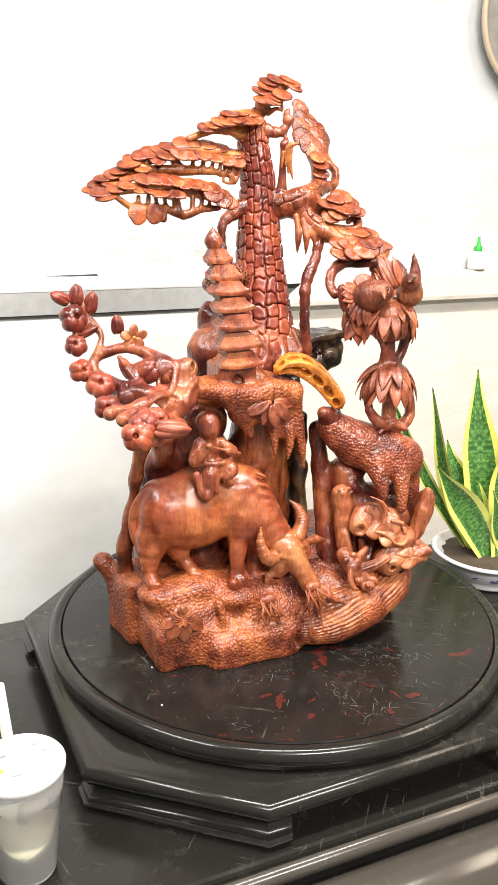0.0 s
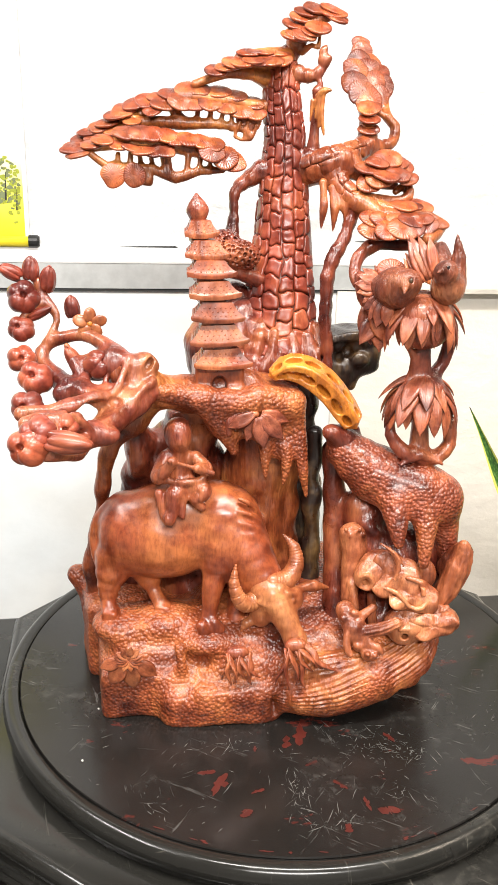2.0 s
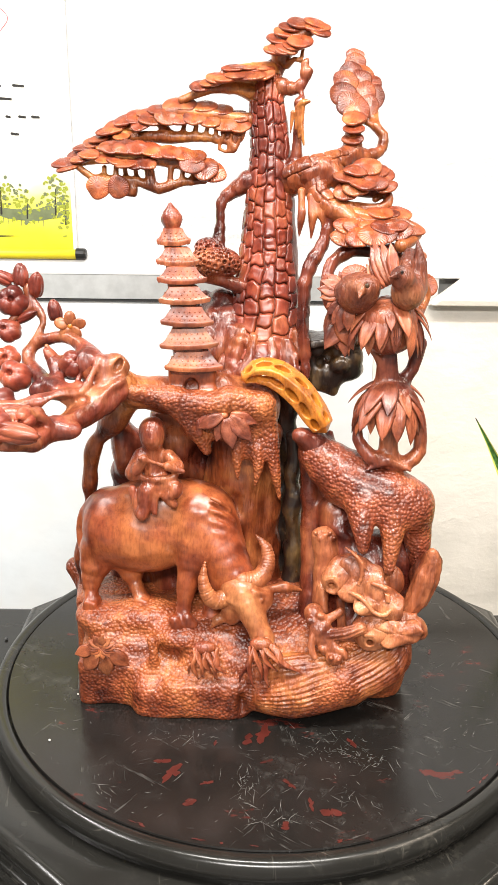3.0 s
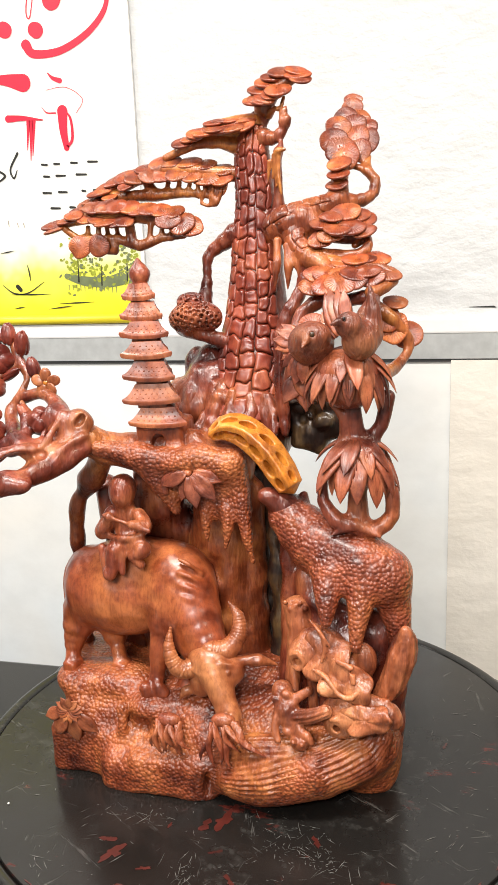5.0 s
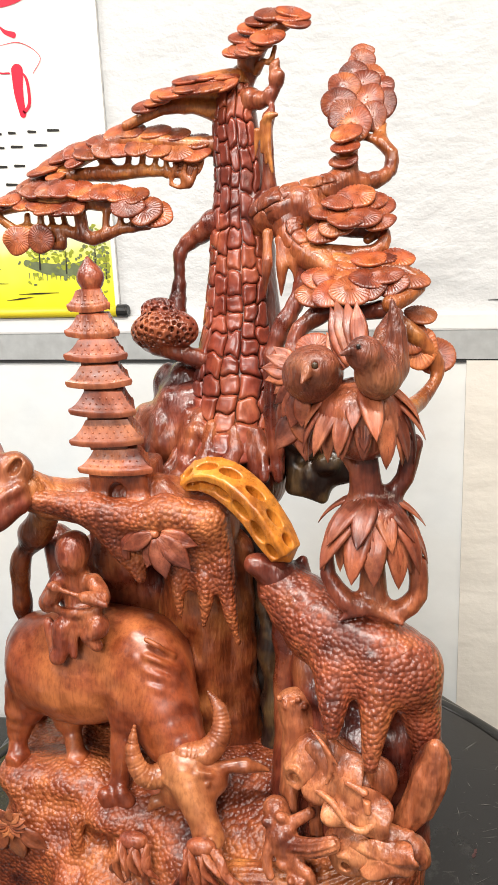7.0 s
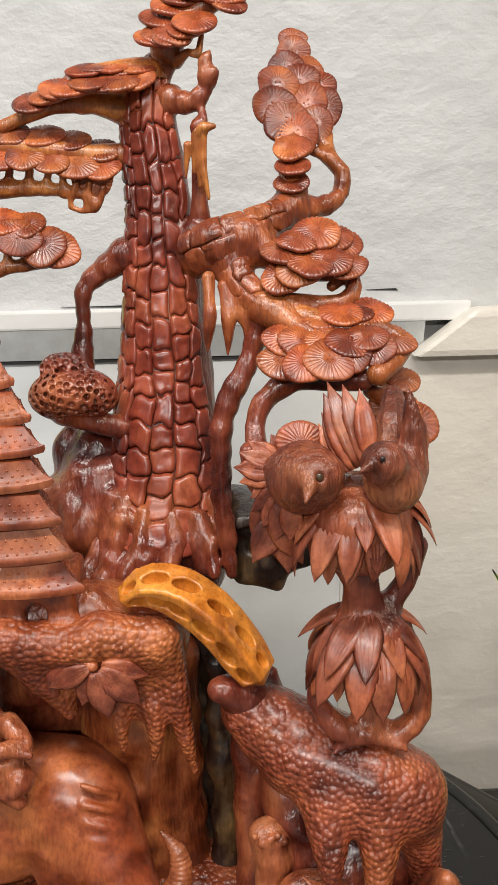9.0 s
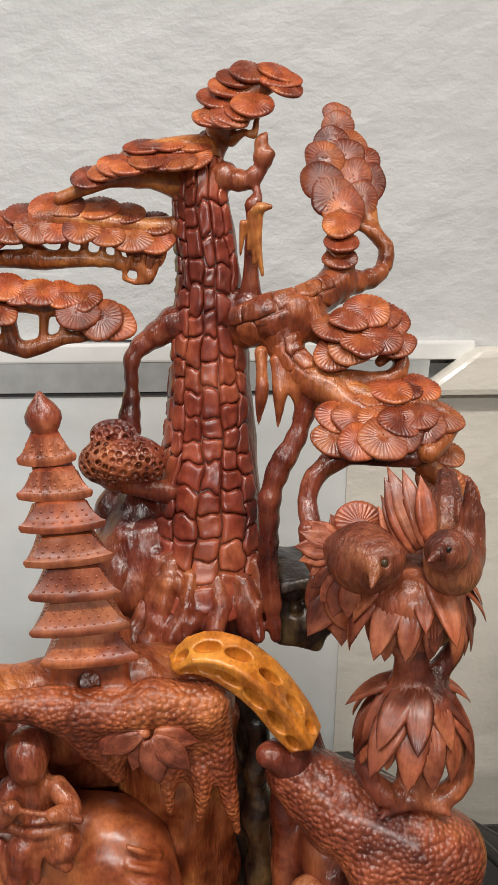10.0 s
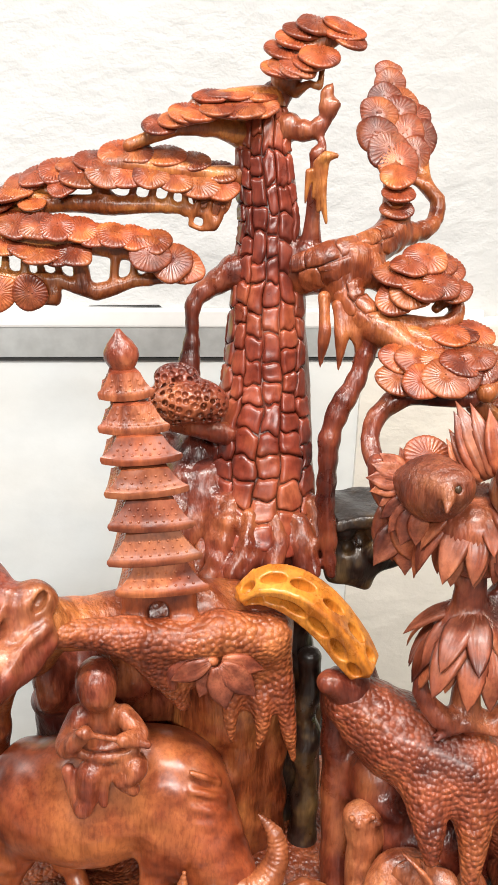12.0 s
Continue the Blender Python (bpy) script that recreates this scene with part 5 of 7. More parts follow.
head.matrix_basis = Matrix.Translation(poll) @ Matrix.Diagonal((1.12, 1.05, 1.08, 1)) @ Matrix.Translation(-poll)
clay("buffalo_horn", [tube(((-0.036, -0.070, 0.146), 0.0118), ((-0.053, -0.079, 0.142), 0.0108), ((-0.064, -0.082, 0.153), 0.0088), ((-0.069, -0.079, 0.171), 0.0062), ((-0.067, -0.075, 0.191), 0.0016), ring=(0.0034, 0.0005))], HORN, carving, 0.0012, 0.008, 0, "ringed horn")
clay("buffalo_horn", [tube(((-0.022, -0.070, 0.165), 0.0125), ((-0.005, -0.066, 0.164), 0.0122), ((0.008, -0.058, 0.179), 0.0100), ((0.007, -0.050, 0.199), 0.0070), ((-0.006, -0.043, 0.213), 0.0016), ring=(0.0034, 0.0005))], HORN, carving, 0.0012, 0.008, 0, "ringed horn")
rider = clay("rider_figure", [
    ball((-0.131, -0.034, 0.337), (0.0175, 0.0165, 0.0205)), ball((-0.132, -0.028, 0.343), (0.0178, 0.0165, 0.016)), ball((-0.131, -0.047, 0.335), (0.003, 0.004, 0.004), k=0.004),
    tube(((-0.131, -0.028, 0.312), 0.0155), ((-0.127, -0.028, 0.277), 0.020)),
    tube(((-0.148, -0.034, 0.310), 0.010), ((-0.158, -0.044, 0.291), 0.0105), ((-0.145, -0.054, 0.306), 0.007), ((-0.140, -0.060, 0.315), 0.006), k=0.007),
    tube(((-0.109, -0.034, 0.309), 0.0095), ((-0.095, -0.046, 0.300), 0.0085), ((-0.108, -0.058, 0.305), 0.006), k=0.007),
    tube(((-0.146, -0.062, 0.317), 0.0022), ((-0.087, -0.056, 0.298), 0.0028), k=0.003),
    tube(((-0.125, -0.044, 0.274), 0.013), ((-0.138, -0.054, 0.271), 0.012), ((-0.141, -0.057, 0.252), 0.0095), ((-0.145, -0.060, 0.243), 0.0095), k=0.007),
    tube(((-0.113, -0.046, 0.278), 0.011), ((-0.100, -0.052, 0.273), 0.0125), ((-0.110, -0.056, 0.265), 0.008), ((-0.101, -0.056, 0.255), 0.006), k=0.007),
    tube(((-0.158, -0.050, 0.271), 0.006), ((-0.153, -0.054, 0.244), 0.005), k=0.006), tube(((-0.125, -0.057, 0.267), 0.004), ((-0.127, -0.058, 0.244), 0.004), k=0.005),
    tube(((-0.150, -0.050, 0.288), 0.004), ((-0.125, -0.055, 0.286), 0.005), ((-0.099, -0.052, 0.289), 0.004), k=0.004),
], ROSE, carving, 0.0013, 0.006, 0.0004, "plain carved rider figure")
seat_at = Vector((-0.131, -0.036, 0.335))
rider.matrix_basis = Matrix.Translation(seat_at) @ Matrix.Diagonal((0.86, 0.95, 0.96, 1)) @ Matrix.Translation(-seat_at)

# ---- scaled beast on the right, masks and small creatures ----
clay("scaled_beast", [
    tube(((0.066, -0.034, 0.317), 0.024), ((0.100, -0.046, 0.291), 0.035), ((0.147, -0.062, 0.275), 0.037), ((0.171, -0.066, 0.266), 0.032)),
    tube(((0.116, -0.080, 0.268), 0.019), ((0.116, -0.097, 0.246), 0.0125), ((0.116, -0.107, 0.227), 0.006), k=0.01),
    tube(((0.152, -0.088, 0.256), 0.017), ((0.149, -0.103, 0.230), 0.0105), ((0.147, -0.111, 0.203), 0.006), k=0.01),
    tube(((0.181, -0.068, 0.246), 0.020), ((0.188, -0.070, 0.208), 0.014), ((0.194, -0.074, 0.170), 0.012), k=0.01),
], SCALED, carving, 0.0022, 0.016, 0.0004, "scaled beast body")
clay("beast_head", [
    tube(((0.075, -0.035, 0.306), 0.022), ((0.062, -0.035, 0.327), 0.019), ((0.050, -0.042, 0.339), 0.012), ((0.043, -0.046, 0.343), 0.009), k=0.01), tube(((0.050, -0.050, 0.315), 0.003), ((0.071, -0.060, 0.317), 0.003), k=0.004), tube(((0.079, -0.025, 0.320), 0.012), ((0.081, -0.020, 0.337), 0.005)),
], TRUNK, carving, 0.0018, 0.008, 0.0004, "dark beast head")
clay("beast_column", [
    tube(((0.059, 0.000, 0.304), 0.013), ((0.063, -0.010, 0.233), 0.014), ((0.067, -0.025, 0.155), 0.016), ((0.062, -0.050, 0.081), 0.017), ((0.051, -0.070, 0.045), 0.020)),
    ball((0.140, -0.045, 0.168), (0.056, 0.04, 0.055)), tube(((0.172, -0.045, 0.190), 0.026), ((0.163, -0.045, 0.05), 0.030)),
    tube(((0.093, -0.030, 0.242), 0.024), ((0.110, -0.040, 0.171), 0.03), ((0.112, -0.060, 0.095), 0.034)),
    tube(((0.115, -0.045, 0.245), 0.005), ((0.090, -0.055, 0.231), 0.004), ((0.104, -0.060, 0.219), 0.004), k=0.005),
    cut((0.102, -0.100, 0.146), (0.02, 0.03, 0.028)),
], TRUNK, carving, 0.0024, 0.012, 0.0018, "carved column below the beast")
clay("curled_tail", [
    tube(((0.170, -0.095, 0.137), 0.010), ((0.184, -0.098, 0.160), 0.014), ((0.194, -0.100, 0.190), 0.0145), ((0.199, -0.102, 0.210), 0.010), ((0.197, -0.104, 0.222), 0.004), flute=(9, 0.0007)),
    tube(((0.190, -0.080, 0.181), 0.014), ((0.194, -0.088, 0.202), 0.01), ((0.197, -0.100, 0.220), 0.004)),
], TAN, carving, 0.0016, 0.008, 0.0003, "upturned tail")
clay("beast_mask", [
    ball((0.110, -0.084, 0.182), (0.032, 0.018, 0.026), (0, 25, 0), k=0.012), ball((0.089, -0.090, 0.178), (0.018, 0.013, 0.018), k=0.008), ball((0.138, -0.098, 0.168), (0.026, 0.014, 0.020), (0, 30, 0), k=0.010), ball((0.156, -0.098, 0.185), (0.012, 0.012, 0.018), (0, -20, 0), k=0.006),
    tube(((0.077, -0.099, 0.182), 0.0022), ((0.084, -0.103, 0.186), 0.0024), ((0.091, -0.103, 0.176), 0.0022), ((0.086, -0.102, 0.167), 0.0022), ((0.078, -0.098, 0.168), 0.0020), k=0.002),
    *[tube((Vector((0.097, -0.098, 0.225)) + Vector((0.004 * i, -0.001, -0.002 * i)), 0.0016), (Vector((0.110, -0.113, 0.219)) + Vector((0.002 * i, 0, -0.006 * i)), 0.0020), (Vector((0.121, -0.116, 0.204)) + Vector((-0.003 * i, 0, -0.006 * i)), 0.0014), k=0.0022) for i in range(4)],
    tube(((0.099, -0.106, 0.172), 0.0025), ((0.116, -0.116, 0.169), 0.0028), ((0.130, -0.124, 0.155), 0.0028), ((0.144, -0.126, 0.153), 0.0028), ((0.156, -0.120, 0.166), 0.0022), k=0.003), tube(((0.129, -0.114, 0.187), 0.003), ((0.143, -0.119, 0.183), 0.004), ((0.146, -0.124, 0.170), 0.003), k=0.005),
    cut((0.083, -0.104, 0.176), (0.0046, 0.014, 0.0046), k=0.001), cut((0.128, -0.128, 0.167), (0.015, 0.005, 0.0016), (0, 28, 0), k=0.001), cut((0.101, -0.112, 0.186), (0.010, 0.005, 0.0014), (0, 30, 0), k=0.001), cut((0.145, -0.122, 0.180), (0.003, 0.005, 0.002), k=0.001),
], TAN, carving, 0.0013, 0.006, 0.0006, "open-mouthed mask")
clay("beast_mask", [
    ball((0.138, -0.104, 0.120), (0.030, 0.020, 0.024), k=0.010), tube(((0.142, -0.110, 0.125), 0.019), ((0.164, -0.114, 0.132), 0.0165), ((0.181, -0.116, 0.132), 0.0125), ((0.187, -0.117, 0.125), 0.009), k=0.008), ball((0.130, -0.115, 0.112), (0.014, 0.010, 0.013), k=0.006), tube(((0.154, -0.112, 0.148), 0.006), ((0.176, -0.115, 0.144), 0.004), ((0.180, -0.115, 0.147), 0.0025), k=0.004),
    tube(((0.120, -0.108, 0.139), 0.003), ((0.139, -0.114, 0.147), 0.0035), ((0.166, -0.118, 0.145), 0.003), k=0.005), tube(((0.153, -0.128, 0.122), 0.0022), ((0.167, -0.129, 0.128), 0.002), ((0.184, -0.124, 0.122), 0.0018), k=0.002), tube(((0.122, -0.124, 0.125), 0.002), ((0.132, -0.126, 0.126), 0.002), ((0.137, -0.124, 0.116), 0.002), k=0.002),
    cut((0.128, -0.124, 0.116), (0.0046, 0.014, 0.0046), k=0.001), cut((0.169, -0.130, 0.123), (0.014, 0.006, 0.0014), (0, -12, 0), k=0.001), cut((0.149, -0.122, 0.106), (0.012, 0.006, 0.002), (0, -12, 0), k=0.001),
], TAN, carving, 0.0013, 0.006, 0.0006, "snouted mask")
clay("small_creature", [
    ball((0.078, -0.052, 0.209), (0.0165, 0.015, 0.018)), ball((0.076, -0.054, 0.219), (0.015, 0.012, 0.010)), *[ball(Vector((0.076, -0.064, 0.224)) + Vector((0.0055 * i, -0.001, 0.004 * math.sin(i * 2.0))), 0.0028, k=0.002) for i in range(-2, 3)],
    tube(((0.081, -0.055, 0.197), 0.015), ((0.077, -0.060, 0.166), 0.013), ((0.073, -0.070, 0.140), 0.010)), tube(((0.075, -0.075, 0.158), 0.005), ((0.078, -0.085, 0.133), 0.005)), tube(((0.096, -0.085, 0.149), 0.005), ((0.099, -0.090, 0.113), 0.006)),
], TAN, carving, 0.0016, 0.007, 0.0003, "small crouching creature")
clay("small_creature", [
    tube(((0.064, -0.090, 0.134), 0.012), ((0.072, -0.104, 0.119), 0.014), ((0.080, -0.110, 0.101), 0.011)),
    *[ball((0.066 + 0.0048 * i + 0.006 * w, -0.104 - 0.0045 * i, 0.134 - 0.0095 * i + 0.003 * w), (0.0066, 0.0050, 0.0054), (0, 25, 0), k=0.0012) for i in range(4) for w in (-1, 1)],
    ball((0.088, -0.122, 0.093), (0.010, 0.009, 0.009), k=0.003), ball((0.083, -0.130, 0.098), 0.0032, k=0.001), ball((0.092, -0.130, 0.096), 0.0032, k=0.001), cut((0.090, -0.132, 0.089), (0.006, 0.004, 0.0012), k=0.001),
    tube(((0.082, -0.110, 0.116), 0.008), ((0.100, -0.119, 0.124), 0.0075), ((0.117, -0.122, 0.133), 0.0065), flute=(9, 0.0009), k=0.003), tube(((0.080, -0.102, 0.132), 0.006), ((0.095, -0.100, 0.142), 0.005), k=0.004),
    tube(((0.083, -0.118, 0.104), 0.005), ((0.096, -0.124, 0.103), 0.0045), ((0.101, -0.126, 0.096), 0.003), k=0.003), tube(((0.064, -0.108, 0.124), 0.005), ((0.060, -0.118, 0.105), 0.005), ((0.064, -0.123, 0.094), 0.004), k=0.003),
], TAN, carving, 0.0014, 0.006, 0.0004, "small crawling creature")

def ruffled(center, across, up, rx, ry, waves, depth, phase, label):
    """A thick lotus-like leaf with a rolling rim and raised veins."""
    ex = Vector(across).normalized()
    ey = (Vector(up) - ex * Vector(up).dot(ex)).normalized()
    nz = ex.cross(ey)
    bm = bmesh.new()
    n, m = 72, 9
    hole = (38, 39, 40)
    skins, pierced = [], []
    for lift in (0.0, -0.0045):
        rings = []
        for j in range(1, m + 1):
            r = j / m
            ring = []
            for k in range(n):
                a = 2 * math.pi * k / n
                square = (abs(math.cos(a)) ** 3.2 + abs(math.sin(a)) ** 3.2) ** (-1 / 3.2)
                rim_ = square * (1 + 0.060 * math.sin(waves * a + phase) + 0.035 * math.sin((2 * waves + 1) * a + 2 * phase)) - 0.06
                h = depth * r * r * math.sin(waves * a + phase) + 0.4 * depth * r ** 3 * math.sin((2 * waves - 1) * a) - 0.9 * depth * r ** 3 + 0.0006 * r * math.cos(7 * a + phase) * (1 - r ** 4)
                shrink = 1.0 if j < m else (1.0 if lift == 0.0 else 0.96)
                ring.append(bm.verts.new(Vector(center) + ex * (rx * r * rim_ * shrink * math.cos(a)) + ey * (ry * r * rim_ * shrink * math.sin(a)) + nz * (h + lift)))
            rings.append(ring)
        mid = bm.verts.new(Vector(center) + nz * (lift - 0.0015))
        for k in range(n):
            bm.faces.new((mid, rings[0][k], rings[0][(k + 1) % n]))
        for j, (a_, b_) in enumerate(zip(rings, rings[1:])):
            for k in range(n):
                if not (j in (5, 6) and k in hole):
                    bm.faces.new((a_[k], b_[k], b_[(k + 1) % n], a_[(k + 1) % n]))
        pierced.append([rings[5][k] for k in range(hole[0], hole[-1] + 1)] + [rings[j][hole[-1] + 1] for j in (5, 6, 7)] + [rings[7][k] for k in range(hole[-1], hole[0], -1)] + [rings[j][hole[0]] for j in (7, 6)])
        skins.append(rings[-1])
    for k in range(len(pierced[0])):
        q = (k + 1) % len(pierced[0])
        bm.faces.new((pierced[0][k], pierced[0][q], pierced[1][q], pierced[1][k]))
    for k in range(n):
        bm.faces.new((skins[0][k], skins[0][(k + 1) % n], skins[1][(k + 1) % n], skins[1][k]))
    bmesh.ops.recalc_face_normals(bm, faces=bm.faces)
    return part("ruffled_leaf", bm, TAN, carving, label)


ruffled((0.113, -0.107, 0.186), (1, -0.35, -0.30), (0.25, 0.30, 1), 0.028, 0.028, 3, 0.0060, 0.6, "ruffled carved leaf")
ruffled((0.136, -0.121, 0.166), (1, -0.25, -0.30), (0.3, 0.25, 1), 0.030, 0.022, 3, 0.0055, 2.0, "ruffled carved leaf")
ruffled((0.158, -0.134, 0.133), (1, -0.25, 0.25), (-0.1, 0.30, 1), 0.029, 0.016, 3, 0.0045, 1.1, "ruffled carved leaf")

# ---- leaf rosettes and birds ----
def leaf_bmesh(bend, ridge=0.045, width=0.17, broad=False):
    """A pointed leaf, unit long along +x, drooping, with a raised rib and grooves; broad keeps its base wide."""
    bm = bmesh.new()
    n = 9
    rows = []
    for j in range(n + 1):
        t = j / n
        if broad:
            w = width * min(1.0, 0.55 + 1.1 * t) * (1 - t ** 3.6) + 0.003
        else:
            w = width * (math.sin(math.pi * min(1, t * 0.86 + 0.10)) ** 0.8) * (1 - t ** 6) + 0.004
        ang = bend * t
        cx = math.sin(ang) / bend if bend else t
        cz = -(1 - math.cos(ang)) / bend if bend else 0
        row = []
        for u, h in ((-1, -0.030), (-0.80, 0.45 * ridge), (-0.42, 0.85 * ridge), (-0.30, 0.40 * ridge), (-0.14, 0.95 * ridge), (0, 0.15 * ridge), (0.14, 0.95 * ridge), (0.30, 0.40 * ridge), (0.42, 0.85 * ridge), (0.80, 0.45 * ridge), (1, -0.030), (0.4, -0.07), (-0.4, -0.07)):
            hh = h * (1 - 0.90 * t * t) * (0.55 if broad and h < 0 else 1.0)
            row.append(bm.verts.new((cx + hh * math.sin(ang), u * w, cz + hh * math.cos(ang))))
        rows.append(row)
    m = len(rows[0])
    for a, b in zip(rows, rows[1:]):
        for k in range(m):
            bm.faces.new((a[k], b[k], b[(k + 1) % m], a[(k + 1) % m]))
    bm.faces.new(rows[0])
    bm.faces.new(rows[-1][::-1])
    bmesh.ops.recalc_face_normals(bm, faces=bm.faces)
    return bm


def leaf_data(name, mat, **kw):
    me = bpy.data.meshes.new(name)
    b_ = leaf_bmesh(**kw)
    b_.to_mesh(me)
    b_.free()
    me.materials.append(mat)
    me.polygons.foreach_set("use_smooth", [True] * len(me.polygons))
    return me


ROSETTE_LEAF = [leaf_data("leaf", LEAFWOOD, bend=b, width=w, ridge=0.06, broad=True) for b, w in ((1.0, 0.190), (1.15, 0.175), (0.85, 0.200))]
FLAT_LEAF = [leaf_data("leaf", LEAFWOOD, bend=b, width=w) for b, w in ((0.30, 0.25), (0.20, 0.28))]
OVAL_LEAF = [leaf_data("leaf", TANLEAF, bend=b, width=w) for b, w in ((0.35, 0.27), (0.55, 0.30))]
LIGHT_LEAF = [leaf_data("leaf", LEAFWOOD, bend=b, width=w) for b, w in ((0.5, 0.16), (0.8, 0.13))]


def leaf(meshes, at, direction, normal, length, parent, name="leaf"):
    x = Vector(direction).normalized()
    z = (Vector(normal) - x * Vector(normal).dot(x)).normalized()
    y = z.cross(x)
    ob = new(name, rng.choice(meshes))
    ob.parent = parent
    ob.matrix_basis = Matrix.Translation(at) @ Matrix((x, y, z)).transposed().to_4x4() @ Matrix.Scale(length, 4)
    return ob


def rosette(center, tiers, core):
    ob = clay("leaf_rosette", core, ROSE, carving, 0.0018, 0.008, 0.0003, "drooping rosette of pointed leaves")
    c = Vector(center)
    for count, down, length, lift, r0 in tiers:
        for k in range(count):
            a = 2 * math.pi * (k + rng.uniform(-0.22, 0.22)) / count
            o = Vector((math.cos(a), math.sin(a), 0))
            dn = radians(down + rng.uniform(-7, 7))
            leaf(ROSETTE_LEAF, c + o * r0 + Vector((0, 0, lift)), o * math.cos(dn) - Vector((0, 0, math.sin(dn))), o * math.sin(dn) + Vector((0, 0, math.cos(dn))), length * rng.uniform(0.85, 1.15), ob)
    return ob


rosette((0.145, -0.055, 0.401), [(11, 12, 0.054, 0.012, 0.003), (13, 24, 0.060, 0.006, 0.008), (13, 40, 0.056, 0.001, 0.016)], [
    ball((0.145, -0.055, 0.394), (0.028, 0.028, 0.020)), ball((0.145, -0.055, 0.380), (0.026, 0.026, 0.020)),
    tube(((0.145, -0.055, 0.399), 0.010), ((0.145, -0.060, 0.354), 0.010), ((0.146, -0.062, 0.320), 0.012)),
    tube(((0.131, -0.055, 0.402), 0.007), ((0.130, -0.060, 0.433), 0.004), ((0.119, -0.062, 0.449), 0.003)), tube(((0.145, -0.055, 0.399), 0.010), ((0.140, -0.058, 0.452), 0.008)), tube(((0.156, -0.050, 0.408), 0.008), ((0.169, -0.048, 0.425), 0.007), ((0.175, -0.050, 0.454), 0.008)),
    tube(((0.110, -0.060, 0.370), 0.004), ((0.109, -0.064, 0.345), 0.0065), ((0.124, -0.070, 0.326), 0.009), ((0.134, -0.070, 0.322), 0.009)), tube(((0.180, -0.060, 0.357), 0.008), ((0.181, -0.064, 0.332), 0.008), ((0.166, -0.067, 0.318), 0.009), ((0.152, -0.065, 0.316), 0.009)),
    *[tube((Vector((0.144, -0.078, 0.323)) + Vector((0.0, 0.004, 0.0)), 0.004), (Vector((0.144, -0.078, 0.323)) + Vector((0.026 * math.cos(a), 0.012 * math.sin(a) + 0.002, -0.014 + 0.004 * math.cos(2 * a))), 0.0015), k=0.003) for a in (0.2, 0.9, 1.6, 2.4, 3.0, -0.2, 3.4)],
])
rosette((0.136, -0.060, 0.489), [(11, 12, 0.052, 0.016, 0.006), (13, 28, 0.056, 0.010, 0.013), (14, 46, 0.052, 0.004, 0.022)], [
    ball((0.135, -0.060, 0.484), (0.034, 0.034, 0.024)), ball((0.136, -0.060, 0.466), (0.030, 0.030, 0.022)), tube(((0.137, -0.058, 0.483), 0.012), ((0.140, -0.058, 0.452), 0.008))])
bird = clay("carved_bird", [
    ball((0.100, -0.066, 0.512), (0.0235, 0.025, 0.0225)), ball((0.106, -0.082, 0.519), (0.0165, 0.0150, 0.0155)), tube(((0.101, -0.095, 0.520), 0.0048), ((0.097, -0.104, 0.512), 0.0012), k=0.004),
    tube(((0.099, -0.062, 0.511), 0.018), ((0.088, -0.054, 0.511), 0.010), ((0.081, -0.050, 0.513), 0.007)),
    cut((0.106, -0.097, 0.524), (0.0028, 0.004, 0.0030), k=0.0015),
], FEATHER, carving, 0.0013, 0.007, 0.0003, "plump carved bird with fanned tail")
for p, dr, ln in (((0.088, -0.052, 0.514), (-0.9, -0.05, 0.75), 0.0277), ((0.088, -0.053, 0.513), (-1, -0.1, 0.45), 0.0297), ((0.087, -0.054, 0.512), (-1, -0.1, 0.12), 0.0304), ((0.087, -0.055, 0.511), (-1, -0.1, -0.2), 0.0277), ((0.086, -0.056, 0.508), (-0.85, -0.1, -0.6), 0.0238), ((0.091, -0.050, 0.514), (-0.5, 0.1, 1.0), 0.0224)):
    leaf(FLAT_LEAF, p, dr, (0.1, -1, 0.3), ln, bird, "tail_feather")
for p, dr, ln in (((0.089, -0.062, 0.501), (-0.55, -0.1, -0.85), 0.0297), ((0.090, -0.066, 0.499), (-0.3, -0.1, -1), 0.0317), ((0.087, -0.060, 0.504), (-0.8, -0.1, -0.7), 0.0264), ((0.092, -0.070, 0.498), (-0.05, -0.1, -1), 0.0277)):
    leaf(FLAT_LEAF, p, dr, (-0.2, -1, 0.1), ln, bird, "wing_feather")
bird2 = clay("carved_bird", [
    ball((0.151, -0.084, 0.516), (0.0180, 0.021, 0.0195)), ball((0.142, -0.099, 0.533), (0.0135, 0.0130, 0.0130)), tube(((0.134, -0.109, 0.537), 0.0046), ((0.126, -0.116, 0.535), 0.0012), k=0.004),
    tube(((0.163, -0.078, 0.521), 0.0095), ((0.163, -0.076, 0.545), 0.0075), ((0.159, -0.075, 0.570), 0.0010), flute=(9, 0.0006)), tube(((0.150, -0.070, 0.520), 0.010), ((0.156, -0.050, 0.540), 0.010), ((0.160, -0.030, 0.552), 0.006), flute=(9, 0.0006), k=0.005),
    cut((0.139, -0.112, 0.540), (0.0020, 0.004, 0.0020), k=0.0015),
], FEATHER, carving, 0.0013, 0.007, 0.0003, "small carved bird with raised wings")
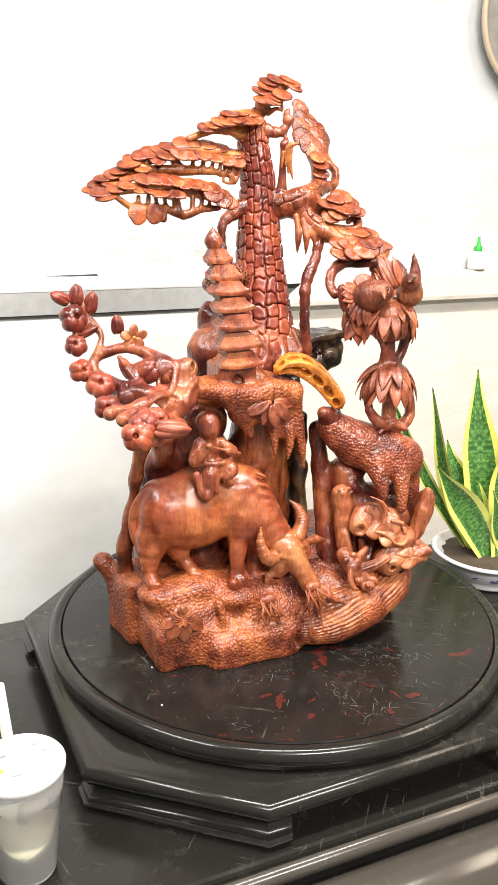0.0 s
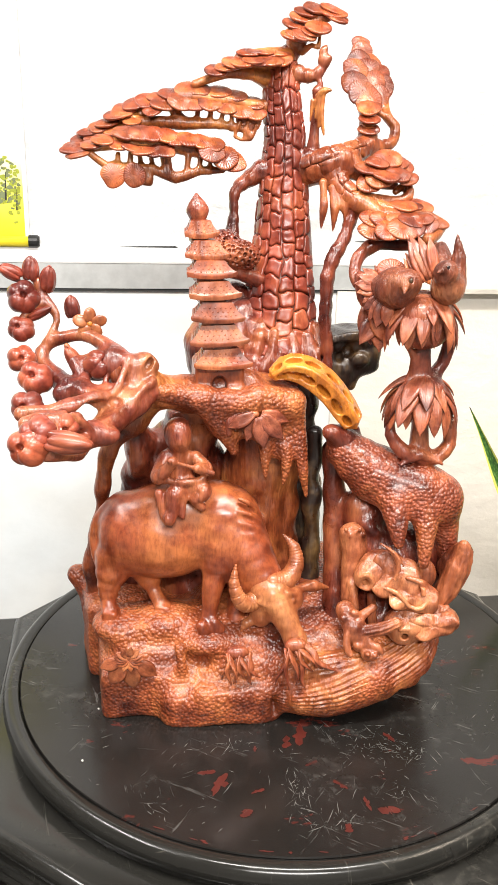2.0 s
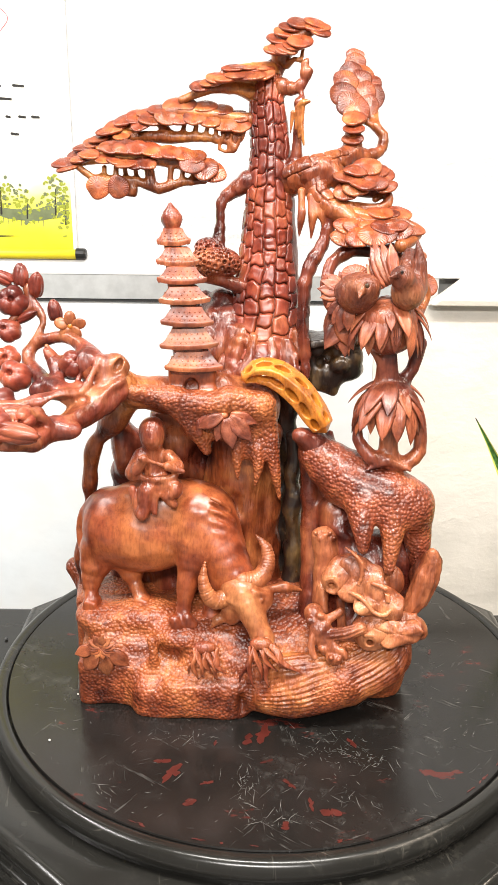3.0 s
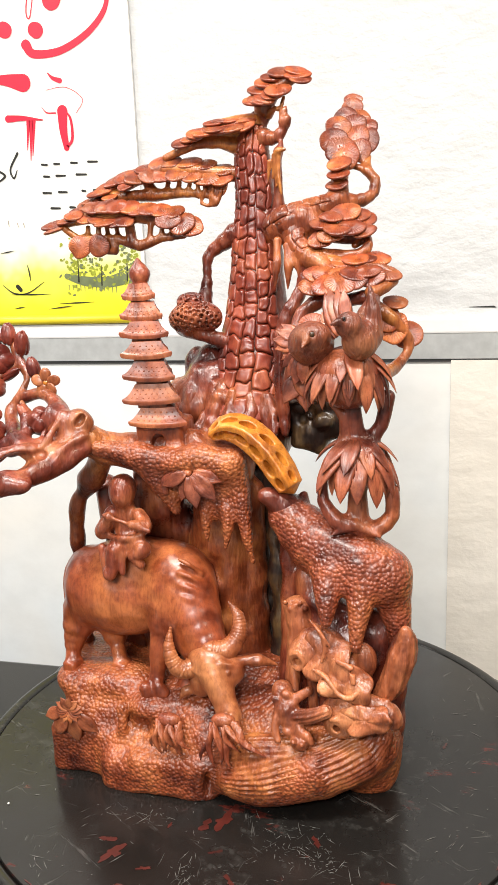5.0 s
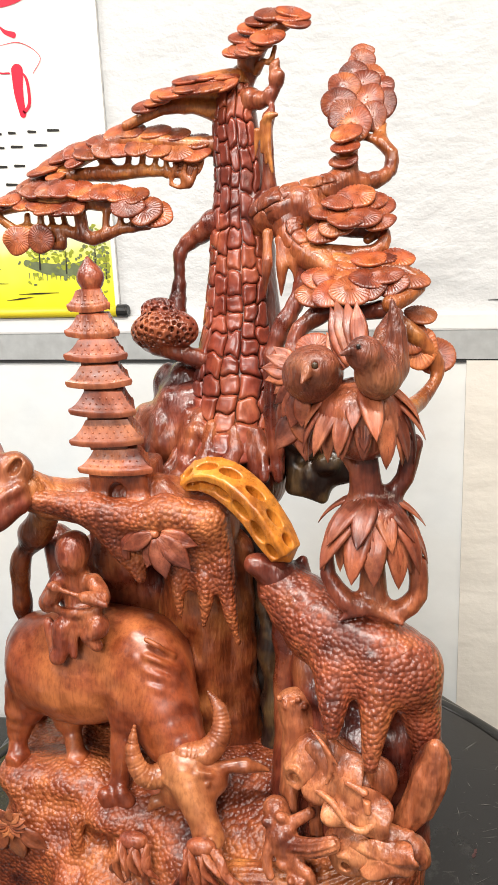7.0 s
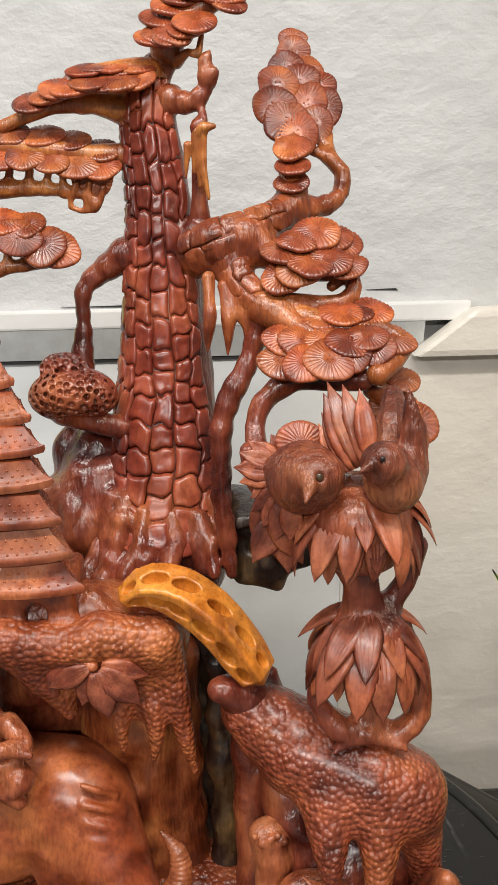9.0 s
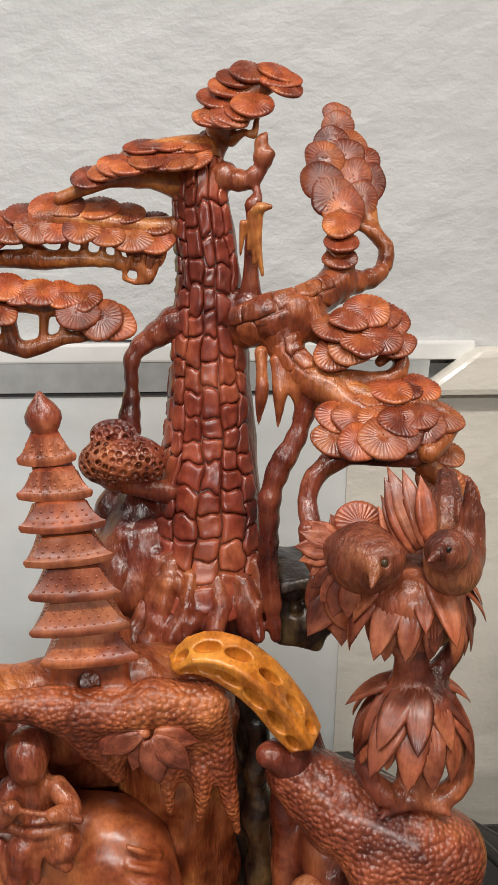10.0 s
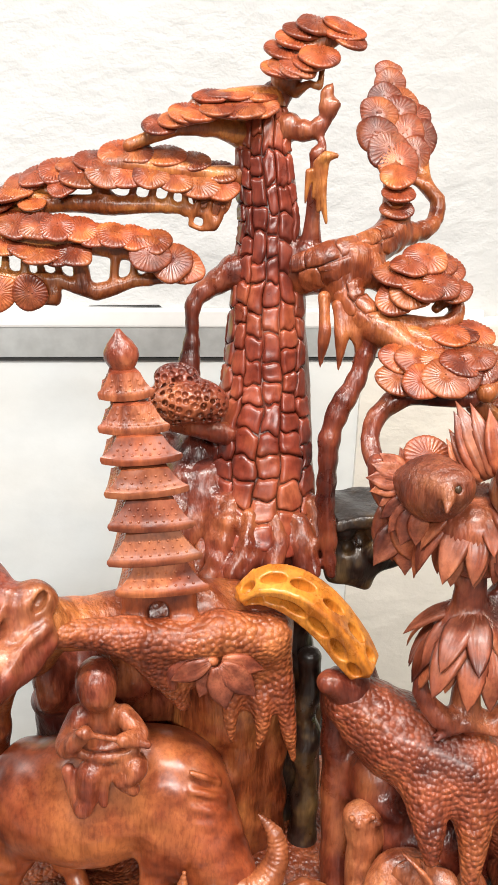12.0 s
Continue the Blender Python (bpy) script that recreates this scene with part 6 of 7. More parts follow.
for p, dr, ln in (((0.132, -0.076, 0.522), (-0.31, 0.16, 1), 0.0570), ((0.135, -0.077, 0.524), (-0.20, 0.15, 1), 0.0520), ((0.129, -0.075, 0.520), (-0.36, 0.2, 1), 0.0500), ((0.138, -0.078, 0.526), (-0.10, 0.12, 1), 0.0440), ((0.126, -0.074, 0.518), (-0.40, 0.25, 1), 0.0420), ((0.123, -0.072, 0.516), (-0.42, 0.3, 0.9), 0.0350)):
    leaf(LIGHT_LEAF, p, dr, (0.1, -1, 0.1), ln, bird2, "wing_feather")
pine_pad((0.100, -0.050, 0.527), 0.0165, bird, 62)
for p, r, par in (((0.106, -0.096, 0.524), 0.0026, bird), ((0.139, -0.111, 0.540), 0.0018, bird2)):
    b_ = bmesh.new()
    bmesh.ops.create_uvsphere(b_, u_segments=14, v_segments=8, radius=r, matrix=Matrix.Translation(p) @ Matrix.Diagonal((0.9, 0.6, 1.0, 1)))
    part("bird_eye", b_, BLACKWOOD, par, "dark glossy eye")
spray = clay("leaf_spray", [tube(((0.068, -0.040, 0.519), 0.007), ((0.072, -0.040, 0.498), 0.007), ((0.088, -0.045, 0.480), 0.008), ((0.101, -0.050, 0.475), 0.01))], ROSE, carving, 0.0018, 0.006, 0.0003)
for p, dr, ln in (((0.074, -0.045, 0.495), (0.8, -0.2, -0.6), 0.04), ((0.075, -0.045, 0.489), (0.2, -0.1, -1), 0.045), ((0.088, -0.050, 0.481), (-0.5, -0.2, -0.8), 0.04), ((0.081, -0.050, 0.487), (0.4, -0.3, -0.8), 0.045), ((0.091, -0.050, 0.478), (0, -0.2, -1), 0.04)):
    leaf(FLAT_LEAF, p, dr, (0, -1, 0.2), ln, spray)
clay("crane_figure", [
    tube(((0.037, 0.085, 0.709), 0.0035), ((0.043, 0.082, 0.714), 0.0042), ((0.050, 0.080, 0.715), 0.0018), k=0.003), tube(((0.037, 0.086, 0.708), 0.003), ((0.035, 0.085, 0.685), 0.0015), k=0.002), tube(((0.042, 0.083, 0.711), 0.0036), ((0.042, 0.082, 0.685), 0.0028), ((0.045, 0.080, 0.667), 0.0010), k=0.002), tube(((0.031, 0.085, 0.703), 0.003), ((0.029, 0.085, 0.681), 0.0009), k=0.003), tube(((0.037, 0.084, 0.706), 0.0025), ((0.039, 0.083, 0.675), 0.0012), k=0.002),
], BOUGH, carving, 0.0011, 0.003, 0.0003, "slender crane figure")

# ---- leaves and flowers on shelf and base ----
fol = clay("leaf_spray", [tube(((-0.044, -0.046, 0.366), 0.004), ((-0.060, -0.042, 0.367), 0.005), ((-0.074, -0.042, 0.356), 0.005), ((-0.074, -0.042, 0.342), 0.004))], ROSE, carving, 0.0016, 0.004, 0.0, "spray of veined leaves")
for p, dr, ln in (((-0.038, -0.049, 0.368), (1, -0.05, -0.30), 0.034), ((-0.039, -0.051, 0.366), (0.80, -0.1, -0.85), 0.040), ((-0.042, -0.052, 0.364), (0.20, -0.12, -1), 0.038), ((-0.047, -0.049, 0.367), (-0.85, -0.08, -0.45), 0.034), ((-0.045, -0.048, 0.362), (-0.35, -0.05, -1), 0.030)):
    leaf(FLAT_LEAF, p, dr, (0, -1, 0.3), ln, fol)
for cx, lean, fan, far in ((Vector((-0.066, -0.102, 0.092)), 0.10, 0.20, 0.036), (Vector((0.001, -0.112, 0.104)), 0.35, 0.55, 0.046)):
    tuft = clay("grass_tuft", [ball(cx, (0.014, 0.008, 0.008))], ROSE, carving, 0.002, 0.004, 0.0, "tuft of wavy hanging blades")
    for k in range(8):
        w = (k - 3.5) / 3.5
        base = cx + Vector((w * 0.0125, -0.002, rng.uniform(-0.003, 0.003)))
        ln = far * rng.uniform(0.75, 1.15)
        way = Vector((w * fan + lean, -0.22, -0.9)).normalized()
        side = Vector((1, 0, 0.3 * w))
        run = [base + way * (ln * f) + side * (0.0035 * math.sin(5.5 * f + 2.1 * k)) + Vector((0, -0.006 * math.sin(math.pi * f), 0)) for f in (0, 0.25, 0.5, 0.75, 1.0)]
        part("blade", sweep(smooth_line(run, 4), [0.0010 + 0.0036 * math.sin(math.pi * min(1.0, 0.22 + 0.76 * i / 16)) * (1 - (i / 16) ** 5) for i in range(17)], 10, flat=0.42), ROSE, tuft)
fc = Vector((-0.192, -0.094, 0.088))
flower = clay("carved_flower", [ball(fc, (0.006, 0.005, 0.006))], TAN, carving, 0.002, 0.004, 0.0, "carved daisy with broad leaves")
for k in range(13):
    a = 2 * math.pi * k / 13
    leaf(OVAL_LEAF, fc + Vector((0, -0.003, 0)), (math.cos(a), -0.25, math.sin(a) * 0.8), (0, -1, 0.4), 0.018, flower, "petal")
for a, ln in ((200, 0.028), (236, 0.036), (275, 0.038), (318, 0.036)):
    leaf(OVAL_LEAF, fc + Vector((0.010 * math.cos(radians(a)), -0.001, 0.010 * math.sin(radians(a)))), (math.cos(radians(a)), -0.12, math.sin(radians(a))), (-0.15, -1, 0.3), ln, flower)

# ---- plum branch reaching out on the left ----
plum = clay("plum_branch", [
    tube(((-0.184, -0.048, 0.416), 0.019), ((-0.183, -0.060, 0.393), 0.018), ((-0.209, -0.100, 0.375), 0.0155), ((-0.227, -0.130, 0.371), 0.012)),
    tube(((-0.190, -0.045, 0.425), 0.012), ((-0.212, -0.020, 0.442), 0.008), ((-0.236, -0.005, 0.448), 0.006), ((-0.257, 0.002, 0.445), 0.006), ((-0.276, 0.005, 0.436), 0.006), ((-0.281, -0.005, 0.419), 0.008), ((-0.260, -0.035, 0.403), 0.010), ((-0.234, -0.070, 0.399), 0.012), ((-0.204, -0.065, 0.398), 0.012)),
    tube(((-0.274, 0.006, 0.440), 0.005), ((-0.264, 0.014, 0.460), 0.0045), ((-0.269, 0.022, 0.472), 0.005), ((-0.280, 0.028, 0.484), 0.006), ((-0.285, 0.030, 0.500), 0.006)),
    tube(((-0.285, 0.025, 0.478), 0.004), ((-0.302, 0.010, 0.464), 0.004), ((-0.292, 0.005, 0.455), 0.004)),
    tube(((-0.227, -0.075, 0.400), 0.008), ((-0.234, -0.050, 0.413), 0.006), ((-0.247, -0.030, 0.430), 0.0075), ((-0.252, -0.025, 0.440), 0.004)),
    tube(((-0.213, -0.085, 0.397), 0.010), ((-0.235, -0.100, 0.397), 0.009), ((-0.263, -0.110, 0.394), 0.008), ((-0.290, -0.120, 0.393), 0.009)),
    tube(((-0.227, -0.130, 0.370), 0.013), ((-0.243, -0.160, 0.370), 0.013), ((-0.257, -0.180, 0.383), 0.012), ((-0.273, -0.190, 0.389), 0.012)),
    tube(((-0.240, -0.140, 0.391), 0.010), ((-0.247, -0.160, 0.394), 0.011), ((-0.261, -0.170, 0.400), 0.006)),
    ball((-0.220, -0.035, 0.419), (0.020, 0.017, 0.016)), ball((-0.201, -0.045, 0.425), (0.016, 0.016, 0.018)), tube(((-0.170, -0.055, 0.421), 0.008), ((-0.161, -0.058, 0.396), 0.007), ((-0.166, -0.060, 0.387), 0.004)),
    *[cut(p, (0.0026, 0.010, 0.0026), k=0.001) for p in ((-0.192, -0.066, 0.425), (-0.181, -0.066, 0.431), (-0.196, -0.072, 0.414), (-0.231, -0.052, 0.420), (-0.202, -0.106, 0.376), (-0.178, -0.075, 0.376), (-0.186, -0.080, 0.392), (-0.173, -0.055, 0.439))],
    ball((-0.251, -0.060, 0.396), (0.014, 0.012, 0.012)), ball((-0.169, -0.050, 0.426), (0.016, 0.014, 0.014)), ball((-0.215, -0.125, 0.371), (0.020, 0.014, 0.012)), ball((-0.176, -0.070, 0.390), (0.014, 0.012, 0.012)),
    tube(((-0.161, -0.062, 0.411), 0.004), ((-0.175, -0.078, 0.401), 0.004), ((-0.189, -0.092, 0.380), 0.004), ((-0.210, -0.115, 0.371), 0.003), k=0.004), tube(((-0.185, -0.056, 0.434), 0.004), ((-0.191, -0.068, 0.421), 0.004), ((-0.202, -0.080, 0.402), 0.004), ((-0.233, -0.078, 0.402), 0.004), k=0.004), tube(((-0.208, -0.052, 0.417), 0.004), ((-0.216, -0.070, 0.399), 0.004), ((-0.235, -0.070, 0.405), 0.003), k=0.003),
    tube(((-0.252, -0.165, 0.396), 0.006), ((-0.235, -0.150, 0.394), 0.006), ((-0.226, -0.140, 0.379), 0.005), ((-0.234, -0.160, 0.373), 0.006), ((-0.249, -0.180, 0.380), 0.005), k=0.004), tube(((-0.283, -0.150, 0.393), 0.007), ((-0.268, -0.140, 0.397), 0.006), ((-0.250, -0.130, 0.396), 0.005), k=0.004), tube(((-0.280, -0.190, 0.374), 0.008), ((-0.260, -0.185, 0.373), 0.008), ((-0.237, -0.165, 0.367), 0.007), k=0.005),
    cut((-0.220, -0.105, 0.392), (0.024, 0.016, 0.010), (0, -8, 0), k=0.003), cut((-0.199, -0.092, 0.396), (0.008, 0.009, 0.006), k=0.002), cut((-0.163, -0.062, 0.429), (0.003, 0.008, 0.008), (0, 30, 0), k=0.002), cut((-0.252, -0.062, 0.412), (0.004, 0.008, 0.0055), k=0.002),
], KNOT, carving, 0.0016, 0.0065, 0.0019, "knotted plum branch with buds")


def bud_data(long):
    """A closed blossom: petals folded over one another round a hollow tip, built 16 mm in radius."""
    petals = [ball((0.0066 * math.cos(a), 0.0066 * math.sin(a), 0.0025 * (k % 2) + 0.003 * long), (0.0094, 0.0094, 0.0130 + 0.006 * long), (8 * math.sin(a), -8 * math.cos(a), 0), k=0.0006) for k, a in enumerate((0.2, 1.7, 2.9, 4.3, 5.4))]
    tip = 0.0165 + 0.008 * long
    v, q = skin(*clay_field([ball((0, 0, 0), (0.0120, 0.0120, 0.0130), k=0.0006), *petals, cut((0, 0, tip - 0.003), (0.0028, 0.0028, 0.0050), k=0.0010)], 0.0008, 0.001, 0.0002))
    me = bpy.data.meshes.new("bud")
    me.from_pydata(v.tolist(), [], q.tolist())
    me.materials.append(BUDWOOD)
    me.polygons.foreach_set("use_smooth", [True] * len(me.polygons))
    return me


ROUND_BUD, LONG_BUD = bud_data(0.0), bud_data(1.0)


def bud(me, at, r, rot):
    ob = new("bud", me)
    ob.parent = plum
    ob.matrix_basis = Matrix.Translation(at) @ pose(0, 0, 0, *rot) @ Matrix.Diagonal((r[0] / 0.0155, r[1] / 0.0155, r[2] / (0.0155 if me is ROUND_BUD else 0.0235), 1))
    return ob


for p, r, rot in (((-0.300, 0.018, 0.486), 0.0185, (70, 20, 0)), ((-0.302, 0.000, 0.454), 0.0145, (60, -30, 0)), ((-0.301, -0.020, 0.425), 0.0155, (60, -50, 30)), ((-0.284, -0.050, 0.411), 0.0185, (60, -20, 0)), ((-0.288, -0.100, 0.395), 0.0165, (70, -40, 0)), ((-0.246, -0.165, 0.393), 0.013, (80, 20, 0)), ((-0.269, -0.185, 0.395), 0.0165, (70, -70, 0)), ((-0.218, -0.045, 0.424), 0.016, (60, 0, 40)), ((-0.277, -0.190, 0.383), 0.019, (60, -60, 0))):
    bud(ROUND_BUD, p, (r, r, r), rot)
for p, r, ln, rot in (((-0.292, 0.030, 0.513), 0.0095, 0.0165, (0, 4, 0)), ((-0.274, 0.028, 0.502), 0.0095, 0.018, (10, 12, 0)), ((-0.311, 0.030, 0.511), 0.0085, 0.0165, (10, -62, 0)), ((-0.246, 0.000, 0.476), 0.0085, 0.0155, (5, -5, 0)), ((-0.243, -0.030, 0.424), 0.008, 0.019, (5, -28, 0)), ((-0.245, -0.200, 0.390), 0.011, 0.026, (10, 95, 0)), ((-0.286, 0.012, 0.468), 0.006, 0.018, (10, 65, 0))):
    bud(LONG_BUD, p, (r, r, ln), rot)
bl = Vector((-0.227, -0.008, 0.462))
bloom = clay("plum_blossom", [ball(bl, (0.004, 0.004, 0.004))], GOLD, carving, 0.0015, 0.003, 0.0, "pale open blossom")
for k in range(5):
    a = 2 * math.pi * k / 5 + 0.3
    b_ = bmesh.new()
    bmesh.ops.create_uvsphere(b_, u_segments=12, v_segments=8, radius=1.0, matrix=Matrix.Translation(bl + Vector((0.0105 * math.cos(a), -0.001, 0.009 * math.sin(a)))) @ pose(0, 0, 0, 15, -math.degrees(a), 0) @ Matrix.Diagonal((0.009, 0.0025, 0.007, 1)))
    part("petal", b_, HORN, bloom)

# ---- calligraphy scroll on the wall ----
def scroll_paper():
    """Cream-white paper, washed yellow towards the foot."""
    m, t, b = material("painted_scroll_paper")
    co = object_coord(t)
    sep = t.nodes.new("ShaderNodeSeparateXYZ")
    link(t, co, sep.inputs[0])
    wash = noise_node(t, co, 9.0, 3.0, 0.6)
    add = t.nodes.new("ShaderNodeMath")
    add.operation = "MULTIPLY_ADD"
    link(t, wash, add.inputs[0])
    add.inputs[1].default_value = 0.10
    link(t, sep.outputs["Z"], add.inputs[2])
    col = ramp(t, add.outputs[0], [(0.055, (0.80, 0.60, 0.01)), (0.09, (0.86, 0.84, 0.03)), (0.155, (0.88, 0.88, 0.12)), (0.20, (0.85, 0.84, 0.70)), (0.27, (0.86, 0.85, 0.80))])
    link(t, col, b.inputs["Base Color"])
    b.inputs["Roughness"].default_value = 0.55
    return m


SCROLL_Y = 1.79
scroll = thing("calligraphy_scroll", (0.157, SCROLL_Y, 1.301), "white and yellow hanging scroll with red brush strokes on the wall", "scroll")
part("paper", boxed((-0.60, 0.002, 0.0), (0.0, 0.005, 0.95)), scroll_paper(), scroll, "", False)
part("border", boxed((-0.004, 0.0005, 0.0), (0.0035, 0.0065, 0.95)), plain("silver_border", (0.78, 0.78, 0.76), 0.4), scroll, "", False)
ROD = plain("yellow_rod", (0.80, 0.66, 0.03), 0.4)
rod = part("rod", sweep([(-0.60, -0.004, 0.008), (0.002, -0.004, 0.008)], [0.010, 0.010], 14), ROD, scroll, "yellow bottom rod")
part("end_cap", sweep([(0.002, -0.004, 0.009), (0.018, -0.004, 0.009), (0.022, -0.004, 0.009)], [0.0115, 0.0115, 0.009], 14), plain("black_cap", (0.015, 0.015, 0.015), 0.4), scroll, "black end cap", False)
INK_RED = plain("red_ink", (0.72, 0.012, 0.045), 0.5, grain=0.25)
INK_BLACK = plain("black_ink", (0.02, 0.018, 0.015), 0.5, grain=0.2)
INK_GREY = plain("grey_green_ink", (0.16, 0.19, 0.09), 0.6, grain=0.6)
INK_LEAF = plain("olive_ink", (0.32, 0.36, 0.03), 0.6, grain=0.6)
S0 = Vector((0.157, SCROLL_Y, 1.301))


def stroke(name, mat, points, widths, lift=0.0012):
    """A flat brush stroke on the paper with round ends."""
    line = smooth_line([Vector(p) - S0 for p in points], 8)
    n = len(line)
    w = [np.interp(i / (n - 1), np.linspace(0, 1, len(widths)), widths) for i in range(n)]
    bm = bmesh.new()
    left, right = [], []
    for i, p in enumerate(line):
        d = line[min(i + 1, n - 1)] - line[max(i - 1, 0)]
        s = Vector((-d.z, 0, d.x)).normalized() * w[i] / 2
        left.append(bm.verts.new((p.x + s.x, 0.002 - lift, p.z + s.z)))
        right.append(bm.verts.new((p.x - s.x, 0.002 - lift, p.z - s.z)))
    for i in range(n - 1):
        bm.faces.new((left[i], left[i + 1], right[i + 1], right[i]))
    for i in (0, n - 1):
        bmesh.ops.create_circle(bm, cap_ends=True, segments=16, radius=w[i] / 2, matrix=Matrix.Translation((line[i].x, 0.002 - lift - (0.0002 if i else 0.0001), line[i].z)) @ pose(0, 0, 0, 90, 0, 0))
    return part(name, bm, mat, scroll, "", False)


stroke("red_stroke", INK_RED, [(-0.058, 1.790, 1.848), (-0.042, 1.790, 1.830), (0.013, 1.790, 1.831), (0.069, 1.790, 1.855), (0.107, 1.790, 1.888), (0.121, 1.790, 1.921), (0.128, 1.790, 1.969)], [0.020, 0.016, 0.014, 0.013, 0.011, 0.008, 0.003])
stroke("red_stroke", INK_RED, [(-0.037, 1.790, 1.874), (-0.033, 1.790, 1.872)], [0.028, 0.030])
stroke("red_stroke", INK_RED, [(-0.104, 1.790, 1.880), (-0.100, 1.790, 1.878)], [0.030, 0.030])
stroke("red_stroke", INK_RED, [(0.004, 1.790, 1.923), (0.007, 1.790, 1.927)], [0.038, 0.036])
stroke("red_stroke", INK_RED, [(-0.197, 1.790, 1.786), (-0.121, 1.790, 1.788), (-0.072, 1.790, 1.779)], [0.008, 0.018, 0.034])
stroke("red_stroke", INK_RED, [(0.008, 1.790, 1.777), (-0.007, 1.790, 1.783), (-0.017, 1.790, 1.793)], [0.010, 0.007, 0.002])
stroke("red_stroke", INK_RED, [(-0.112, 1.790, 1.714), (-0.079, 1.790, 1.713), (-0.036, 1.790, 1.707)], [0.014, 0.010, 0.002])
for dx, ln in ((46, 262), (54, 285), (62, 275)):
    stroke("red_stroke", INK_RED, [((-0.062, 1.790, 1.706)[0] + (dx - 54) * 0.00075, SCROLL_Y, (-0.062, 1.790, 1.706)[2]), ((-0.070, 1.790, 1.636)[0] + (dx - 54) * 0.00068, SCROLL_Y, (-0.071, 1.790, 1.631)[2] + (285 - ln) * 0.0009)], [0.0085, 0.0015])
stroke("red_stroke", INK_RED, [(0.008, 1.790, 1.721), (0.007, 1.790, 1.685), (0.011, 1.790, 1.651)], [0.022, 0.017, 0.012])
stroke("red_stroke", INK_RED, [(0.011, 1.790, 1.651), (0.025, 1.790, 1.668), (0.024, 1.790, 1.706), (0.011, 1.790, 1.722)], [0.006, 0.006, 0.005, 0.002], 0.0014)
stroke("red_stroke", INK_RED, [(-0.007, 1.790, 1.718), (-0.026, 1.790, 1.720), (-0.036, 1.790, 1.731)], [0.003, 0.0025, 0.001])
stroke("red_stroke", INK_RED, [(-0.024, 1.790, 1.762), (0.019, 1.790, 1.764), (0.053, 1.790, 1.740), (0.038, 1.790, 1.715)], [0.0008, 0.0012, 0.0012, 0.0012])
stroke("red_stroke", INK_RED, [(-0.039, 1.790, 1.967), (-0.051, 1.790, 1.908), (-0.044, 1.790, 1.897), (-0.031, 1.790, 1.946)], [0.003, 0.0025, 0.0025, 0.002])
stroke("red_stroke", INK_RED, [(-0.113, 1.790, 2.054), (-0.044, 1.790, 2.031), (0.050, 1.790, 2.026), (0.088, 1.790, 2.059)], [0.03, 0.022, 0.016, 0.004])
# verses that cannot be read: short dark bars, word by word
for y0, words in ((290, ((78, 14), (100, 14), (130, 16), (160, 24))), (311, ((80, 14), (102, 24), (138, 26))), (340, ((76, 22), (104, 22), (146, 8), (166, 14), (186, 16))), (368, ((88, 24), (122, 14), (152, 16)))):
    for x0, wd in words:
        base = Vector((np.interp(x0, (76, 186), ((-0.049, 1.790, 1.569)[0], (0.087, 1.790, 1.562)[0])), SCROLL_Y, np.interp(y0, (290, 368), ((0.011, 1.790, 1.621)[2], (0.003, 1.790, 1.535)[2]))))
        stroke("ink_bar", INK_BLACK, [base + Vector((0.0, 0, 0.001)), base + Vector((0.00080 * wd, 0, 0.0))], [0.0046, 0.0036])
stroke("ink_bar", INK_BLACK, [(-0.099, 1.790, 1.647), (-0.118, 1.790, 1.617), (-0.112, 1.790, 1.599), (-0.103, 1.790, 1.614)], [0.005, 0.004, 0.004, 0.002])
stroke("ink_bar", INK_BLACK, [(-0.154, 1.790, 1.619), (-0.132, 1.790, 1.605), (-0.151, 1.790, 1.591)], [0.004, 0.005, 0.003])
for x0 in (14, 30, 40):
    stroke("ink_bar", plain("faded_ink", (0.35, 0.28, 0.22), 0.6), [(-0.135, 1.790, 1.515) if x0 == 14 else ((-0.115, 1.790, 1.510) if x0 == 30 else (-0.101, 1.790, 1.509)), (-0.134, 1.790, 1.503) if x0 == 14 else ((-0.112, 1.790, 1.501) if x0 == 30 else (-0.098, 1.790, 1.499))], [0.002, 0.001])
# painted boat, bank and trees
stroke("painted_boat", INK_BLACK, [(-0.162, 1.790, 1.383), (-0.138, 1.790, 1.366), (-0.105, 1.790, 1.366), (-0.066, 1.790, 1.388)], [0.0012, 0.003, 0.0028, 0.001])
stroke("painted_boat", INK_BLACK, [(-0.128, 1.790, 1.380), (-0.122, 1.790, 1.373)], [0.009, 0.009])
stroke("painted_mast", INK_BLACK, [(-0.101, 1.790, 1.424), (-0.098, 1.790, 1.407), (-0.097, 1.790, 1.391)], [0.001, 0.0035, 0.001])
for a, b_ in (((-0.145, 1.790, 1.363), (-0.053, 1.790, 1.362)), ((-0.061, 1.790, 1.331), (-0.004, 1.790, 1.337)), ((-0.035, 1.790, 1.342), (0.046, 1.790, 1.344)), ((-0.142, 1.790, 1.333), (-0.114, 1.790, 1.337)), ((-0.161, 1.790, 1.449), (-0.128, 1.790, 1.454))):
    stroke("ink_ripple", INK_BLACK, [a, (Vector(a) + Vector(b_)) / 2, b_], [0.0006, 0.003, 0.0004])
stroke("painted_bank", INK_GREY, [(-0.013, 1.790, 1.398), (0.027, 1.790, 1.387), (0.077, 1.790, 1.384), (0.108, 1.790, 1.390)], [0.012, 0.020, 0.022, 0.026], 0.0008)
for k in range(13):
    px = Vector((-0.010, 1.790, 1.380)).lerp(Vector((0.095, 1.790, 1.374)), k / 12)
    stroke("painted_reed", INK_GREY, [px, px - Vector((0, 0, 0.008 + 0.005 * rng.random()))], [0.0022, 0.0008], 0.0010)
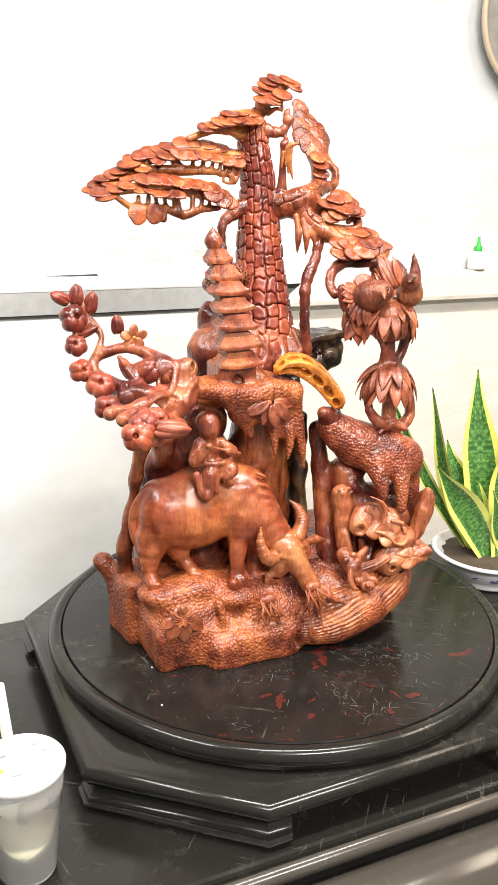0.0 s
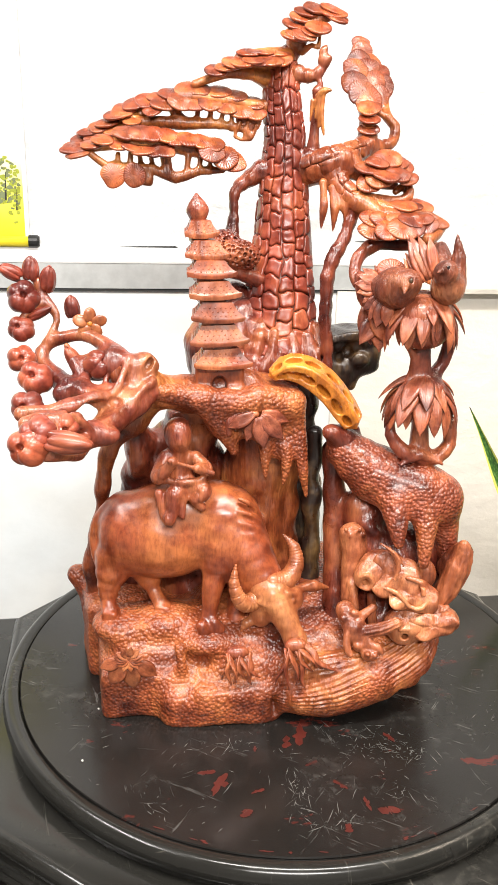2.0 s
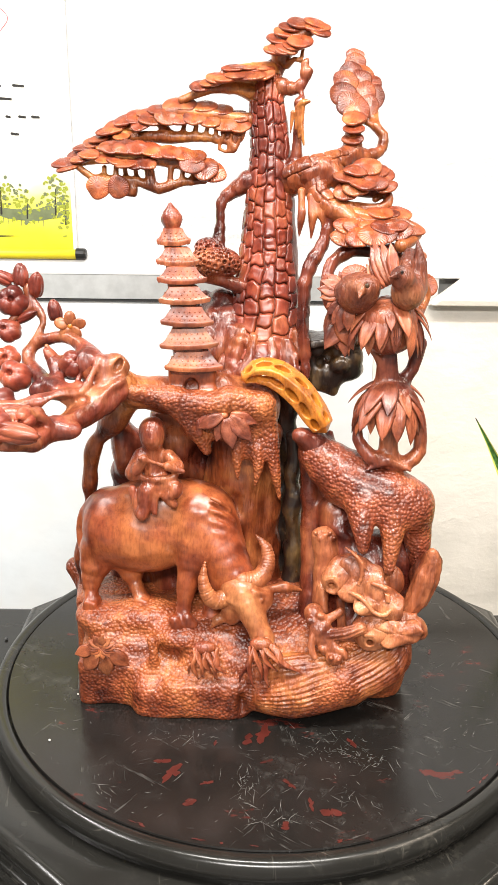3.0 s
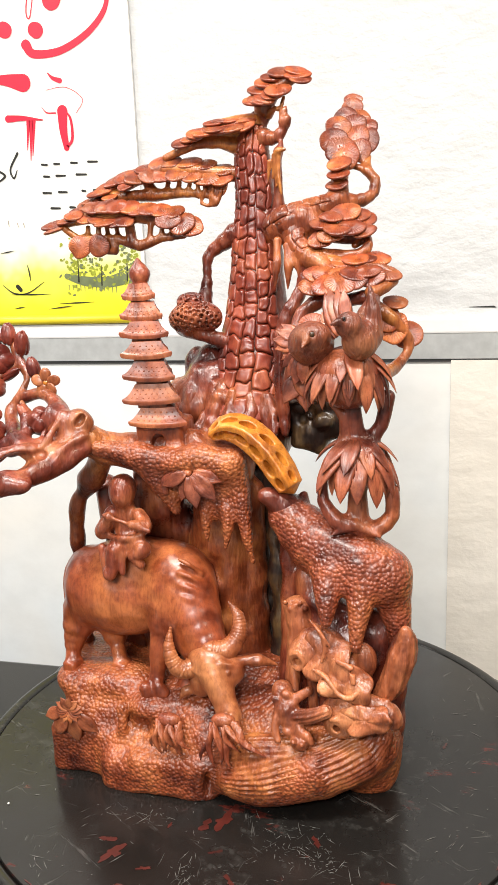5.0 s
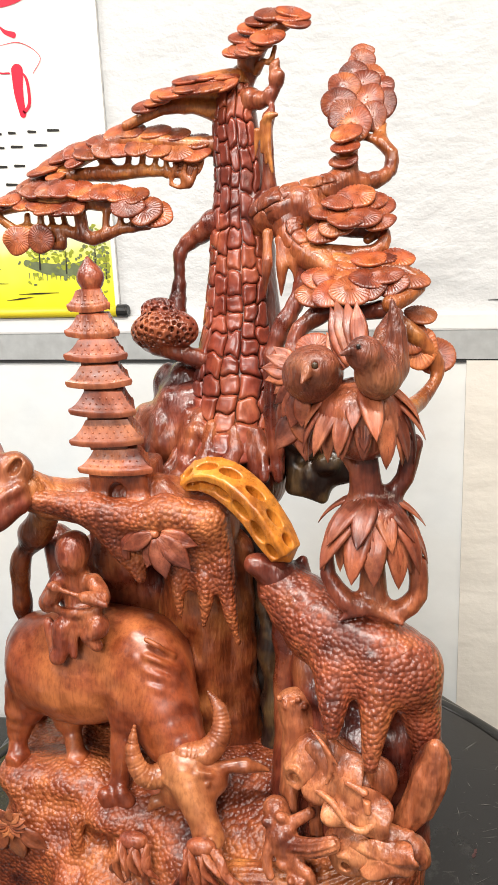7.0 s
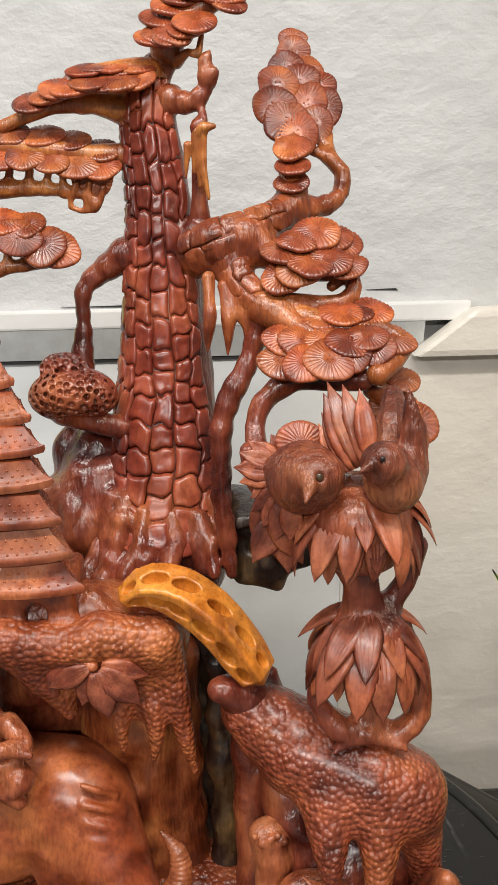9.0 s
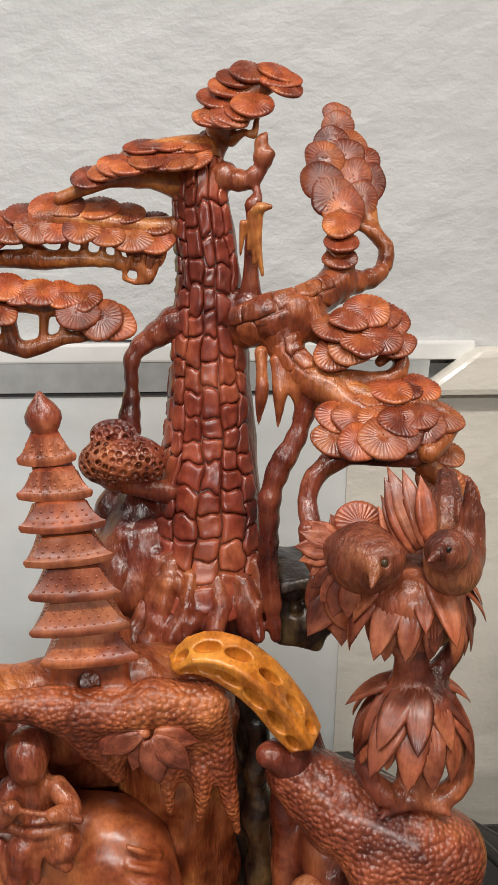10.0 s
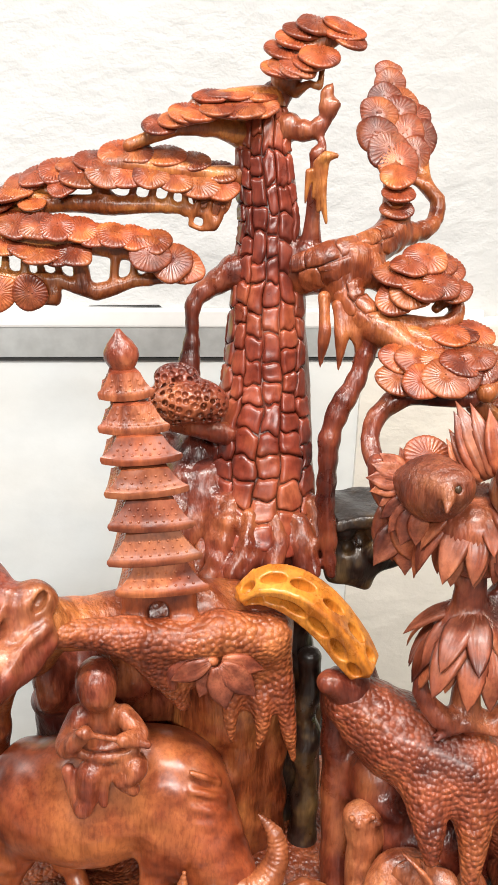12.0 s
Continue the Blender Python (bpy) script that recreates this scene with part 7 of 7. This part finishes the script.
for c, s in (((0.013, 1.790, 1.415), 1.3), ((0.064, 1.790, 1.400), 1.0), ((0.121, 1.790, 1.413), 1.25), ((0.140, 1.790, 1.387), 0.9)):
    stroke("painted_trunk", INK_BLACK, [Vector(c) - Vector((0, 0, 0.022 * s)), Vector(c) + Vector((0.002, 0, 0.018 * s))], [0.003 * s, 0.001], 0.0011)
    for _ in range(int(58 * s)):
        p = Vector(c) + Vector((rng.gauss(0, 0.014) * s, 0, rng.gauss(0.004, 0.017) * s))
        p.x = min(p.x, S0.x - 0.012)
        stroke("painted_foliage", rng.choice((INK_GREY, INK_LEAF, INK_LEAF)), [p, p + Vector((rng.uniform(-0.005, 0.005), 0, rng.uniform(-0.004, 0.002)))], [rng.uniform(0.003, 0.008), 0.003], rng.uniform(0.0007, 0.0010))

# ---- drinking cup ----
def clear_plastic():
    m, t, b = material("clear_plastic")
    b.inputs["Base Color"].default_value = (0.98, 0.98, 0.97, 1)
    b.inputs["Roughness"].default_value = 0.16
    b.inputs["Transmission Weight"].default_value = 0.82
    b.inputs["IOR"].default_value = 1.12
    return m


CUP = (0.088, 0.795)
cup = thing("drink_cup", (*CUP, 0.7403), "clear plastic drink cup with white film lid on the table", "cup")
part("cup_wall", lathe([(0.0, 0.0008), (0.0315, 0.0008), (0.0325, 0.004), (0.0435, 0.090), (0.0445, 0.0905), (0.0447, 0.094), (0.0462, 0.117), (0.0452, 0.117), (0.0437, 0.094), (0.0427, 0.090), (0.0317, 0.004), (0.0, 0.003)], 48), clear_plastic(), cup, "clear ribbed wall")
MILK = plain("milky_drink", (0.88, 0.85, 0.62), 0.3, grain=0.15)
part("drink", lathe([(0.0, 0.0045), (0.0308, 0.0045), (0.0372, 0.050), (0.0, 0.052)], 40), MILK, cup, "leftover milky drink")
FILM = plain("white_film", (0.88, 0.88, 0.87), 0.3, grain=0.05)
part("lid", lathe([(0.0465, 0.1125), (0.0485, 0.1135), (0.0488, 0.1185), (0.047, 0.1205), (0.040, 0.1198), (0.0, 0.1190)], 56), FILM, cup, "white sealed lid")
for a, l in ((0.3, 0.016), (1.0, 0.012), (2.6, 0.014), (4.2, 0.012)):
    part("lid_print", boxed((0.026 * math.cos(a), 0.026 * math.sin(a), 0.1198), (0.026 * math.cos(a) + l, 0.026 * math.sin(a) + 0.0018, 0.1203)), plain("grey_print", (0.25, 0.25, 0.24), 0.5), cup, "", False)
part("lid_print", boxed((-0.030, -0.012, 0.1198), (-0.018, -0.006, 0.1203)), plain("yellow_print", (0.85, 0.72, 0.05), 0.5), cup, "", False)
STRAW = plain("translucent_straw", (0.66, 0.64, 0.56), 0.3, grain=0.05)
part("straw", sweep([(0.006, 0.010, 0.006), (-0.008, 0.012, 0.13), (-0.014, 0.013, 0.196)], [0.006, 0.006, 0.006], 16), STRAW, cup, "wide pale straw")

cup.scale = (1.02, 1.02, 1.2)

# ---- potted snake plant ----
POT = (1.072, 1.196)
plant = thing("potted_snake_plant", (*POT, 0.74), "snake plant with yellow-edged leaves in a white ceramic pot", "potted plant")
GLAZE = plain("white_glaze", (0.80, 0.81, 0.82), 0.15, coat=0.6, grain=0.05)
part("pot", lathe([(0.0, 0.001), (0.070, 0.001), (0.074, 0.005), (0.072, 0.009), (0.086, 0.022), (0.099, 0.044), (0.103, 0.054), (0.112, 0.057), (0.115, 0.061), (0.112, 0.065), (0.104, 0.063), (0.098, 0.052), (0.0, 0.048)], 72), GLAZE, plant, "white glazed pot")
BLUE = plain("cobalt_glaze", (0.05, 0.05, 0.22), 0.2, grain=0.4)
for k in range(16):
    a = radians(200 + k * 9 + rng.uniform(-3, 3))
    b_ = bmesh.new()
    bmesh.ops.create_icosphere(b_, subdivisions=1, radius=1.0, matrix=Matrix.Translation((0.0945 * math.cos(a), 0.0945 * math.sin(a), 0.034 + rng.uniform(-0.009, 0.009))) @ Matrix.Rotation(a, 4, "Z") @ pose(0, 0, 0, rng.uniform(-60, 60), 18, 0) @ Matrix.Diagonal((0.0016, 0.009, 0.0018, 1)))
    part("bamboo_mark", b_, BLUE, plant)
SOIL = plain("potting_soil", (0.07, 0.05, 0.035), 0.9, grain=0.8)
soil = lathe([(0.0975, 0.050), (0.086, 0.054), (0.05, 0.058), (0.0, 0.060)], 40)
for v in soil.verts:
    v.co.z += 0.004 * noise.noise(v.co * 60)
part("soil", soil, SOIL, plant, "dark potting soil")


def snake_leaf_material():
    m, t, b = material("banded_snake_leaf")
    uv = t.nodes.new("ShaderNodeUVMap").outputs["UV"]
    sep = t.nodes.new("ShaderNodeSeparateXYZ")
    link(t, uv, sep.inputs[0])
    bands = noise_node(t, uv, 3.0, 3.0, 0.6, (1.2, 14.0, 1.0))
    green = ramp(t, bands, [(0.4, (0.026, 0.085, 0.020)), (0.53, (0.075, 0.205, 0.040)), (0.66, (0.17, 0.34, 0.09))])
    jag = noise_node(t, uv, 6.0, 2.0, 0.5, (0.0, 8.0, 1.0))
    add = t.nodes.new("ShaderNodeMath")
    add.operation = "MULTIPLY_ADD"
    link(t, jag, add.inputs[0])
    add.inputs[1].default_value = 0.12
    link(t, sep.outputs["X"], add.inputs[2])
    edge = ramp(t, add.outputs[0], [(0.72, (0, 0, 0)), (0.75, (1, 1, 1))])
    col = mix(t, edge, green, (0.68, 0.70, 0.16))
    tip = ramp(t, sep.outputs["Y"], [(0.975, (0, 0, 0)), (0.99, (1, 1, 1))])
    col = mix(t, tip, col, (0.05, 0.04, 0.03))
    link(t, col, b.inputs["Base Color"])
    b.inputs["Roughness"].default_value = 0.32
    b.inputs["Coat Weight"].default_value = 0.2
    bump(t, b, [(bands, 0.001, 0.3)])
    return m


SNAKE = snake_leaf_material()


def snake_leaf(base, tip, width, face, bow=0.02):
    bm = bmesh.new()
    uvl = bm.loops.layers.uv.new("UVMap")
    a, b_ = Vector(base), Vector(tip)
    d = (b_ - a).normalized()
    side = d.cross(Vector(face)).normalized()
    out = side.cross(d)
    n, m = 16, 7
    rows = []
    for j in range(n + 1):
        t = j / n
        w = width * (0.55 + 0.45 * math.sin(math.pi * min(1, t * 1.15))) * (1 - max(0, (t - 0.55) / 0.45) ** 1.7) + 0.0008
        c = a.lerp(b_, t) + out * (bow * math.sin(math.pi * t)) + side * 0.006 * math.sin(5 * t + width * 90)
        rows.append([(c + side * (u * w / 2) + out * (0.18 * w * (u * u) - 0.0), abs(u), t) for u in [2 * i / (m - 1) - 1 for i in range(m)]])
    for sgn in (1, -1):
        vs = [[bm.verts.new(p + out * (0.0011 * sgn)) for p, _, _ in row] for row in rows]
        for j in range(n):
            for i in range(m - 1):
                ids = [(j, i), (j, i + 1), (j + 1, i + 1), (j + 1, i)]
                if sgn < 0:
                    ids = ids[::-1]
                f = bm.faces.new([vs[q][w] for q, w in ids])
                for lp, (q, w) in zip(f.loops, ids):
                    lp[uvl].uv = (rows[q][w][1], rows[q][w][2])
    return part("leaf", bm, SNAKE, plant)


P0 = Vector((*POT, 0.74))
for base, tip, wd, fc_, bow in (
        ((-0.005, 0.02, 0.05), Vector((1.057, 1.262, 1.158)) - P0, 0.078, (-0.5, -1, 0), 0.012),
        ((-0.02, 0.01, 0.05), Vector((0.934, 1.250, 1.134)) - P0, 0.036, (-1, -0.25, 0), 0.022),
        ((-0.01, 0.03, 0.05), Vector((1.011, 1.280, 1.014)) - P0, 0.080, (-0.4, -1, 0.2), 0.012),
        ((-0.012, -0.022, 0.05), Vector((0.926, 1.190, 1.000)) - P0, 0.066, (-0.4, -1, 0.3), -0.016),
        ((0.0, -0.035, 0.05), Vector((1.084, 1.175, 1.050)) - P0, 0.074, (-0.6, -1, 0.2), -0.02),
        ((-0.03, 0.03, 0.05), (-0.234, 0.054, 0.391), 0.026, (-0.6, -1, 0.4), -0.03),
        ((0.04, 0.01, 0.05), (0.11, 0.04, 0.34), 0.05, (-0.3, -1, 0), 0.012),
        ((0.02, -0.05, 0.05), (0.04, -0.075, 0.135), 0.03, (-0.3, -1, 0.2), 0.01),
        ((0.03, -0.02, 0.05), Vector((1.034, 1.170, 0.939)) - P0, 0.03, (-0.5, -1, 0.1), 0.01)):
    snake_leaf(base, tip, wd, fc_, bow)

# ---- glue bottle on the ledge, crumbs ----
bottle = thing("glue_bottle", (1.44, 1.772, 1.2925), "white squeeze bottle with green nozzle on the ledge", "bottle")
part("bottle_body", lathe([(0.0, 0.0005), (0.022, 0.0005), (0.024, 0.004), (0.024, 0.032), (0.018, 0.042), (0.010, 0.046)], 32, cap_top=True), FILM, bottle, "white body")
part("nozzle", lathe([(0.010, 0.046), (0.0105, 0.056), (0.005, 0.062), (0.003, 0.082), (0.0, 0.083)], 24), plain("green_cap", (0.02, 0.42, 0.05), 0.4), bottle, "green nozzle")
tray = thing("round_tray", (1.568, 1.797, 1.90), "round grey tray with beige rim hung on the wall", "tray")
dish = lathe([(0.0, 0.0), (0.15, 0.0), (0.175, 0.010), (0.183, 0.030), (0.178, 0.034), (0.168, 0.016), (0.145, 0.008), (0.0, 0.006)], 64)
bmesh.ops.rotate(dish, verts=dish.verts, cent=(0, 0, 0), matrix=Matrix.Rotation(radians(90), 3, "X"))
part("dish", dish, plain("woven_grey", (0.30, 0.29, 0.27), 0.6, grain=0.5), tray)
hoop = lathe([(0.176, 0.028), (0.186, 0.026), (0.189, 0.034), (0.182, 0.040), (0.176, 0.036), (0.176, 0.028)], 64)
bmesh.ops.rotate(hoop, verts=hoop.verts, cent=(0, 0, 0), matrix=Matrix.Rotation(radians(90), 3, "X"))
part("rim", hoop, plain("beige_rim", (0.55, 0.45, 0.33), 0.5, grain=0.3), tray, "beige rim")
CRUMB = plain("yellow_crumb", (0.72, 0.50, 0.06), 0.6, grain=0.4)
PALE = plain("pale_crumb", (0.7, 0.68, 0.62), 0.7, grain=0.3)
for p, r, mt, nm, lb in (((0.394, 0.758, 0.8075), 0.0026, CRUMB, "crumb", "yellow crumb on the black stand"), ((0.245, 0.905, 0.8065), 0.0015, PALE, "crumb", "pale crumb on the black stand"), ((0.300, 0.99, 0.8362), 0.0014, PALE, "crumb", "pale crumb on the round board"), ((0.12, 1.27, 0.7425), 0.003, plain("dark_grit", (0.05, 0.05, 0.05), 0.7), "crumb", "dark grit on the table"), ((0.285, 0.90, 0.8362), 0.0013, PALE, "crumb", "pale crumb on the round board")):
    b_ = bmesh.new()
    bmesh.ops.create_icosphere(b_, subdivisions=2, radius=r)
    for v in b_.verts:
        v.co *= 1 + 0.3 * noise.noise(v.co * 900)
        v.co.z *= 0.75
    ob = tagged(mesh_object(nm, b_, mt, None, True), lb, "crumb")
    ob.location = p
